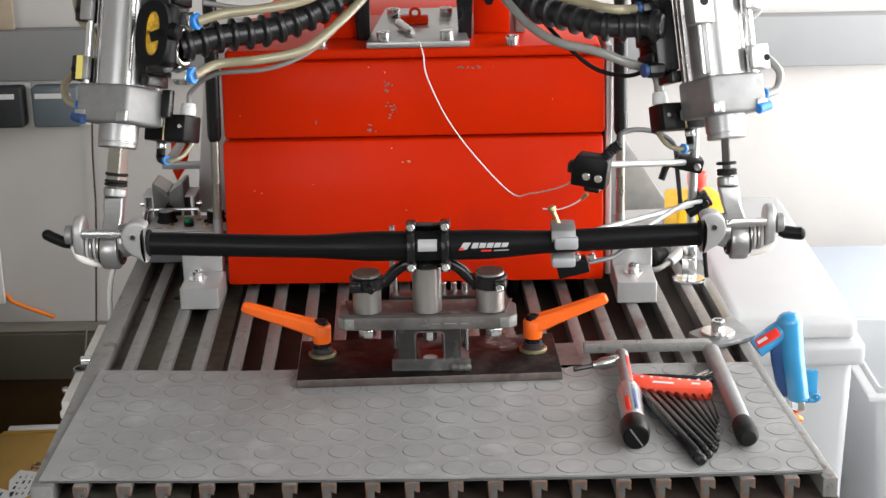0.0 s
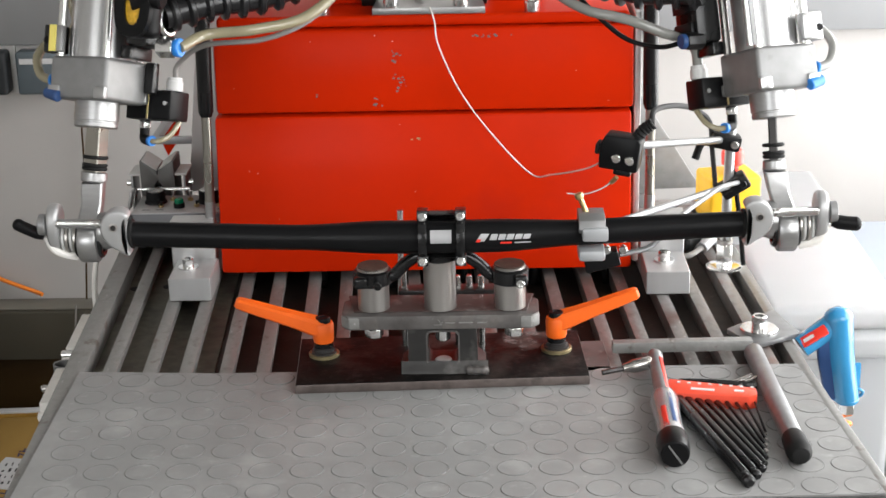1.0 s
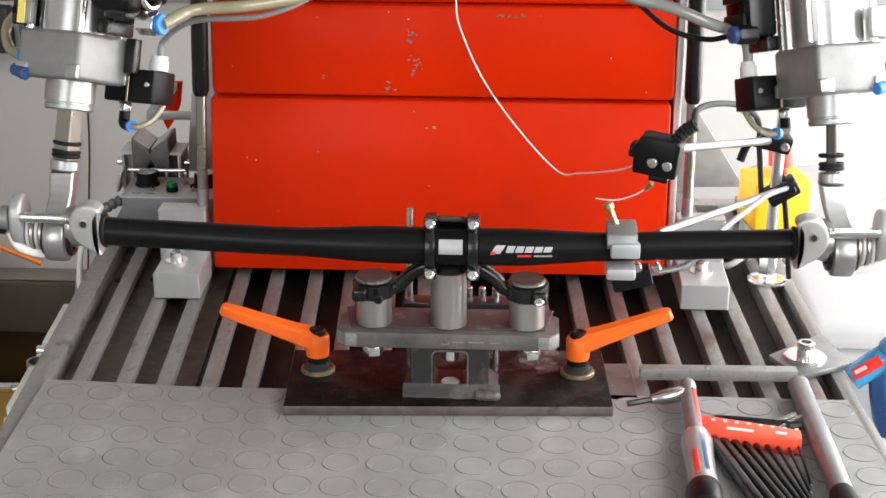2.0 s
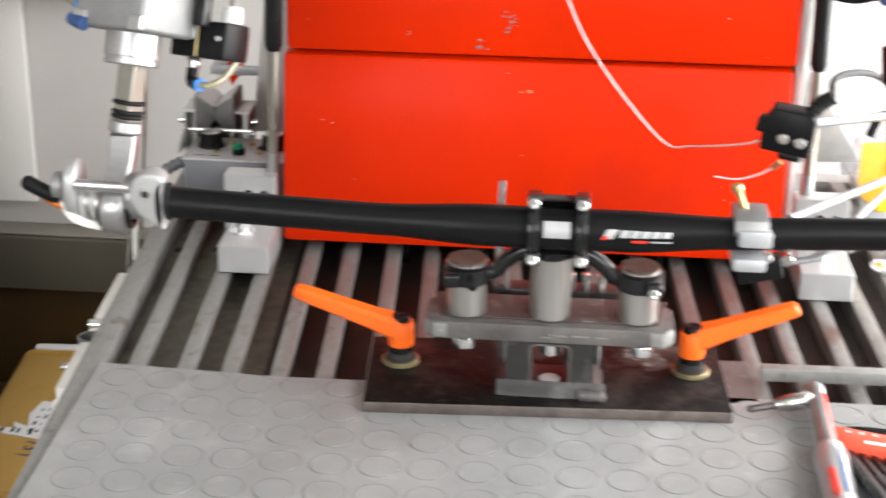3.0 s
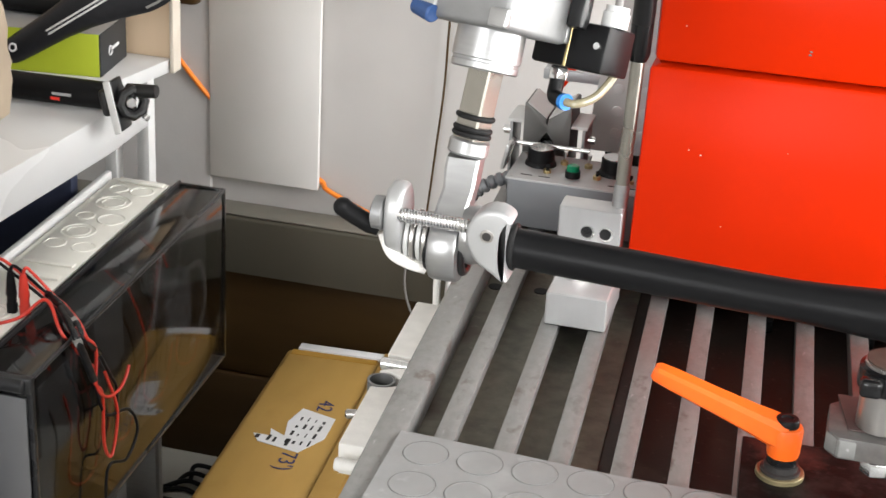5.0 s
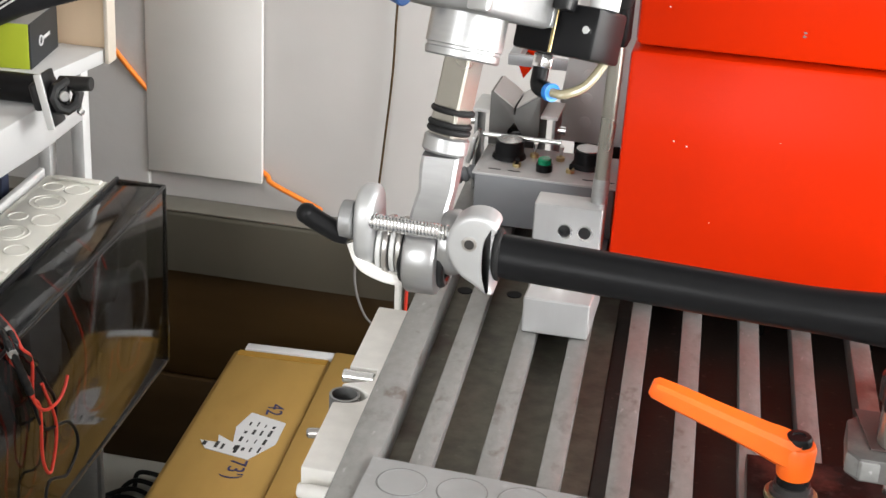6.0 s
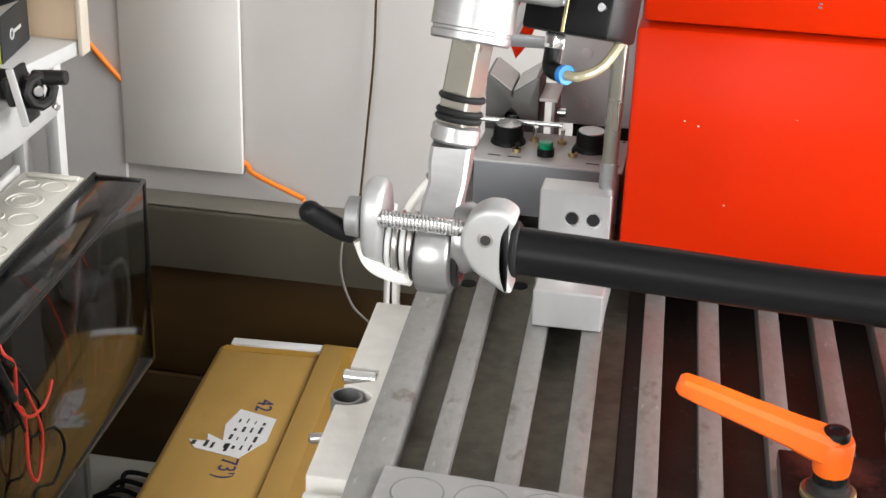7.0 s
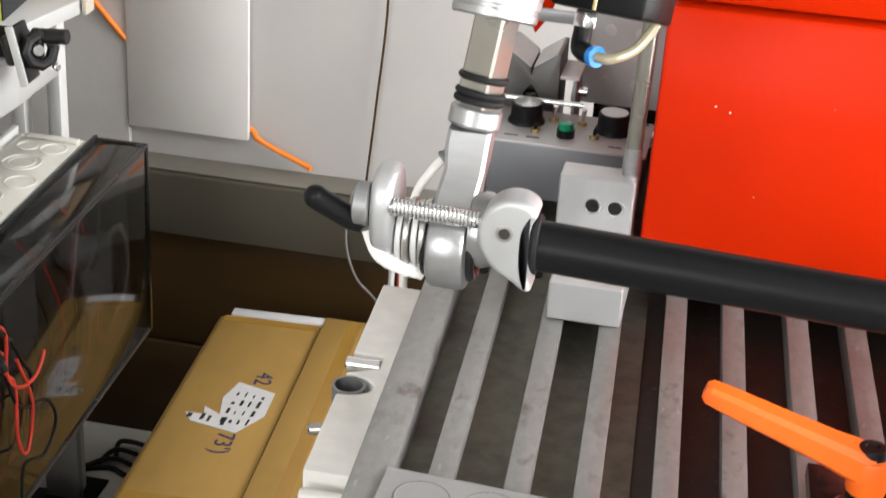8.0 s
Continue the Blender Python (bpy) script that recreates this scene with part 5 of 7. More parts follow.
    part("silencer", here(rod((-0.020, -0.034, 0.0015), (-0.037, -0.030, 0.0055), 0.0055, chamfer=0.001)), DARK_BLUE if s < 0 else BLUE_RING, a, "blue plastic silencer")
    # its tubes
    tube = thing("air_tube", P(0.06, 0.03, -0.06), "yellowed clear air tube on the coil elbow", "air tube", "air tubes")
    part("tube", hose([Q(0.062 + sh, 0.0465, -0.057), Q(0.070 + sh, 0.048, -0.0565), Q(0.078 + sh, 0.056, -0.049), Q(0.082 + sh, 0.066, -0.032), Q(0.083 + sh, 0.070, -0.020)], 0.0027, 10, 8), TUBE, tube)
    loop = thing("air_tube", P(-0.05, 0.0, 0.02), "clear air tube looping beside the cylinder", "air tube", "air tubes")
    part("tube", hose([P(-0.047, -0.010, 0.018), P(-0.064, -0.008, 0.024), P(-0.072, -0.004, 0.042), P(-0.062, 0.004, 0.060), P(-0.045, 0.010, 0.068), P(-0.040, 0.014, 0.085)], 0.0045, 12, 8), TUBE if s < 0 else TUBE_GREY, loop)
    loop = thing("air_tube", P(-0.05, 0.0, 0.12), "clear air tube rising beside the cylinder", "air tube", "air tubes")
    part("tube", hose([P(-0.036, 0.004, 0.082), P(-0.040, 0.0, 0.098), P(-0.056, -0.004, 0.112), P(-0.066, -0.004, 0.140), P(-0.068, 0.0, 0.17)], 0.0045, 12, 8), TUBE if s < 0 else TUBE_GREY, loop)
    return P


PL = actuator(-1, -0.3275, 0.090, 0.2785, 25)
PR = actuator(1, 0.3170, -0.100, 0.2765, 25)

# ---- hoses between actuators and housing ----
def ribbed(d):
    k = (d % 0.0172) / 0.0172
    return 1.0 if 0.36 < k < 0.62 else 0.90 if 0.28 < k < 0.70 else 0.72


def line_of(name, label, category, group, pts, r, material, wave=None, steps=10, seg=12):
    t = thing(name, pts[0], label, category, group)
    part("hose" if wave else "tube", hose(pts, r, seg, steps, wave), material, t)


line_of("corrugated_hose", "black corrugated cable hose", "hose", "corrugated hoses", [PL(0.070, 0.0, 0.084), (-0.215, 0.085, 0.368), (-0.170, 0.105, 0.370), (-0.125, 0.13, 0.382), (-0.09, 0.16, 0.402), (-0.065, 0.20, 0.425), (-0.05, 0.24, 0.47)], 0.0178, HOSE, ribbed, 40, 20)
line_of("corrugated_hose", "black corrugated cable hose", "hose", "corrugated hoses", [PR(0.056, 0.010, 0.100), (0.232, 0.09, 0.370), (0.190, 0.10, 0.370), (0.150, 0.125, 0.378), (0.115, 0.16, 0.385), (0.085, 0.20, 0.415), (0.06, 0.24, 0.46)], 0.0178, HOSE, ribbed, 40, 20)
line_of("air_tube", "yellowed clear air tube sweeping up to the housing", "air tube", "air tubes", [PL(0.104, -0.020, 0.052), (-0.215, 0.05, 0.345), (-0.172, 0.06, 0.347), (-0.128, 0.085, 0.352), (-0.095, 0.12, 0.372), (-0.062, 0.17, 0.40), (-0.03, 0.22, 0.44)], 0.0052, TUBE)
line_of("air_tube", "yellowed clear air tube sweeping up to the housing", "air tube", "air tubes", [PL(0.104, -0.020, 0.108), (-0.205, 0.05, 0.398), (-0.165, 0.065, 0.400), (-0.125, 0.09, 0.404), (-0.085, 0.12, 0.42)], 0.0052, TUBE)
line_of("air_tube", "grey clear air tube sweeping up to the housing", "air tube", "air tubes", [PR(0.044, 0.054, 0.0350), PR(0.045, 0.054, 0.050), PR(0.056, 0.050, 0.060), (0.215, 0.082, 0.332), (0.180, 0.080, 0.346), (0.142, 0.09, 0.354), (0.110, 0.12, 0.370), (0.075, 0.17, 0.405)], 0.0050, TUBE_GREY)
line_of("air_tube", "yellowed clear air tube sweeping up to the housing", "air tube", "air tubes", [PR(0.079, 0.022, 0.122), (0.200, 0.065, 0.392), (0.165, 0.08, 0.398), (0.125, 0.10, 0.408)], 0.0050, TUBE)
line_of("cable", "thin black cable hanging below the hoses", "cable", "machine cables", [(0.235, 0.10, 0.318), (0.215, 0.11, 0.312), (0.185, 0.12, 0.318), (0.158, 0.13, 0.338), (0.13, 0.15, 0.365)], 0.0024, BLACK)
line_of("cable", "grey cable above the corrugated hose", "cable", "machine cables", [(-0.235, 0.10, 0.402), (-0.195, 0.12, 0.392), (-0.15, 0.14, 0.391), (-0.11, 0.16, 0.402), (-0.08, 0.18, 0.42)], 0.0030, GREY_CABLE)
line_of("cable", "grey cable rising from the solenoid plug", "cable", "machine cables", [PL(0.050, 0.054, 0.0300), PL(0.052, 0.055, 0.044), (-0.225, 0.092, 0.326), (-0.17, 0.095, 0.330), (-0.13, 0.11, 0.342), (-0.10, 0.14, 0.362), (-0.07, 0.18, 0.392)], 0.0026, GREY_CABLE)

# white string from the pin to the sensor, hanging over the red front
line_of("string", "white string hanging over the red housing", "string", "", [(-0.015, 0.350, 0.3095), (-0.010, 0.340, 0.295), (-0.006, 0.337, 0.268), (0.018, 0.334, 0.215), (0.055, 0.325, 0.165), (0.096, 0.318, 0.123), (0.118, 0.29, 0.130), (0.150, 0.21, 0.160), (0.163, 0.13, 0.192)], 0.0009, WHITE_WIRE, steps=10, seg=6)

# ---- sensor stand on the bench ----
SX, SY = 0.3205, 0.335
stand = thing("sensor_stand", (SX, SY, 0.0), "steel rod stand with black clamps on the bench", "stand")
part("base", lathe([(0, 0.021), (0.002, 0.021), (0.0035, 0.018), (0.004, 0.010)], (SX, SY, 0.0005), (SX, SY, 1), 30), CHROME, stand, "bright round foot")
part("foot_nut", prism(ngon(SX, SY, 0.0105, 6, 0.3), 0.0045, 0.030, "z", 0.0008), CHROME, stand, "tall hexagonal nut")
part("lock_nut", prism(ngon(SX, SY, 0.0095, 6, 0.1), 0.0345, 0.0480, "z", 0.0012), CHROME, stand, "hexagonal lock nut")
part("washer", lathe([(0, 0.0090), (0.0040, 0.0090)], (SX, SY, 0.0303), (SX, SY, 1), 20), STEEL, stand, "steel washer")
part("rod", rod((SX, SY, 0.030), (SX + 0.003, SY, 0.200), 0.0058, chamfer=0.001), ALU, stand, "aluminium rod")
for z, dx, turn in ((0.154, -0.004, 14), (0.101, 0.008, -32)):
    spin = Matrix.Translation((SX + dx, SY, z)) @ Matrix.Rotation(radians(turn), 4, "Y")
    c = part("clamp", box((-0.017, -0.013, -0.009), (0.017, 0.011, 0.009), 0.003, 2, spin), BLACK, stand, "black rod clamp")
    part("clamp_slit", box((-0.0172, -0.0134, -0.0012), (-0.004, -0.0128, 0.0012), 0.0002, 1, spin), BLACK_RUBBER, c, "dark clamp slit")
    part("clamp_bolt", cap_screw(spin @ Vector((0.009, -0.0130, 0)), (0, -1, 0), 0.0045, 0.004), STEEL if dx < 0 else BLACK_SATIN, c)
    if dx < 0:
        part("clamp_lever", hose([(SX - 0.018, SY - 0.013, z), (SX - 0.032, SY - 0.017, z + 0.002), (SX - 0.040, SY - 0.020, z - 0.016)], 0.0045, 10, 6), BLACK, c, "black clamp lever")
part("cross_rod", rod((SX - 0.012, 0.321, 0.158), (0.198, 0.125, 0.209), 0.0040, chamfer=0.0008), GALV, stand, "steel cross rod")
part("cross_rod", rod((SX - 0.001, 0.320, 0.104), (0.178, 0.060, 0.152), 0.0036, chamfer=0.0008), GALV, stand, "steel cross rod")
part("bent_rod", hose([(SX + 0.010, 0.320, 0.108), (0.300, 0.245, 0.126), (0.271, 0.17, 0.137), (0.240, 0.10, 0.143), (0.217, 0.055, 0.139), (0.200, 0.040, 0.130), (0.172, 0.033, 0.126)], 0.0028, 10, 8), GALV, stand, "bent steel rod")

probe = thing("laser_sensor", (0.179, 0.115, 0.17), "black plastic laser sensor with two screws", "sensor")
tilt = Matrix.Translation((0.180, 0.118, 0.2055)) @ Matrix.Rotation(radians(-16), 4, "Z") @ Matrix.Rotation(radians(8), 4, "Y")
part("body", prism([(-0.0190, -0.0185), (0.0205, -0.0170), (0.0205, 0.0145), (0.0150, 0.0185), (-0.0160, 0.0170), (-0.0205, 0.0060)], -0.012, 0.012, "y", 0.0025, tilt), BLACK, probe)
part("side_cover", box((-0.0255, -0.008, -0.006), (-0.0195, 0.008, 0.006), 0.002, 2, tilt), BLACK_RUBBER, probe)
part("bottom_stub", box((-0.004, -0.008, -0.0235), (0.014, 0.008, -0.0180), 0.002, 2, tilt), BLACK, probe)
for x in (-0.002, 0.0115):
    part("screw", rod(tilt @ Vector((x, -0.0118, -0.005)), tilt @ Vector((x, -0.0142, -0.005)), 0.0046, chamfer=0.0008), CHROME, probe, "bright screw head")
part("boot", hose([tilt @ Vector((0.012, 0.004, 0.013)), tilt @ Vector((0.018, 0.006, 0.024)), tilt @ Vector((0.026, 0.008, 0.032))], 0.0062, 14, 8, lambda d: 1 + 0.12 * math.sin(d * 2600)), BLACK_RUBBER, probe, "ribbed cable boot")
lead = thing("sensor_cable", (0.21, 0.13, 0.22), "dark grey sensor cable arching to the stand", "cable", "machine cables")
part("cable", hose([tilt @ Vector((0.025, 0.008, 0.031)), (0.216, 0.15, 0.238), (0.240, 0.20, 0.230), (0.272, 0.27, 0.208), (0.296, 0.318, 0.180), (0.304, 0.345, 0.14), (0.310, 0.348, 0.09)], 0.0030, 10, 8), DARK_CABLE, lead)
lead = thing("sensor_cable", (0.335, 0.33, 0.05), "black cable hanging beside the stand", "cable", "machine cables")
part("cable", hose([(0.325, 0.345, 0.135), (0.332, 0.335, 0.09), (0.337, 0.33, 0.05), (0.342, 0.33, 0.005)], 0.0030, 10, 8), BLACK, lead)
wire = thing("steel_wire", (0.165, 0.13, 0.16), "short pale wire with a crimped ferrule", "wire")
part("wire", hose([(0.128, 0.150, 0.152), (0.145, 0.14, 0.154), (0.162, 0.13, 0.163), (0.174, 0.122, 0.1745)], 0.0008, 6, 8), WHITE_WIRE, wire)
part("ferrule", rod((0.171, 0.125, 0.1705), (0.176, 0.12, 0.1775), 0.0024), BRASS, wire, "brass ferrule")

stop = thing("emergency_stop", (0.335, 0.43, 0.0), "yellow emergency stop box with a red mushroom button", "emergency stop")
part("plinth", box((0.305, 0.410, 0.0008), (0.350, 0.460, 0.0295), 0.002), GREY_SHEET, stop, "grey plinth")
part("housing", box((0.306, 0.408, 0.030), (0.370, 0.464, 0.086), 0.004, 3, Matrix.Translation((0.338, 0.435, 0)) @ Matrix.Rotation(radians(12), 4, "Z") @ Matrix.Translation((-0.338, -0.435, 0))), YELLOW, stop)
part("button", lathe([(0, 0.008), (0.008, 0.008), (0.010, 0.013), (0.024, 0.0135), (0.028, 0.011), (0.030, 0.005)], (0.342, 0.437, 0.086), (0.342, 0.437, 1), 26), RED_PLASTIC, stop, "red mushroom button")
part("gland", rod((0.318, 0.398, 0.018), (0.300, 0.376, 0.010), 0.007, chamfer=0.001), GREY_SHEET, stop, "grey cable gland")
coil_ = thing("power_cable", (0.29, 0.37, 0.0), "pale cable lying behind the angle block", "cable", "machine cables")
part("cable", hose([(0.300, 0.376, 0.010), (0.282, 0.36, 0.006), (0.266, 0.366, 0.006), (0.255, 0.39, 0.006), (0.262, 0.43, 0.006), (0.30, 0.48, 0.006)], 0.0034, 10, 8), GREY_CABLE, coil_)
relay = thing("cable_plug", (0.285, 0.40, 0.0), "black round plug lying on the bench", "plug")
part("plug", lathe([(0, 0.010), (0.004, 0.013), (0.014, 0.013), (0.020, 0.009), (0.030, 0.007)], (0.275, 0.385, 0.0135), (0.298, 0.405, 0.0135), 18), BLACK_RUBBER, relay)

for sgn, pts in ((-1, [(-0.350, 0.020), (-0.262, 0.020), (-0.262, 0.30), (-0.318, 0.30)]), (1, [(0.222, 0.0), (0.250, 0.0), (0.252, 0.026), (0.322, 0.028), (0.286, 0.085), (0.244, 0.150), (0.222, 0.150)])):
    g = thing("gusset_plate", (0.3 * sgn, 0.63, 0.0), "grey sheet metal gusset behind the housing", "gusset plate", "gusset plates")
    part("sheet", prism(pts, 0.605 if sgn < 0 else 0.56, 0.612 if sgn < 0 else 0.565, "y", 0.001), PALE_SHEET if sgn < 0 else ALU_DULL, g)
    if sgn < 0:
        # black strip put into the gap below the sheet for its shade
        part("stand_off", box((-0.330, 0.607, 0.0006), (-0.275, 0.611, 0.0198), 0.0005), BLACK_SATIN, g, "dark strip filling the shaded gap under the sheet")
        for k in range(10):
            px, pz = (-0.322, -0.296)[k % 2], 0.040 + 0.022 * (k // 2)
            part("embossing", lathe([(0, 0.0055), (0.0006, 0.0050), (0.0009, 0.0035)], (px, 0.6052, pz), (px, 0, pz), 14), PALE_SHEET, g, "embossed round")
        part("red_lug", prism([(-0.409, 0.044), (-0.403, 0.029), (-0.392, 0.045), (-0.384, 0.066), (-0.380, 0.095), (-0.409, 0.095)], 0.746, 0.752, "y", 0.001), RED, g, "red painted lug")
        part("lug_bolt", cap_screw((-0.4015, 0.746, 0.052), (0, -1, 0), 0.0055, 0.005), RUST, g, "rusty bolt")
        part("lug_arm", box((-0.396, 0.6125, 0.085), (-0.386, 0.7455, 0.095), 0.001), GREY_SHEET, g, "grey lug arm")
        part("lug_arm", box((-0.396, 0.6055, 0.085), (-0.335, 0.6120, 0.095), 0.001), GREY_SHEET, g, "grey lug arm")
for k in range(4):
    r_ = thing("steel_profile", (0.25 + 0.028 * k, 0.50, 0.0), "aluminium profile lying behind the housing", "profile", "profiles behind the housing")
    x = 0.232 + 0.026 * k
    part("profile", box((x, 0.40, 0.0008), (x + 0.012, 0.57, 0.016 + 0.004 * (k % 2)), 0.0015, 2, Matrix.Rotation(radians(2 * k), 4, "Z")), ALU_DULL, r_) if k < 2 else part("profile", box((x + 0.03, 0.47, 0.0008), (x + 0.042, 0.57, 0.014), 0.0015), ALU_DULL, r_)

# ---- control box with a V block ----
CTRL = Vector((-0.004, -0.006, 0.0))
ctrl = thing("control_box", (-0.33, 0.48, 0.0), "grey metal control box with black knobs and switches", "control box")
part("case", box((-0.3835, 0.4365, 0.0025), (-0.270, 0.503, 0.0455), 0.0015), GREY_BOX, ctrl)
part("lid", box((-0.3855, 0.4345, 0.0457), (-0.268, 0.505, 0.0478), 0.0006), CASE_TOP, ctrl, "pale metal lid")


def lid(x, y, up=0.0):
    return Vector((x, y, 0.0478 + up))


NL = Vector((0, 0, 1))
for x, y in ((-0.363, 0.478), (-0.297, 0.478)):
    knob = part("knob", lathe([(0, 0.0142), (0.002, 0.0138), (0.004, 0.0122), (0.014, 0.0118), (0.015, 0.0110)], lid(x, y), lid(x, y) + NL, 30), BLACK, ctrl, "black knob")
    part("knob_cap", rod(lid(x, y) + NL * 0.0151, lid(x, y) + NL * 0.0158, 0.0104, seg=28), CHROME, knob, "bright knob cap")
for x, y, big in ((-0.343, 0.485, 1), (-0.321, 0.484, 1), (-0.353, 0.458, 0), (-0.309, 0.459, 0), (-0.280, 0.459, 0)):
    sw = part("switch", rod(lid(x, y), lid(x, y) + NL * 0.003, 0.0036, seg=12), BRASS, ctrl, "toggle switch bush")
    tipv = lid(x, y) + NL * (0.013 if big else 0.007) + Vector((0.001, -0.002, 0))
    part("toggle", rod(lid(x, y) + NL * 0.003, tipv, 0.0012, 0.002), CHROME if big else BLACK, sw, "switch toggle")
b_ = part("button_bush", rod(lid(-0.330, 0.456), lid(-0.330, 0.456) + NL * 0.006, 0.0068, seg=20), BLACK, ctrl, "black button bush")
part("green_button", lathe([(0, 0.0056), (0.004, 0.0056), (0.005, 0.0045)], lid(-0.330, 0.456) + NL * 0.006, lid(-0.330, 0.456) + NL, 20), GREEN, b_, "green push button")
for x, y in ((-0.381, 0.4395), (-0.273, 0.4395), (-0.381, 0.500), (-0.273, 0.500)):
    part("lid_screw", rod(lid(x, y, 0.0002), lid(x, y, 0.0008), 0.0016, seg=10), STEEL, ctrl)
for x in (-0.374, -0.358, -0.297, -0.281):
    part("scale_print", box((x, 0.4450, 0.0479), (x + 0.010, 0.4465, 0.0482)), INK_BLACK, ctrl, "small unreadable print", flat=True)
for x in (-0.38, -0.28):
    for y in (0.45, 0.49):
        part("foot", rod((x, y, 0.0002), (x, y, 0.0026), 0.006), BLACK_RUBBER, ctrl)
part("handle_plate", box((-0.3960, 0.470, 0.040), (-0.3925, 0.496, 0.064), 0.0008, 2, Matrix.Translation((-0.394, 0.483, 0.052)) @ Matrix.Rotation(radians(12), 4, "Y") @ Matrix.Translation((0.394, -0.483, -0.052))), ALU_CAST, ctrl, "bright handle plate")
part("handle", rod((-0.388, 0.490, 0.0610), (-0.322, 0.490, 0.0610), 0.0020), CHROME, ctrl, "bright carrying rod")

vb = thing("v_block", (-0.366, 0.54, 0.0), "grey steel V block standing behind the control box", "V block")
c, zt, h = -0.3665, 0.0905, 0.0215
shape = [(c - h, 0.0006), (c - 0.0085, 0.0006), (c - 0.0085, 0.053), (c, 0.0655), (c + 0.0085, 0.053), (c + 0.0085, 0.0006), (c + h, 0.0006), (c + h, zt), (c + h - 0.002, zt), (c + 0.0008, 0.0775), (c + 0.0008, 0.0725), (c - 0.0008, 0.0725), (c - 0.0008, 0.0775), (c - h + 0.002, zt), (c - h, zt)]
part("block", prism(shape, 0.514, 0.560, "y", 0.0004), V_STEEL, vb)
# black filler set in the notch, painting its shade
part("notch_core", box((c - 0.0082, 0.530, 0.0008), (c + 0.0082, 0.558, 0.052), 0.0004), BLACK_SATIN, vb, "black filler darkening the recess under the vee")
for sg in (-1, 1):
    # thin sheet, paler than the block, over each slanted face
    part("vee_face", prism([(c + sg * 0.0010, 0.0779), (c + sg * 0.0194, zt + 0.0003), (c + sg * 0.0185, zt + 0.0010), (c + sg * 0.0010, 0.0790)], 0.5145, 0.5595, "y"), PALE_SHEET, vb, "pale sheet laid on a face of the vee")
    x0_, x1_ = sorted((c + sg * (h + 0.0003), c + sg * 0.0370))
    part("flange", box((x0_, 0.516, 0.0705), (x1_, 0.558, 0.0735), 0.0006), PALE_SHEET, vb, "pale side flange")
    x0_, x1_ = sorted((c + sg * 0.0320, c + sg * 0.0350))
    part("flange", box((x0_, 0.518, 0.0006), (x1_, 0.556, 0.0703), 0.0006), ALU_DULL, vb, "grey side flange")
    part("screw", rod((c + sg * 0.0352, 0.530, 0.058), (c + sg * 0.0425, 0.530, 0.058), 0.0038), CHROME, vb, "bright screw")
for ob in (ctrl, vb):
    ob.location += CTRL
conduit = thing("cable_conduit", (-0.40, 0.46, 0.02), "grey ribbed cable boot behind the bench", "cable boot")
part("boot", hose([(-0.392, 0.50, 0.022), (-0.405, 0.495, 0.020), (-0.420, 0.49, 0.013), (-0.432, 0.487, 0.002)], 0.0066, 14, 14, lambda d: 1.0 if (d % 0.0075) < 0.0045 else 0.78), GREY_BOX, conduit)
part("cable", hose([(-0.430, 0.487, 0.004), (-0.440, 0.484, -0.008), (-0.452, 0.482, -0.032), (-0.458, 0.48, -0.080), (-0.456, 0.48, -0.16)], 0.0036, 10, 8), CREAM, conduit, "pale cable")

# ---- tools lying on the mat ----
bar_tool = thing("clamping_bar", (0.24, 0.07, 0.003), "flat steel bar and plate bolted to the bench", "clamping bar")
part("bar", box((0.170, 0.075, 0.0045), (0.312, 0.087, 0.0160), 0.0015, 2, Matrix.Translation((0.24, 0.081, 0)) @ Matrix.Rotation(radians(1.5), 4, "Z") @ Matrix.Translation((-0.24, -0.081, 0))), RIB, bar_tool)
part("plate", prism([(0.294, 0.132), (0.352, 0.186), (0.3685, 0.118), (0.316, 0.088)], 0.0008, 0.0065, "z", 0.001), GALV, bar_tool, "grey angled plate")
part("washer", lathe([(0, 0.0195), (0.0028, 0.0195), (0.0036, 0.0185)], (0.3265, 0.126, 0.0066), (0.3265, 0.126, 1), 32), CHROME, bar_tool, "large zinc washer")
part("bolt", cap_screw((0.3265, 0.126, 0.0102), (0, 0, 1), 0.0078, 0.0130), CHROME, bar_tool, "socket head bolt")

tube_tool = thing("tube_wrench", (0.315, -0.03, 0.003), "aluminium tube handle with a black rubber end", "tube wrench")
a, b = Vector((0.3085, 0.056, 0.0140)), Vector((0.3125, -0.178, 0.0150))
part("tube", lathe([(0, 0.0075), (0.004, 0.0094), (0.200, 0.0094), (0.2005, 0.008)], a, b, 26), GALV, tube_tool)
d = (b - a).normalized()
part("end_cap", lathe([(0, 0.0100), (0.004, 0.0108), (0.024, 0.0115), (0.031, 0.0106), (0.036, 0.0075), (0.037, 0.004)], a + d * 0.1995, a + d, 26), BLACK_RUBBER, tube_tool, "black rubber end cap")

driver = thing("torque_screwdriver", (0.205, -0.06, 0.003), "torque screwdriver with clear handle and red stripes", "screwdriver")
a, b = Vector((0.2095, 0.046, 0.0150)), Vector((0.2045, -0.178, 0.0165))
d, ln = (b - a).normalized(), (b - a).length
at = lambda t: a + d * t
part("shank", lathe([(0, 0.0066), (0.003, 0.0076), (0.014, 0.0076), (0.015, 0.0070), (0.102, 0.0080)], at(0), at(1), 26), GALV, driver)
part("stripe", box((-0.0024, 0.020, 0.0052), (0.0020, 0.096, 0.0080), 0.001, 2, Matrix.Translation(a) @ d.to_track_quat("Y", "Z").to_matrix().to_4x4() @ Matrix.Rotation(radians(-35), 4, "Y")), RED_PLASTIC, driver, "red stripe")
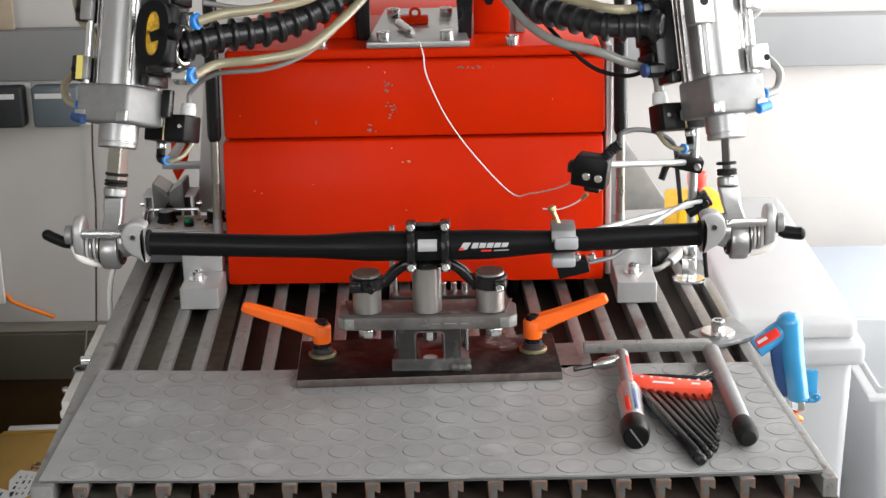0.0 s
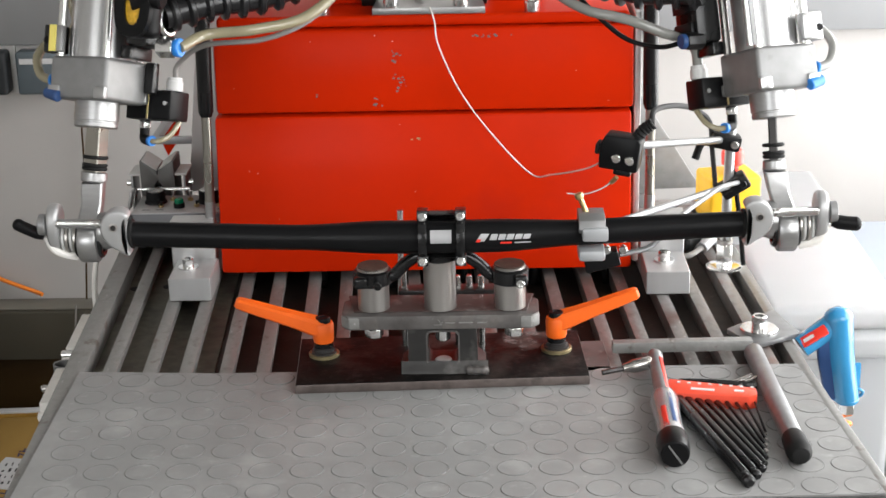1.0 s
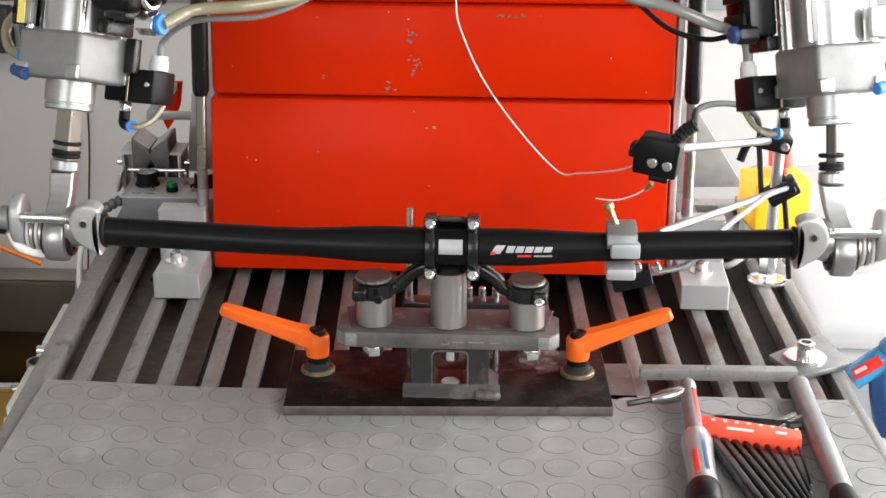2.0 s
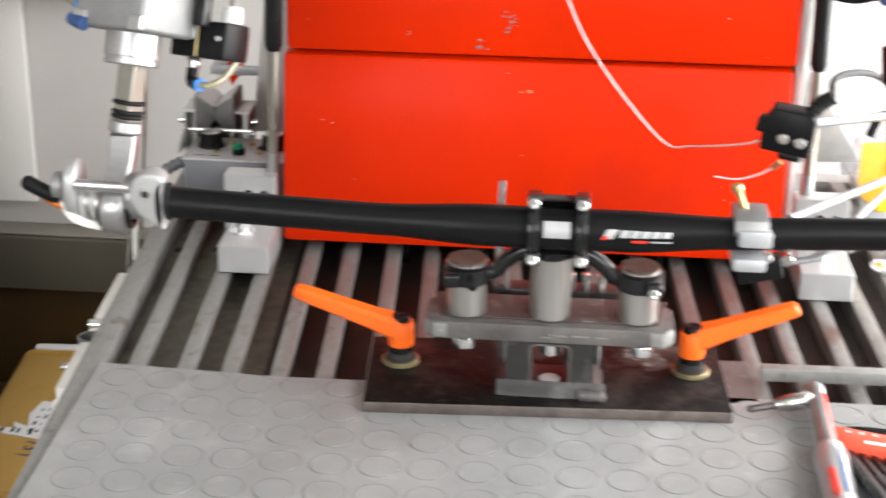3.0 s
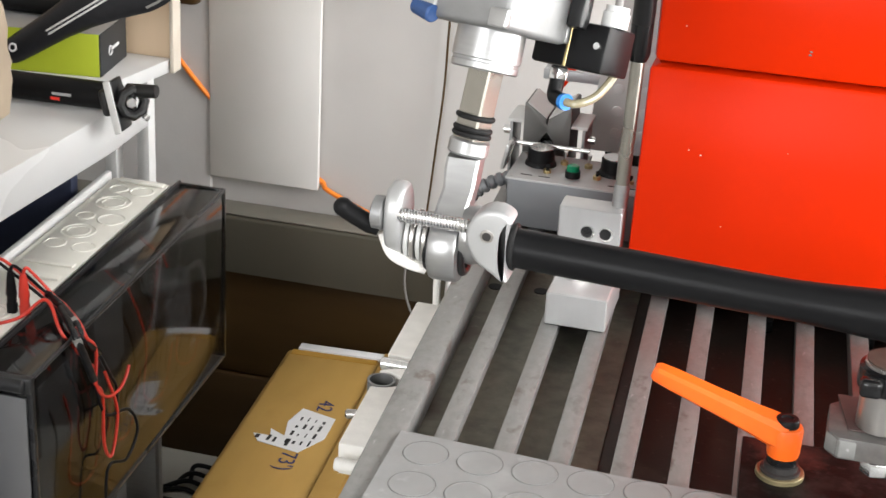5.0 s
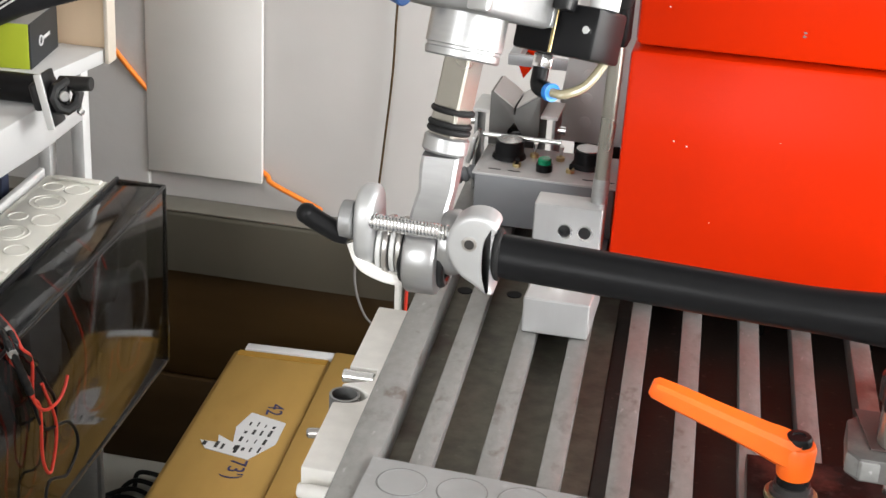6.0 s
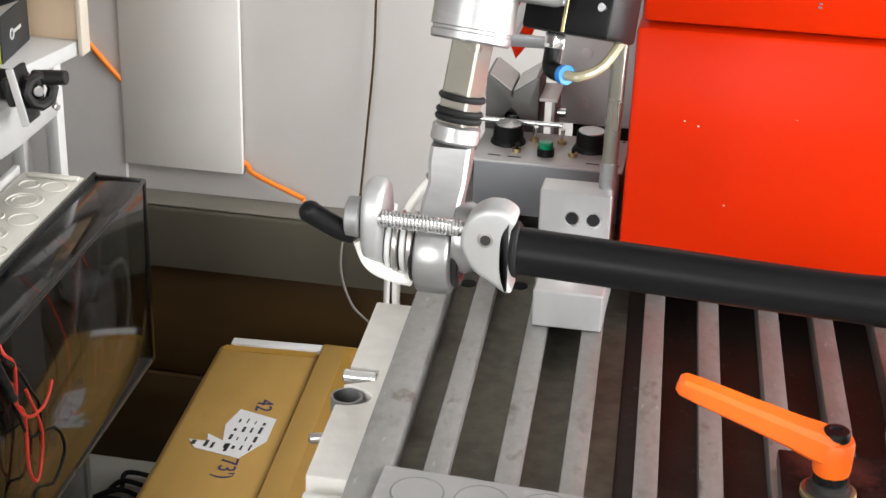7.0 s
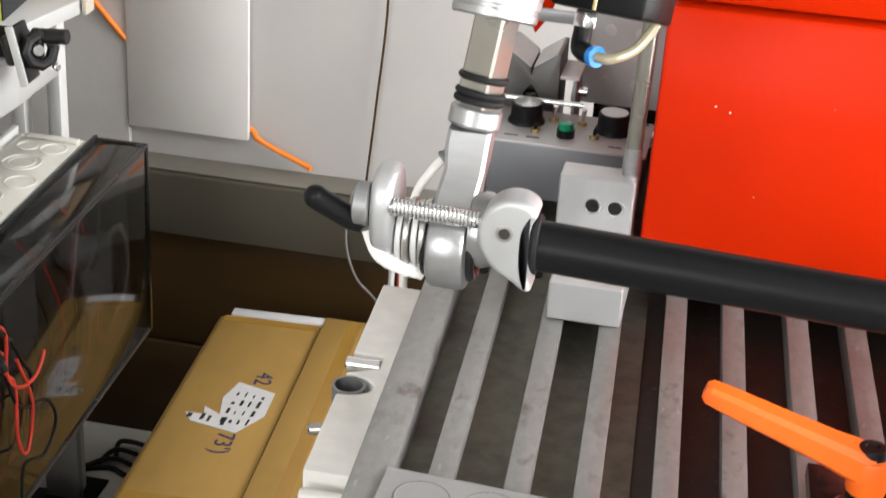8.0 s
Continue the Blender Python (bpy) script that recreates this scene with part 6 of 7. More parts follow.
part("core", lathe([(0, 0.007), (0.09, 0.008)], at(0.100), at(1), 16), ALU_CAST, driver, "bright spindle inside the handle")
part("handle", lathe([(0, 0.0090), (0.008, 0.0130), (0.022, 0.0140), (0.034, 0.0126), (0.075, 0.0122), (0.090, 0.0134), (0.094, 0.0134)], at(0.098), at(1), 12), CLEAR, driver, "clear fluted handle")
part("stripe", box((-0.0024, 0.145, 0.0080), (0.0024, 0.186, 0.0126), 0.001, 2, Matrix.Translation(a) @ d.to_track_quat("Y", "Z").to_matrix().to_4x4() @ Matrix.Rotation(radians(22), 4, "Y")), RED_PLASTIC, driver, "red stripe")
part("stripe", box((-0.0020, 0.118, 0.0080), (0.0020, 0.178, 0.0125), 0.001, 2, Matrix.Translation(a) @ d.to_track_quat("Y", "Z").to_matrix().to_4x4() @ Matrix.Rotation(radians(-18), 4, "Y")), DARK_BLUE, driver, "dark blue stripe")
cap_ = part("end_cap", lathe([(0, 0.0134), (0.002, 0.0142), (0.022, 0.0138), (0.030, 0.0126), (0.031, 0.0112)], at(0.192), at(1), 30), BLACK, driver, "black end cap")
part("slot", box((-0.0007, -0.0010, -0.0105), (0.0007, 0.0006, 0.0105), 0.0, 1, Matrix.Translation(at(0.2235)) @ d.to_track_quat("Y", "Z").to_matrix().to_4x4() @ Matrix.Rotation(radians(35), 4, "Y")), ALU_DULL, cap_, "coin slot", flat=True)
part("head", lathe([(0, 0.0055), (0.002, 0.0068), (0.020, 0.0068), (0.024, 0.0052), (0.031, 0.0042)], (0.2050, 0.026, 0.0155), (0.165, 0.014, 0.0125), 22), STEEL, driver, "steel bit holder")
part("bit", prism(ngon(0, 0, 0.0028, 6), 0, 0.024, "z", 0.0003, Matrix.Translation((0.178, 0.0178, 0.0134)) @ (Vector((0.165, 0.014, 0.0125)) - Vector((0.2050, 0.026, 0.0155))).to_track_quat("Z", "Y").to_matrix().to_4x4()), DARK_STEEL, driver, "hexagonal bit")

keys = thing("hex_key_set", (0.26, -0.07, 0.003), "black hex keys fanned in a red plastic holder", "hex key set")
hold = Matrix.Translation((0.2545, -0.046, 0.0045)) @ Matrix.Rotation(radians(-12), 4, "Z")
part("holder", prism([(-0.043, 0.017), (0.040, 0.010), (0.042, -0.006), (0.034, -0.012), (-0.034, -0.016), (-0.043, -0.008)], 0.0, 0.0150, "z", 0.0025, hold), RED_HOLDER, keys, "red plastic holder")
for k in range(8):
    x = -0.034 + 0.0098 * k
    part("print", box((x, 0.0060, 0.0152), (x + 0.0030, 0.0090, 0.0158), 0, 1, hold), PAPER, keys, "small white print", flat=True)
part("print", box((-0.020, -0.0070, 0.0152), (0.002, -0.0030, 0.0158), 0, 1, hold), PAPER, keys, "white printed mark", flat=True)
part("print", box((0.020, -0.0045, 0.0152), (0.029, -0.0005, 0.0158), 0, 1, hold), PAPER, keys, "white printed mark", flat=True)
sizes = (0.0062, 0.0050, 0.0041, 0.0034, 0.0028, 0.0023, 0.0019, 0.0015, 0.0012)
ends = ((0.2600, -0.206), (0.2690, -0.194), (0.2765, -0.182), (0.2805, -0.172), (0.2840, -0.160), (0.2870, -0.148), (0.2890, -0.136), (0.2915, -0.124), (0.2940, -0.112))
for k, (r, e) in enumerate(zip(sizes, ends)):
    st = hold @ Vector((-0.034 + 0.0092 * k, -0.008, 0.0075))
    en = Vector((*e, 0.0035 + r))
    L = (en - st).length
    key = part("hex_key", prism(ngon(0, 0, r, 6), 0, L, "z", r * 0.2, Matrix.Translation(st) @ (en - st).to_track_quat("Z", "Y").to_matrix().to_4x4()), BLACK_SATIN, keys, "black hex key")
    part("ball_end", lathe([(0, r * 0.75), (r * 0.5, r * 0.6), (r * 1.0, r * 0.95), (r * 1.6, r * 0.9), (r * 2.0, r * 0.5)], en, en + (en - st), 14), BLACK_SATIN if k < 5 else STEEL, key, "ball end")
    if k in (0, 1, 2, 5, 6):
        up = hold @ Vector((-0.034 + 0.0092 * k, 0.016 + 0.004 * (k % 2), 0.0078))
        side = hold @ Vector((-0.034 + 0.0092 * k + (0.055 if k < 3 else 0.022), 0.026 + 0.003 * k, 0.0070 + (0.006 if k > 3 else 0)))
        part("short_arm", hose([hold @ Vector((-0.034 + 0.0092 * k, 0.004, 0.0078)), up, up.lerp(side, 0.15) + Vector((0, 0.004, 0)), side], r * 0.9, 8, 6), BLACK_SATIN if k < 3 else STEEL, key, "bent short arm")

# ---- air gun and storage boxes beside the bench ----
gun = thing("air_blow_gun", (0.4140, 0.12, -0.10), "blue air blow gun hanging beside the bench", "air gun")
dome = lambda d, r: math.sqrt(max(0.02, 1 - max(0.0, 1 - d / r) ** 2))
part("grip", hose([(0.4055, 0.119, 0.0335), (0.4070, 0.119, 0.018), (0.4100, 0.118, -0.012), (0.4140, 0.117, -0.038), (0.4190, 0.115, -0.068)], 0.0150, 24, 16, lambda d: dome(d, 0.011) * (1.0 - 1.8 * max(0, d - 0.03))), BLUE_PAINT, gun)
part("grip_foot", lathe([(0, 0.0112), (0.002, 0.0126), (0.004, 0.0126), (0.005, 0.0118)], (0.4195, 0.115, -0.0715), (0.4190, 0.115, 1), 24), BLUE_PAINT, gun, "blue rim of the grip")
part("head", hose([(0.4155, 0.124, 0.0300), (0.4040, 0.121, 0.0160), (0.3900, 0.118, 0.007), (0.3780, 0.115, -0.001), (0.3685, 0.113, -0.0075)], 0.0125, 22, 14, lambda d: dome(d, 0.010) * (1.0 - 1.5 * max(0, d - 0.02))), BLUE_PAINT, gun, "blue lacquered head")
slant = Matrix.Translation((0.3820, 0.1065, 0.0075)) @ Matrix.Rotation(radians(-33), 4, "Y") @ Matrix.Rotation(radians(38), 4, "X")
part("mark", box((-0.0165, -0.0060, 0.0000), (0.0130, 0.0060, 0.0034), 0.0015, 2, slant), RED_PLASTIC, gun, "red label on the head")
part("mark_print", box((-0.0135, -0.0018, 0.0034), (-0.0015, 0.0022, 0.0037), 0.0001, 1, slant), WHITE_PLASTIC, gun, "white bar printed on the label")
part("trigger", prism([(0.3845, 0.000), (0.3990, 0.004), (0.4080, -0.030), (0.4140, -0.064), (0.4020, -0.069), (0.3930, -0.052), (0.3870, -0.024)], 0.110, 0.121, "y", 0.003), DARK_BLUE, gun, "dark blue trigger lever")
part("fitting", prism(ngon(0.4202, 0.115, 0.0085, 6, 0.3), -0.0840, -0.0720, "z", 0.001), CHROME, gun, "bright hose fitting")
air = thing("coiled_air_hose", (0.4340, 0.11, -0.25), "orange coiled air hose below the gun", "air hose")
part("hose", hose([(0.4185 + 0.0045 * math.cos(k * 0.9), 0.112 + 0.0045 * math.sin(k * 0.9), -0.083 - 0.0018 * k) for k in range(90)], 0.0036, 8, 2), ORANGE_CABLE, air)


def bin_(x0, y0, x1, y1, z0, z1, label, lid_high=0.0, latch=0.0, material=None):
    """A tapered tub with a rolled rim, a stepped lid where lid_high says so."""
    b = thing("storage_box", ((x0 + x1) / 2, (y0 + y1) / 2, z0), label, "storage box", "plastic storage boxes")
    material = material or BIN
    bm = box((x0, y0, z0), (x1, y1, z1), 0.014, 3)
    mid = ((x0 + x1) / 2, (y0 + y1) / 2)
    for v in bm.verts:
        k = 1 - 0.10 * (z1 - v.co.z) / (z1 - z0)
        v.co.x, v.co.y = mid[0] + (v.co.x - mid[0]) * k, mid[1] + (v.co.y - mid[1]) * k
    bmesh.ops.delete(bm, geom=[f for f in bm.faces if f.normal.z > 0.3 and f.calc_center_median().z > z1 - 0.016], context="FACES")
    bmesh.ops.solidify(bm, geom=bm.faces[:], thickness=0.004)
    part("tub", bm, material, b)
    if lid_high:
        part("lid_skirt", box((x0 - 0.012, y0 - 0.012, z1 - 0.012), (x1 + 0.012, y1 + 0.012, z1 + 0.022), 0.010, 3), material, b, "milky lid skirt")
        part("lid", box((x0 - 0.002, y0 - 0.002, z1 + 0.0225), (x1 + 0.002, y1 + 0.002, z1 + lid_high), 0.012, 3), material, b, "milky raised lid")
    else:
        for lo, hi in (((x0 - 0.016, y0 - 0.016), (x1 + 0.016, y0 - 0.001)), ((x0 - 0.016, y1 + 0.001), (x1 + 0.016, y1 + 0.016)), ((x0 - 0.016, y0 - 0.0008), (x0 - 0.001, y1 + 0.0008)), ((x1 + 0.001, y0 - 0.0008), (x1 + 0.016, y1 + 0.0008))):
            part("rim", box((*lo, z1 - 0.020), (*hi, z1 - 0.012), 0.003, 3), material, b, "milky rolled rim")
    if latch:
        plate = part("latch", box((latch - 0.010, y0 - 0.018, z1 - 0.062), (latch + 0.008, y0 - 0.0122, z1 - 0.013), 0.003), BLUE_PAINT, b, "blue latch")
        part("latch_ring", torus((latch + 0.004, y0 - 0.020, z1 - 0.052), (0, 1, 0.4), 0.0065, 0.0022, 20, 8), BLUE_PAINT, plate, "blue finger ring")
    return b


bin_(0.395, 0.430, 0.560, 1.02, -0.62, -0.145, "milky translucent plastic storage box with a lid and blue latch", 0.056, 0.500)
bin_(0.606, 0.478, 1.02, 0.76, -0.62, -0.208, "open milky translucent plastic tub with a rolled rim")
bin_(0.640, 0.86, 1.02, 1.24, -0.62, -0.290, "bluish translucent plastic storage box with a lid", 0.040, 0.0, BIN_BLUE)
rack = thing("low_shelf", (0.72, 0.8, -0.95), "white low shelf carrying the storage boxes", "shelf")
part("board", box((0.38, 0.26, -0.645), (1.12, 1.40, -0.6235), 0.002), WHITE_TOP, rack)
for x in (0.42, 1.08):
    for y in (0.30, 1.36):
        part("leg", box((x - 0.02, y - 0.02, -0.9498), (x + 0.02, y + 0.02, -0.6455), 0.002), WHITE_TOP, rack)

# sockets on the trunking
for x in (-0.872, -0.762):
    so = thing("wall_socket", (x, 1.44, -0.05), "dark grey socket box on a pale wall frame", "wall socket", "wall sockets")
    part("frame", box((x - 0.056, 1.470, -0.052), (x + 0.054, 1.4965, 0.040), 0.004), WHITE_PLASTIC, so)
    part("box", box((x - 0.048, 1.430, -0.046), (x + 0.044, 1.4695, 0.034), 0.006, 3), BOX_BLACK if x < -0.85 else SLATE, so, "dark socket box")
    part("label", box((x - 0.040, 1.4285, 0.012), (x + 0.030, 1.4298, 0.022), 0.0003, 1), PAPER, so, "small pale label", flat=True)

# ---- wall things ----
pan = thing("wall_panel", (-1.01, 1.48, -0.427), "off-white board hanging on the wall", "board")
part("board", box((-1.112, 1.484, -0.427), (-0.922, 1.4945, 1.10), 0.002), PANEL, pan)
part("hook", rod((-1.0, 1.488, 1.10), (-1.0, 1.488, 1.12), 0.01), CHROME, pan, "steel hanging hook")
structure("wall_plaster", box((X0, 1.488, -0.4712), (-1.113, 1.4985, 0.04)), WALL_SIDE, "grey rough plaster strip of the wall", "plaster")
tray = thing("wooden_tray", (-1.16, 1.47, -0.13), "brown wooden tray hanging on the wall", "tray")
part("tray", box((-1.20, 1.455, -0.135), (-1.118, 1.486, 0.09), 0.014, 4), BROWN, tray, "brown wooden tray body")
part("inlay", box((-1.190, 1.452, -0.120), (-1.128, 1.4562, 0.08), 0.001, 2), PLY, tray, "pale wooden inlay")
line_of("orange_cable", "orange cable running slantwise along the wall", "cable", "wall cables", [(-1.24, 1.484, -0.14), (-1.172, 1.482, -0.221), (-1.118, 1.486, -0.285), (-1.095, 1.4985, -0.31), (-1.02, 1.501, -0.36), (-0.925, 1.4985, -0.412), (-0.905, 1.486, -0.424), (-0.835, 1.482, -0.4515), (-0.822, 1.478, -0.456)], 0.0042, ORANGE_CABLE)
line_of("thin_cable", "thin dark cable hanging on the wall", "cable", "wall cables", [(-0.70, 1.490, 0.05), (-0.713, 1.487, -0.10), (-0.717, 1.486, -0.22), (-0.726, 1.486, -0.33), (-0.738, 1.485, -0.469)], 0.0018, BROWN)
line_of("thin_cable", "thin pale cable hanging before the ledge", "cable", "wall cables", [(-0.745, 1.43, -0.46), (-0.752, 1.43, -0.54), (-0.735, 1.43, -0.60), (-0.700, 1.43, -0.64), (-0.69, 1.42, -0.70)], 0.0018, GREY_CABLE)
line_of("white_cable", "white cable standing beside a red one", "cable", "wall cables", [(-0.672, 1.44, -0.43), (-0.676, 1.425, -0.50), (-0.678, 1.42, -0.58), (-0.680, 1.42, -0.72)], 0.0048, WHITE_PLASTIC)
line_of("red_cable", "thin red cable beside the white one", "cable", "wall cables", [(-0.664, 1.43, -0.48), (-0.666, 1.42, -0.56), (-0.668, 1.42, -0.68)], 0.0026, RED_CABLE)

# ---- cardboard box ----
card = thing("cardboard_box", (-0.79, 1.07, -0.95), "brown cardboard box with a torn white label", "cardboard box")
ROT = Matrix.Translation((-0.80, 1.08, 0)) @ Matrix.Rotation(radians(3.6), 4, "Z") @ Matrix.Translation((0.80, -1.08, 0))
turn_box = lambda lo, hi, bv=0.0, sg=2: box(lo, hi, bv, sg, ROT)
part("carton", turn_box((-0.905, 0.872, -0.9498), (-0.655, 1.365, -0.655), 0.008, 3), CARD, card)
part("flap", turn_box((-0.895, 0.862, -0.6548), (-0.748, 1.350, -0.6500), 0.0015), CARD, card, "cardboard flap")
part("flap", box((-0.746, 0.862, -0.6548), (-0.652, 1.372, -0.6465), 0.0025, 2, ROT @ Matrix.Translation((-0.652, 0, -0.65)) @ Matrix.Rotation(radians(1.6), 4, "Y") @ Matrix.Translation((0.652, 0, 0.65))), CARD, card, "lifted cardboard flap")
part("tape", turn_box((-0.738, 0.868, -0.6455), (-0.690, 1.365, -0.6449)), CARD_EDGE, card, "clear brown packing tape", flat=True)
part("tape", turn_box((-0.893, 1.335, -0.6498), (-0.752, 1.352, -0.6492)), CARD_EDGE, card, "packing tape over the edge", flat=True)
part("tape", turn_box((-0.893, 0.864, -0.6498), (-0.750, 0.884, -0.6492)), CARD_EDGE, card, "packing tape over the edge", flat=True)
part("flap", box((-0.895, 0.846, -0.6600), (-0.665, 0.871, -0.6565), 0.001, 1, ROT), CARD, card, "torn cardboard flap")
paper = part("label", prism([(-0.828, 1.165), (-0.772, 1.150), (-0.768, 1.090), (-0.792, 1.040), (-0.858, 1.052), (-0.872, 1.072), (-0.846, 1.072), (-0.852, 1.092), (-0.826, 1.078), (-0.836, 1.120)], -0.6499, -0.6492, "z"), PAPER, card, "torn white shipping label", flat=True)
random.seed(11)
for k in range(16):
    x, y = -0.786 - 0.0115 * (k % 4), 1.060 + 0.023 * (k // 4)
    w, h = random.choice((0.0018, 0.0028, 0.0042)), random.uniform(0.006, 0.017)
    part("print_bar", box((x, y, -0.6491), (x + w, y + h, -0.6487)), INK_BLACK, paper, "unreadable printed line", flat=True)
for x, y, w, h in ((-0.866, 1.060, 0.006, 0.010), (-0.848, 1.058, 0.005, 0.016), (-0.838, 1.056, 0.004, 0.014), (-0.818, 1.052, 0.005, 0.020)):
    part("print_bar", box((x, y, -0.6491), (x + w, y + h, -0.6487)), INK_BLACK, paper, "unreadable printed line", flat=True)
part("paper_sheet", turn_box((-0.885, 1.353, -0.665), (-0.740, 1.372, -0.6465), 0.001), PAPER, card, "white paper edge behind the box")


def lettering(text, size, m, material, parent):
    """Written characters as a mesh, with the built-in font."""
    curve = bpy.data.curves.new("writing", "FONT")
    curve.body, curve.size, curve.extrude, curve.align_x, curve.align_y = text, size, 0.0002, "CENTER", "CENTER"
    ob = bpy.data.objects.new("writing", curve)
    scene.collection.objects.link(ob)
    me = bpy.data.meshes.new_from_object(ob.evaluated_get(bpy.context.evaluated_depsgraph_get()))
    bpy.data.objects.remove(ob)
    bm = bmesh.new()
    bm.from_mesh(me)
    bpy.data.meshes.remove(me)
    bmesh.ops.transform(bm, matrix=m, verts=bm.verts)
    return part("writing", bm, material, parent, flat=True)


lettering("42", 0.034, Matrix.Translation((-0.800, 1.183, -0.6495)) @ Matrix.Rotation(radians(-84), 4, "Z"), INK, card)
lettering("73')", 0.034, Matrix.Translation((-0.800, 1.012, -0.6495)) @ Matrix.Rotation(radians(-84), 4, "Z"), INK, card)

# ---- switch enclosure with its smoked cover ----
ENC = -0.038


def aslant(bm):
    for v in bm.verts:
        v.co.x += ENC * (v.co.y - 0.5)
    return bm


enc = thing("electrical_enclosure", (-0.98, 0.8, -0.54), "light grey electrical enclosure with smoked transparent cover", "enclosure")
part("base", aslant(box((-1.067, 0.505, -0.535), (-0.971, 1.085, -0.285), 0.006, 3)), ENCLOSURE, enc)
plate = part("top_panel", aslant(box((-1.052, 0.520, -0.2848), (-0.976, 1.075, -0.2815), 0.0015)), ENCLOSURE, enc, "raised knockout panel")
part("hinge_strip", aslant(box((-1.076, 0.515, -0.30), (-1.0675, 1.082, -0.276), 0.002)), WHITE_PLASTIC, enc, "white hinge strip")
for y, r, dx in ((1.035, 0.016, 0.012), (1.035, 0.013, -0.022), (0.985, 0.023, -0.008), (0.930, 0.018, 0.014), (0.930, 0.012, -0.024), (0.880, 0.022, -0.010), (0.835, 0.015, 0.018), (0.835, 0.014, -0.022), (0.63, 0.022, 0.0), (0.565, 0.026, -0.008)):
    x = -1.014 + dx + ENC * (y - 0.5)
    part("knockout", torus((x, y, -0.2818), (0, 0, 1), r, 0.0014, 30, 8), ENCLOSURE, plate, "round knockout ring")
    if r > 0.019:
        part("knockout", torus((x, y, -0.2818), (0, 0, 1), r * 0.68, 0.0012, 26, 8), ENCLOSURE, plate, "round knockout ring")
for z in (-0.345, -0.395, -0.445, -0.495):
    part("knockout", torus((-1.020, 0.5045, z), (0, 1, 0), 0.0165, 0.0013, 30, 6), ENCLOSURE, enc, "round knockout ring")
for y in (0.775, 0.735, 1.063):
    x = -1.014 + ENC * (y - 0.5)
    part("step_rib", box((x - 0.034, y - 0.006, -0.2816), (x + 0.034, y + 0.006, -0.2775), 0.002), ENCLOSURE, plate, "moulded rib")
cover = part("cover", aslant(box((-0.968, 0.500, -0.538), (-0.900, 1.090, -0.282), 0.006, 3)), SMOKE, enc, "smoked transparent cover")
inside = aslant(box((-0.9675, 0.504, -0.534), (-0.9035, 1.086, -0.2855)))
bmesh.ops.reverse_faces(inside, faces=inside.faces)
part("cover_inside", inside, SMOKE_IN, enc, "smoked transparent cover").visible_shadow = False
cover.visible_shadow = False
for y in (0.500, 1.086):
    part("rim", aslant(box((-0.9695, y - 0.004, -0.540), (-0.8985, y + 0.004, -0.2805), 0.002)) if y > 1 else aslant(box((-0.9695, y - 0.006, -0.300), (-0.8985, y + 0.004, -0.2805), 0.003)), SMOKE_EDGE if y < 1 else SMOKE, enc, "dark cover rim")
part("rim", aslant(box((-0.9715, 0.497, -0.541), (-0.9665, 1.093, -0.2795), 0.001)), SMOKE_EDGE, enc, "dark cover rim")
part("rim", aslant(box((-0.9025, 0.503, -0.2845), (-0.8985, 1.088, -0.2805), 0.001)), SMOKE_EDGE, enc, "dark cover rim")
part("rim", aslant(box((-0.9045, 0.503, -0.541), (-0.8985, 1.088, -0.535), 0.001)), SMOKE_EDGE, enc, "dark cover rim")
part("rim", aslant(box((-0.9045, 0.497, -0.541), (-0.8985, 0.503, -0.2805), 0.001)), SMOKE_EDGE, enc, "dark cover rim")
# opaque grey sheet, painting in the light seen on the cover's end face
part("end_pane", aslant(box((-0.9600, 0.4960, -0.532), (-0.9065, 0.4990, -0.306), 0.001)), SHEEN_PANE, enc, "opaque grey sheet imitating the sheen on the cover's end")
part("latch", aslant(rod((-0.965, 0.494, -0.290), (-0.905, 0.494, -0.290), 0.008, chamfer=0.002)), SMOKE_EDGE, enc, "dark cover latch")
# added dark sheet hiding the pale base, for the dimness inside
part("back_plate", aslant(box((-0.9660, 0.506, -0.533), (-0.9640, 1.084, -0.300), 0.0005)), INSIDE_DIM, enc, "added dark sheet for the dim inside of the cover")
# inside: grey relay, bracket and loose wires
unit = part("relay", aslant(box((-0.9635, 0.90, -0.445), (-0.925, 0.99, -0.360), 0.012, 3)), GREY_BOX, enc, "grey relay seen through the cover")
part("gland", hose([(-0.952, 0.86, -0.325), (-0.950, 0.89, -0.345), (-0.948, 0.93, -0.362)], 0.019, 14, 12, lambda d: 1 + 0.16 * math.sin(d * 520)), GREY_BOX, unit, "ribbed grey gland")
part("loop", aslant(hose([(-0.945, 0.985, -0.37), (-0.938, 1.03, -0.375), (-0.936, 1.045, -0.42), (-0.938, 1.03, -0.465), (-0.945, 0.99, -0.49)], 0.0045, 10, 8)), GREY_CABLE, unit, "grey cable loop")
part("relay", aslant(box((-0.9635, 0.70, -0.40), (-0.935, 0.78, -0.31), 0.004)), GREY_BOX, enc, "grey module seen through the cover")
part("relay", aslant(box((-0.9635, 0.56, -0.42), (-0.940, 0.66, -0.33), 0.004)), GREY_BOX, enc, "grey module seen through the cover")
for k in range(11):
    y0_ = 0.56 + 0.036 * k
    w = [(-0.955, y0_, -0.31), (-0.935, y0_ + 0.03, -0.40), (-0.925, y0_ + 0.01, -0.47), (-0.935, y0_ + 0.08, -0.50), (-0.945, y0_ + 0.13, -0.44)]
    part("wire", hose([(a + ENC * (b - 0.5), b, c) for a, b, c in w], 0.0022, 8, 8), RED_CABLE if k % 3 == 1 else BLACK, enc, "loose wire inside the cover")
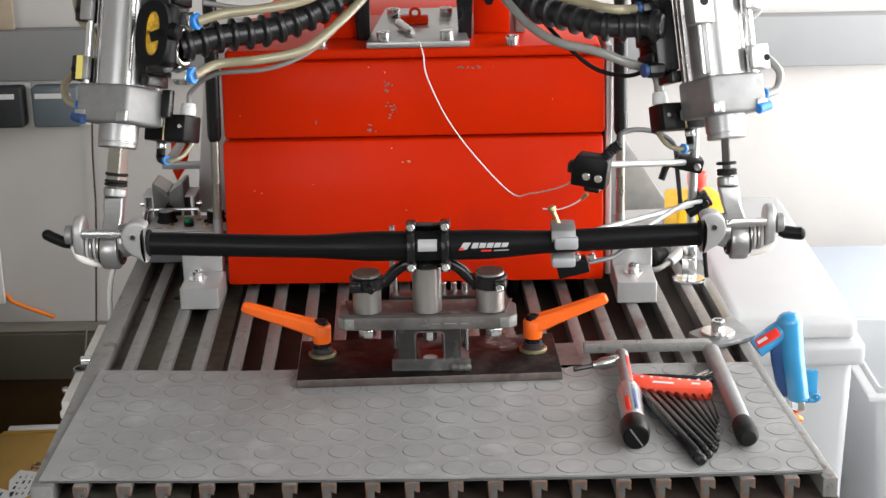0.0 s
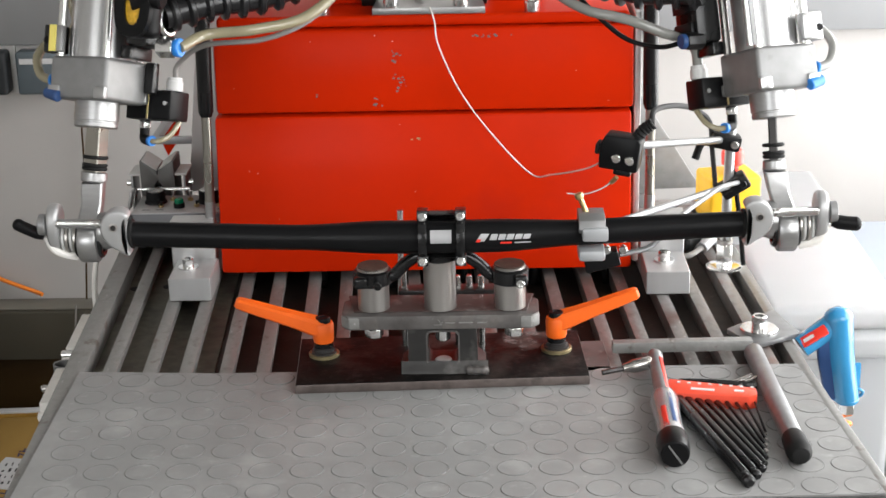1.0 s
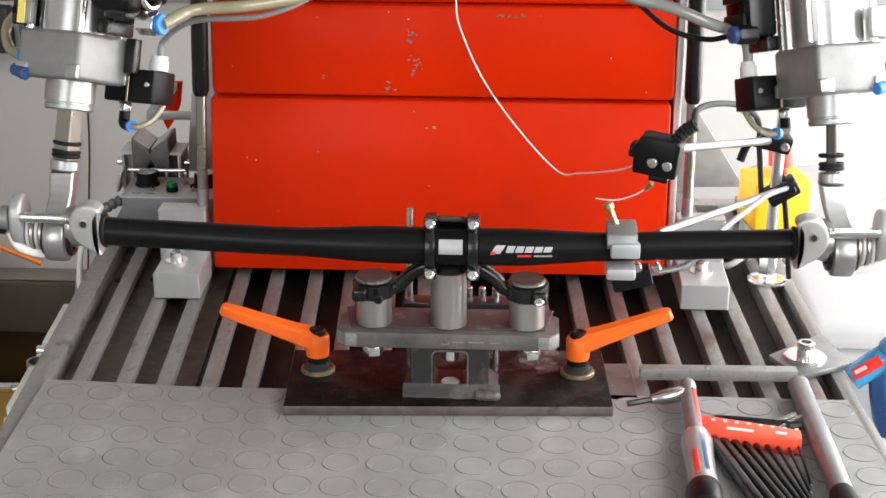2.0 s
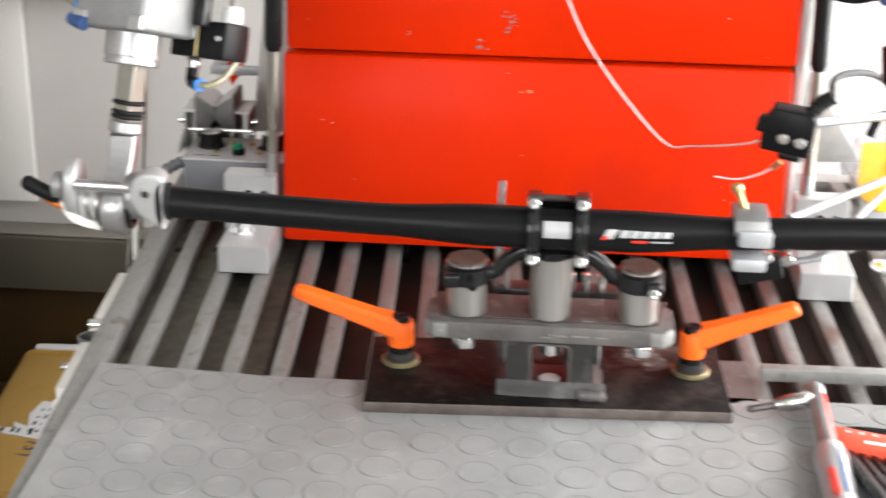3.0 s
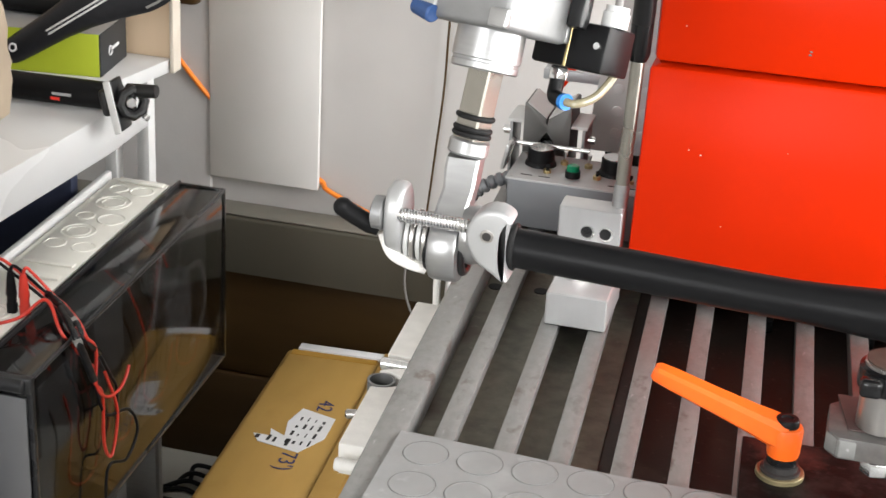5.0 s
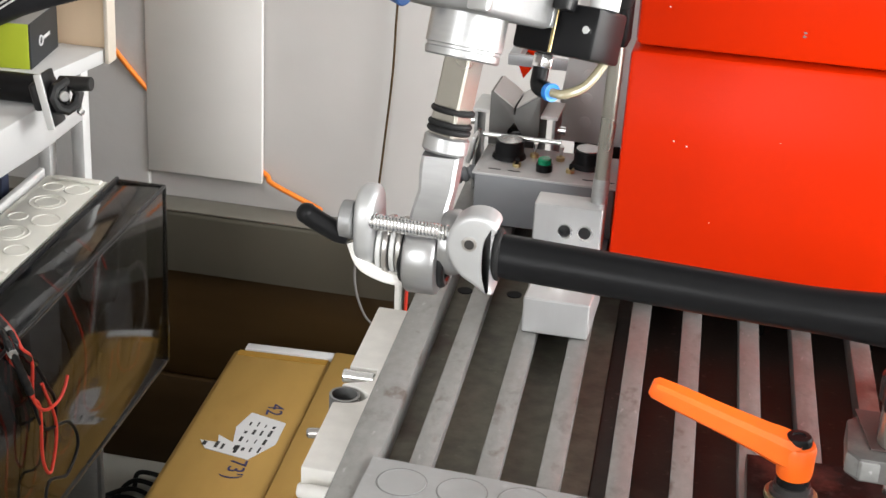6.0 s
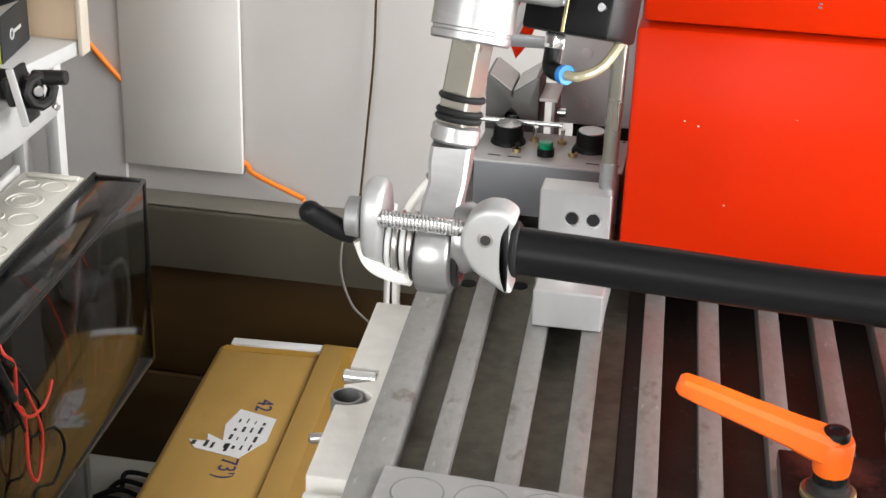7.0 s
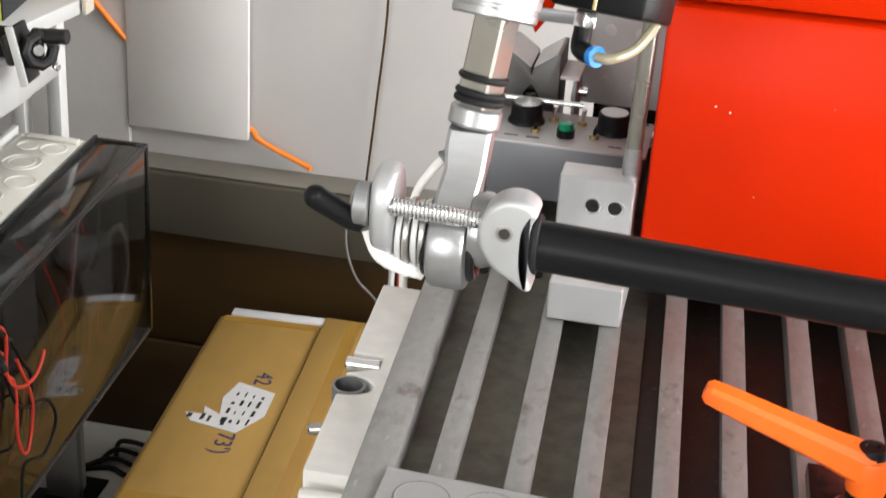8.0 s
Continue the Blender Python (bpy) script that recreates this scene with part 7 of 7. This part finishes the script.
for y in (0.56, 0.72):
    part("post", box((-1.06, y - 0.02, -0.9498), (-1.00, y + 0.02, -0.5355), 0.003), BLACK_SATIN, enc, "dark standing profile")


# test leads
def plug(x, y, material, label):
    p = thing("test_plug", (x, y, -0.28), label, "test plug", "test plugs")
    part("body", lathe([(0, 0.0060), (0.010, 0.0066), (0.012, 0.0056), (0.020, 0.0056), (0.022, 0.0066), (0.040, 0.0050), (0.050, 0.0034)], (x, y, -0.2812), (x, y, 1), 16), material, p)
    return Vector((x, y, -0.231))


tops = [plug(-1.043, 0.640, BLACK, "black test plug in the enclosure top"), plug(-1.026, 0.640, RED_CABLE, "red test plug in the enclosure top"), plug(-0.998, 0.637, BLACK, "black test plug in the enclosure top"), plug(-0.982, 0.637, RED_CABLE, "red test plug in the enclosure top")]
GATHER = [(-0.958, 0.650, -0.262), (-0.935, 0.632, -0.262), (-0.905, 0.606, -0.266), (-0.889, 0.592, -0.276)]
TAILS = {
    0: [(-0.887, 0.612, -0.335), (-0.887, 0.640, -0.395), (-0.887, 0.700, -0.420), (-0.887, 0.722, -0.459), (-0.887, 0.690, -0.483), (-0.887, 0.640, -0.470), (-0.887, 0.630, -0.560)],
    1: [(-0.886, 0.612, -0.338), (-0.886, 0.632, -0.366), (-0.886, 0.632, -0.430), (-0.886, 0.650, -0.455), (-0.886, 0.668, -0.406), (-0.886, 0.640, -0.340)],
    2: [(-0.888, 0.630, -0.312), (-0.888, 0.655, -0.350), (-0.888, 0.672, -0.378), (-0.888, 0.668, -0.420)],
    3: [(-0.885, 0.618, -0.300), (-0.885, 0.616, -0.345), (-0.885, 0.640, -0.372), (-0.885, 0.671, -0.379), (-0.885, 0.690, -0.372), (-0.885, 0.700, -0.360)],
}
for k, p in enumerate(tops):
    m_, l_ = (BLACK, "black test lead hanging over the cover") if k % 2 == 0 else (RED_CABLE, "red test lead hanging over the cover")
    side = Vector((0.003 * (k - 1.5), 0.003 * (k - 1.5), 0.001 * (k % 2)))
    over = [Vector(q) + side for q in GATHER]
    rise = p.lerp(over[0], 0.30) + Vector((0, 0, 0.018 if k < 2 else 0.010))
    line_of("test_lead", l_, "test lead", "test leads", [p, p + Vector((0.004, 0, 0.008)), rise] + over + TAILS[k], 0.0019, m_)
for one in ([(-0.962, 0.653, -0.259), (-0.935, 0.633, -0.260), (-0.905, 0.608, -0.264), (-0.889, 0.598, -0.276), (-0.888, 0.630, -0.311)], [(-0.930, 0.624, -0.260), (-0.906, 0.600, -0.265), (-0.890, 0.586, -0.276), (-0.886, 0.600, -0.312), (-0.886, 0.612, -0.336)]):
    sl = thing("lead_sleeve", (-0.89, 0.62, -0.32), "black taped sleeve round the test leads", "cable sleeve", "cable sleeves")
    part("sleeve", hose(one, 0.0046, 12, 8, lambda d: 1 + 0.06 * math.sin(d * 420)), BLACK_SATIN, sl)
    c = Vector(one[2])
    part("band", rod(c + Vector((-0.003, 0.003, 0.0002)), c + Vector((0.003, -0.003, -0.0010)), 0.0050), GREY_CABLE, sl, "pale printed band")
line_of("test_lead", "red lead lying across the enclosure", "test lead", "test leads", [(-1.20, 0.52, -0.262), (-1.08, 0.545, -0.272), (-1.02, 0.575, -0.277), (-0.975, 0.605, -0.272), (-0.945, 0.62, -0.25), (-0.915, 0.60, -0.28), (-0.89, 0.625, -0.33)], 0.0020, RED_CABLE)

# ---- desk with bicycle parts ----
desk = thing("white_desk", (-1.5, 0.6, -0.95), "white laminate desk with a painted steel frame", "desk")
part("desktop", prism([(-1.075, -0.6), (-1.030, 0.30), (-1.015, 0.562), (-0.997, 0.90), (-1.000, 1.015), (-2.25, 1.015), (-2.25, -0.6)], -0.176, -0.120, "z", 0.003), WHITE_TOP, desk)
for x, y in ((-1.121, 1.262), (-1.175, 1.262), (-2.1, 0.985), (-2.1, -0.5)):
    part("leg", box((x - 0.010, y - 0.012, -0.9498), (x + 0.010, y + 0.012, -0.1765), 0.002), WHITE_PLASTIC, desk, "white steel leg")
part("rear_rail", box((-2.2, 1.016, -0.176), (-1.100, 1.280, -0.1245), 0.002), WHITE_TOP, desk, "white rear rail")
# two dark navy sheets fill the gap below the desktop
part("modesty_panel", box((-1.30, -0.5, -0.90), (-1.28, 0.95, -0.1765), 0.002), NAVY, desk, "dark navy sheet filling the gap under the desk")
part("modesty_panel", box((-1.28, 1.00, -0.90), (-1.11, 1.02, -0.1765), 0.002), NAVY, desk, "dark navy sheet filling the gap under the desk")
crate = thing("shelf_crate", (-1.3, 1.05, -0.12), "white and plywood shelf crate on the desk", "shelf crate")
part("bottom", prism([(-1.020, 0.950), (-0.996, 1.085), (-1.75, 1.085), (-1.75, 0.950)], -0.1198, -0.1010, "z", 0.002), WHITE_TOP, crate, "white bottom board")
part("back", box((-1.75, 1.0855, -0.1198), (-0.9965, 1.098, 0.42), 0.001), PLY, crate, "plywood back board")
part("edge", box((-0.9960, 1.075, -0.1198), (-0.9895, 1.100, 0.42), 0.002), PLY_EDGE, crate, "white edge strip")
gbox = thing("product_box", (-1.12, 1.02, -0.101), "lime green and black cardboard box on the shelf", "box")
GB = Matrix.Translation((-1.042, 0.966, 0)) @ Matrix.Rotation(radians(7), 4, "Z") @ Matrix.Translation((1.0560, -1.0185, 0))
part("green_front", box((-1.262, 1.018, -0.1008), (-1.0585, 1.0275, -0.044), 0.0006, 1, GB), LIME, gbox, "lime green front")
part("carton", box((-1.262, 1.028, -0.1008), (-1.059, 1.120, -0.044), 0.001, 1, GB), BOX_BLACK, gbox, "black printed carton")
end_face = part("black_end", box((-1.0585, 1.0185, -0.1008), (-1.0560, 1.120, -0.0442), 0.0005, 1, GB), BOX_BLACK, gbox, "black end face")
part("mark", torus(tuple(GB @ Vector((-1.0556, 1.055, -0.074))), (1, 0.12, 0), 0.0060, 0.0012, 20, 6), PAPER, end_face, "white round mark")
part("mark", box((-1.0562, 1.064, -0.0750), (-1.0552, 1.088, -0.0710), 0, 1, GB), PAPER, end_face, "white printed mark", flat=True)
part("pale_top", box((-1.262, 1.018, -0.0438), (-1.057, 1.120, -0.0430), 0.0002, 1, GB), GREY_SHEET, gbox, "grey box top")

post = thing("seatpost", (-1.1, 0.97, -0.12), "black bicycle seatpost with a clamp head", "seatpost")
a, b = Vector((-1.255, 0.896, -0.1020)), Vector((-0.985, 0.905, -0.1020))
part("tube", lathe([(0, 0.0170), (0.001, 0.0174), (0.268, 0.0174)], a, b, 30), BLACK_BAR, post)
part("print", box((-1.070, 0.8845, -0.1030), (-1.044, 0.8860, -0.0995), 0.0), SILVER, post, "pale printed bar", flat=True)
part("print", box((-1.072, 0.8850, -0.1100), (-1.060, 0.8865, -0.1060), 0.0), RED_PLASTIC, post, "red printed bar", flat=True)
part("clamp_plate", box((-0.974, 0.8535, -0.130), (-0.967, 0.885, -0.066), 0.002, 2, Matrix.Translation((-0.970, 0.87, -0.1)) @ Matrix.Rotation(radians(-13), 4, "Y") @ Matrix.Translation((0.970, -0.87, 0.1))), BLACK_SATIN, post, "black clamp plate")
part("plate_edge", box((-0.9750, 0.8495, -0.131), (-0.9660, 0.8530, -0.064), 0.001, 2, Matrix.Translation((-0.970, 0.87, -0.1)) @ Matrix.Rotation(radians(-13), 4, "Y") @ Matrix.Translation((0.970, -0.87, 0.1))), PALE_SHEET, post, "pale bare edge of the clamp plate")
part("clamp_plate", box((-0.990, 0.856, -0.112), (-0.9775, 0.888, -0.078), 0.005, 3, Matrix.Translation((-0.980, 0.87, -0.1)) @ Matrix.Rotation(radians(-13), 4, "Y") @ Matrix.Translation((0.980, -0.87, 0.1))), BLACK_SATIN, post, "black clamp body")
part("clamp_edge", box((-0.9725, 0.8505, -0.131), (-0.9690, 0.8530, -0.065), 0.0006, 1, Matrix.Translation((-0.970, 0.87, -0.1)) @ Matrix.Rotation(radians(-13), 4, "Y") @ Matrix.Translation((0.970, -0.87, 0.1))), SILVER, post, "pale clamp edge")
part("clamp_head", torus((-0.954, 0.872, -0.0945), (0.75, -0.55, 0.12), 0.0165, 0.0068, 8, 10), BLACK_SATIN, post, "black clamp head")
part("clamp_web", box((-0.962, 0.868, -0.112), (-0.950, 0.876, -0.077), 0.002), BLACK_SATIN, post)
part("clamp_bolt", rod((-0.956, 0.868, -0.093), (-0.950, 0.862, -0.092), 0.0060, chamfer=0.001), CHROME, post, "bright bolt")
part("clamp_bolt", rod((-0.940, 0.876, -0.112), (-0.934, 0.872, -0.112), 0.0040, chamfer=0.001), CHROME, post, "bright bolt")
part("tail", rod((-0.965, 0.880, -0.082), (-0.925, 0.880, -0.079), 0.0085, chamfer=0.001), BLACK_SATIN, post)

saddle = thing("bicycle_saddle", (-1.12, 1.06, -0.04), "black bicycle saddle with white lines on the boxes", "saddle")
rows = []
bm = bmesh.new()
nose, tail = Vector((-1.171, 0.948, -0.084)), Vector((-0.953, 0.985, 0.062))
along = (tail - nose).normalized()
across = along.cross(Vector((0.30, -0.80, 0.52))).normalized()
upv = across.cross(along).normalized()
if upv.y > 0:
    upv, across = -upv, -across
STATIONS = ((0.0, 0.004, 0.004), (0.015, 0.011, 0.011), (0.05, 0.0165, 0.0165), (0.15, 0.0185, 0.019), (0.35, 0.0215, 0.020), (0.50, 0.0270, 0.020), (0.65, 0.0365, 0.019), (0.80, 0.0480, 0.017), (0.90, 0.0500, 0.014), (0.96, 0.0430, 0.010), (1.0, 0.0280, 0.004))
for n_ in range(41):
    t = (n_ / 40) ** 1.2
    w, h = (float(np.interp(t, [q[0] for q in STATIONS], [q[k] for q in STATIONS])) for k in (1, 2))
    c = nose.lerp(tail, t)
    ring = []
    for k in range(32):
        an = 2 * math.pi * k / 32
        ring.append(bm.verts.new(c + across * w * math.cos(an) + upv * (h * math.sin(an) if math.sin(an) > 0 else h * 0.8 * math.sin(an))))
    rows.append(ring)
for one, two in zip(rows, rows[1:]):
    for k in range(32):
        bm.faces.new((one[k], one[(k + 1) % 32], two[(k + 1) % 32], two[k]))
bm.faces.new(rows[0][::-1])
bm.faces.new(rows[-1])
bmesh.ops.recalc_face_normals(bm, faces=bm.faces)
part("shell", bm, SADDLE, saddle)


def on_saddle(t, s, lift=0.0008):
    """A place on the saddle's upper side."""
    w, h = (float(np.interp(t, [q[0] for q in STATIONS], [q[k] for q in STATIONS])) for k in (1, 2))
    return nose.lerp(tail, t) + across * w * s + upv * (h * math.sqrt(max(0.0, 1 - s * s)) + lift)


for route in (((0.30, 0.30), (0.42, 0.27), (0.54, 0.22), (0.66, 0.17), (0.76, 0.12), (0.82, 0.06), (0.90, -0.20)), ((0.30, 0.52), (0.42, 0.46), (0.54, 0.38), (0.66, 0.30), (0.76, 0.24), (0.86, 0.30), (0.95, 0.52))):
    part("line", hose([on_saddle(t, q) for t, q in route], 0.0013, 6, 5), PAPER, saddle, "white trim line")
for route in (((0.74, -0.86), (0.82, -0.84), (0.90, -0.76)), ((0.80, 0.90), (0.88, 0.88), (0.94, 0.80))):
    part("line", hose([on_saddle(t, q) for t, q in route], 0.0018, 6, 5), GREY_CABLE, saddle, "grey trim strip")
part("mark", hose([on_saddle(0.70, 0.20), on_saddle(0.77, 0.17)], 0.0026, 6, 3), RED_PLASTIC, saddle, "red mark")
part("mark", torus(on_saddle(0.92, 0.12), upv, 0.0062, 0.0014, 18, 6), PAPER, saddle, "white round mark")
part("mark", torus(on_saddle(0.10, 0.10), upv, 0.0048, 0.0013, 18, 6), PAPER, saddle, "white round mark")
part("rail", hose([nose.lerp(tail, 0.2) - upv * 0.012, nose.lerp(tail, 0.4) - upv * 0.03 + across * -0.02, nose.lerp(tail, 0.7) - upv * 0.03 + across * -0.022, nose.lerp(tail, 0.9) - upv * 0.012 + across * -0.03], 0.0035, 8, 6), CHROME, saddle, "steel saddle rail")
dark = thing("black_handlebar_part", (-1.22, 1.15, -0.043), "black bicycle part lying behind the saddle", "bicycle part")
part("body", hose([(-1.30, 1.03, -0.030), (-1.24, 1.025, -0.030), (-1.18, 1.02, -0.031), (-1.11, 1.02, -0.030)], 0.012, 14, 8), BLACK_BAR, dark)
bag = thing("paper_bag", (-1.16, 0.83, -0.12), "crumpled brown paper bag on the desk", "paper bag")
part("bottom_fold", box((-1.275, 0.606, -0.1199), (-1.094, 0.784, -0.1150), 0.002), BAG, bag, "folded paper bottom")
bm = box((-1.28, 0.60, -0.1148), (-1.085, 0.79, 0.16), 0.02, 3)
bmesh.ops.subdivide_edges(bm, edges=bm.edges, cuts=10, use_grid_fill=True)
for v in bm.verts:
    n_, f_ = noise.noise_vector(v.co * 14), noise.noise_vector(v.co * 38)
    k_ = min(1.0, (v.co.z + 0.1198) / 0.03)
    bulge = 0.022 * math.sin(math.pi * min(1.0, max(0.0, (v.co.z + 0.1198) / 0.20)))
    v.co += (Vector((n_.x, n_.y, 0)) * 0.018 + Vector((f_.x, f_.y, 0)) * 0.011) * k_ + Vector((bulge if v.co.x > -1.2 else -bulge, 0, 0))
part("bag", bm, BAG, bag)

# floor clutter
for k in range(4):
    line_of("floor_cable", "black cable lying on the floor", "cable", "floor cables", [(-1.16 + 0.02 * k, 1.30 + 0.02 * k, -0.945), (-1.10, 1.33 + 0.02 * k, -0.944 + 0.004 * k), (-1.04, 1.31 + 0.03 * k, -0.944), (-0.96, 1.35 + 0.012 * k, -0.944)], 0.0042, BLACK)
stand_ = thing("floor_profile", (-1.12, 1.26, -0.95), "aluminium profile foot standing on the floor", "profile foot")
part("profile", box((-1.160, 1.235, -0.9498), (-1.105, 1.2495, -0.72), 0.003), ALU, stand_)
part("base", box((-1.18, 1.19, -0.9499), (-1.085, 1.30, -0.9440), 0.003), BLACK, stand_, "black foot plate")

scrap = thing("cardboard_piece", (-0.87, 1.465, 0.14), "piece of brown cardboard standing on the trunking", "cardboard")
part("sheet", box((-0.95, 1.466, 0.1405), (-0.838, 1.474, 0.24), 0.002), BAG, scrap)
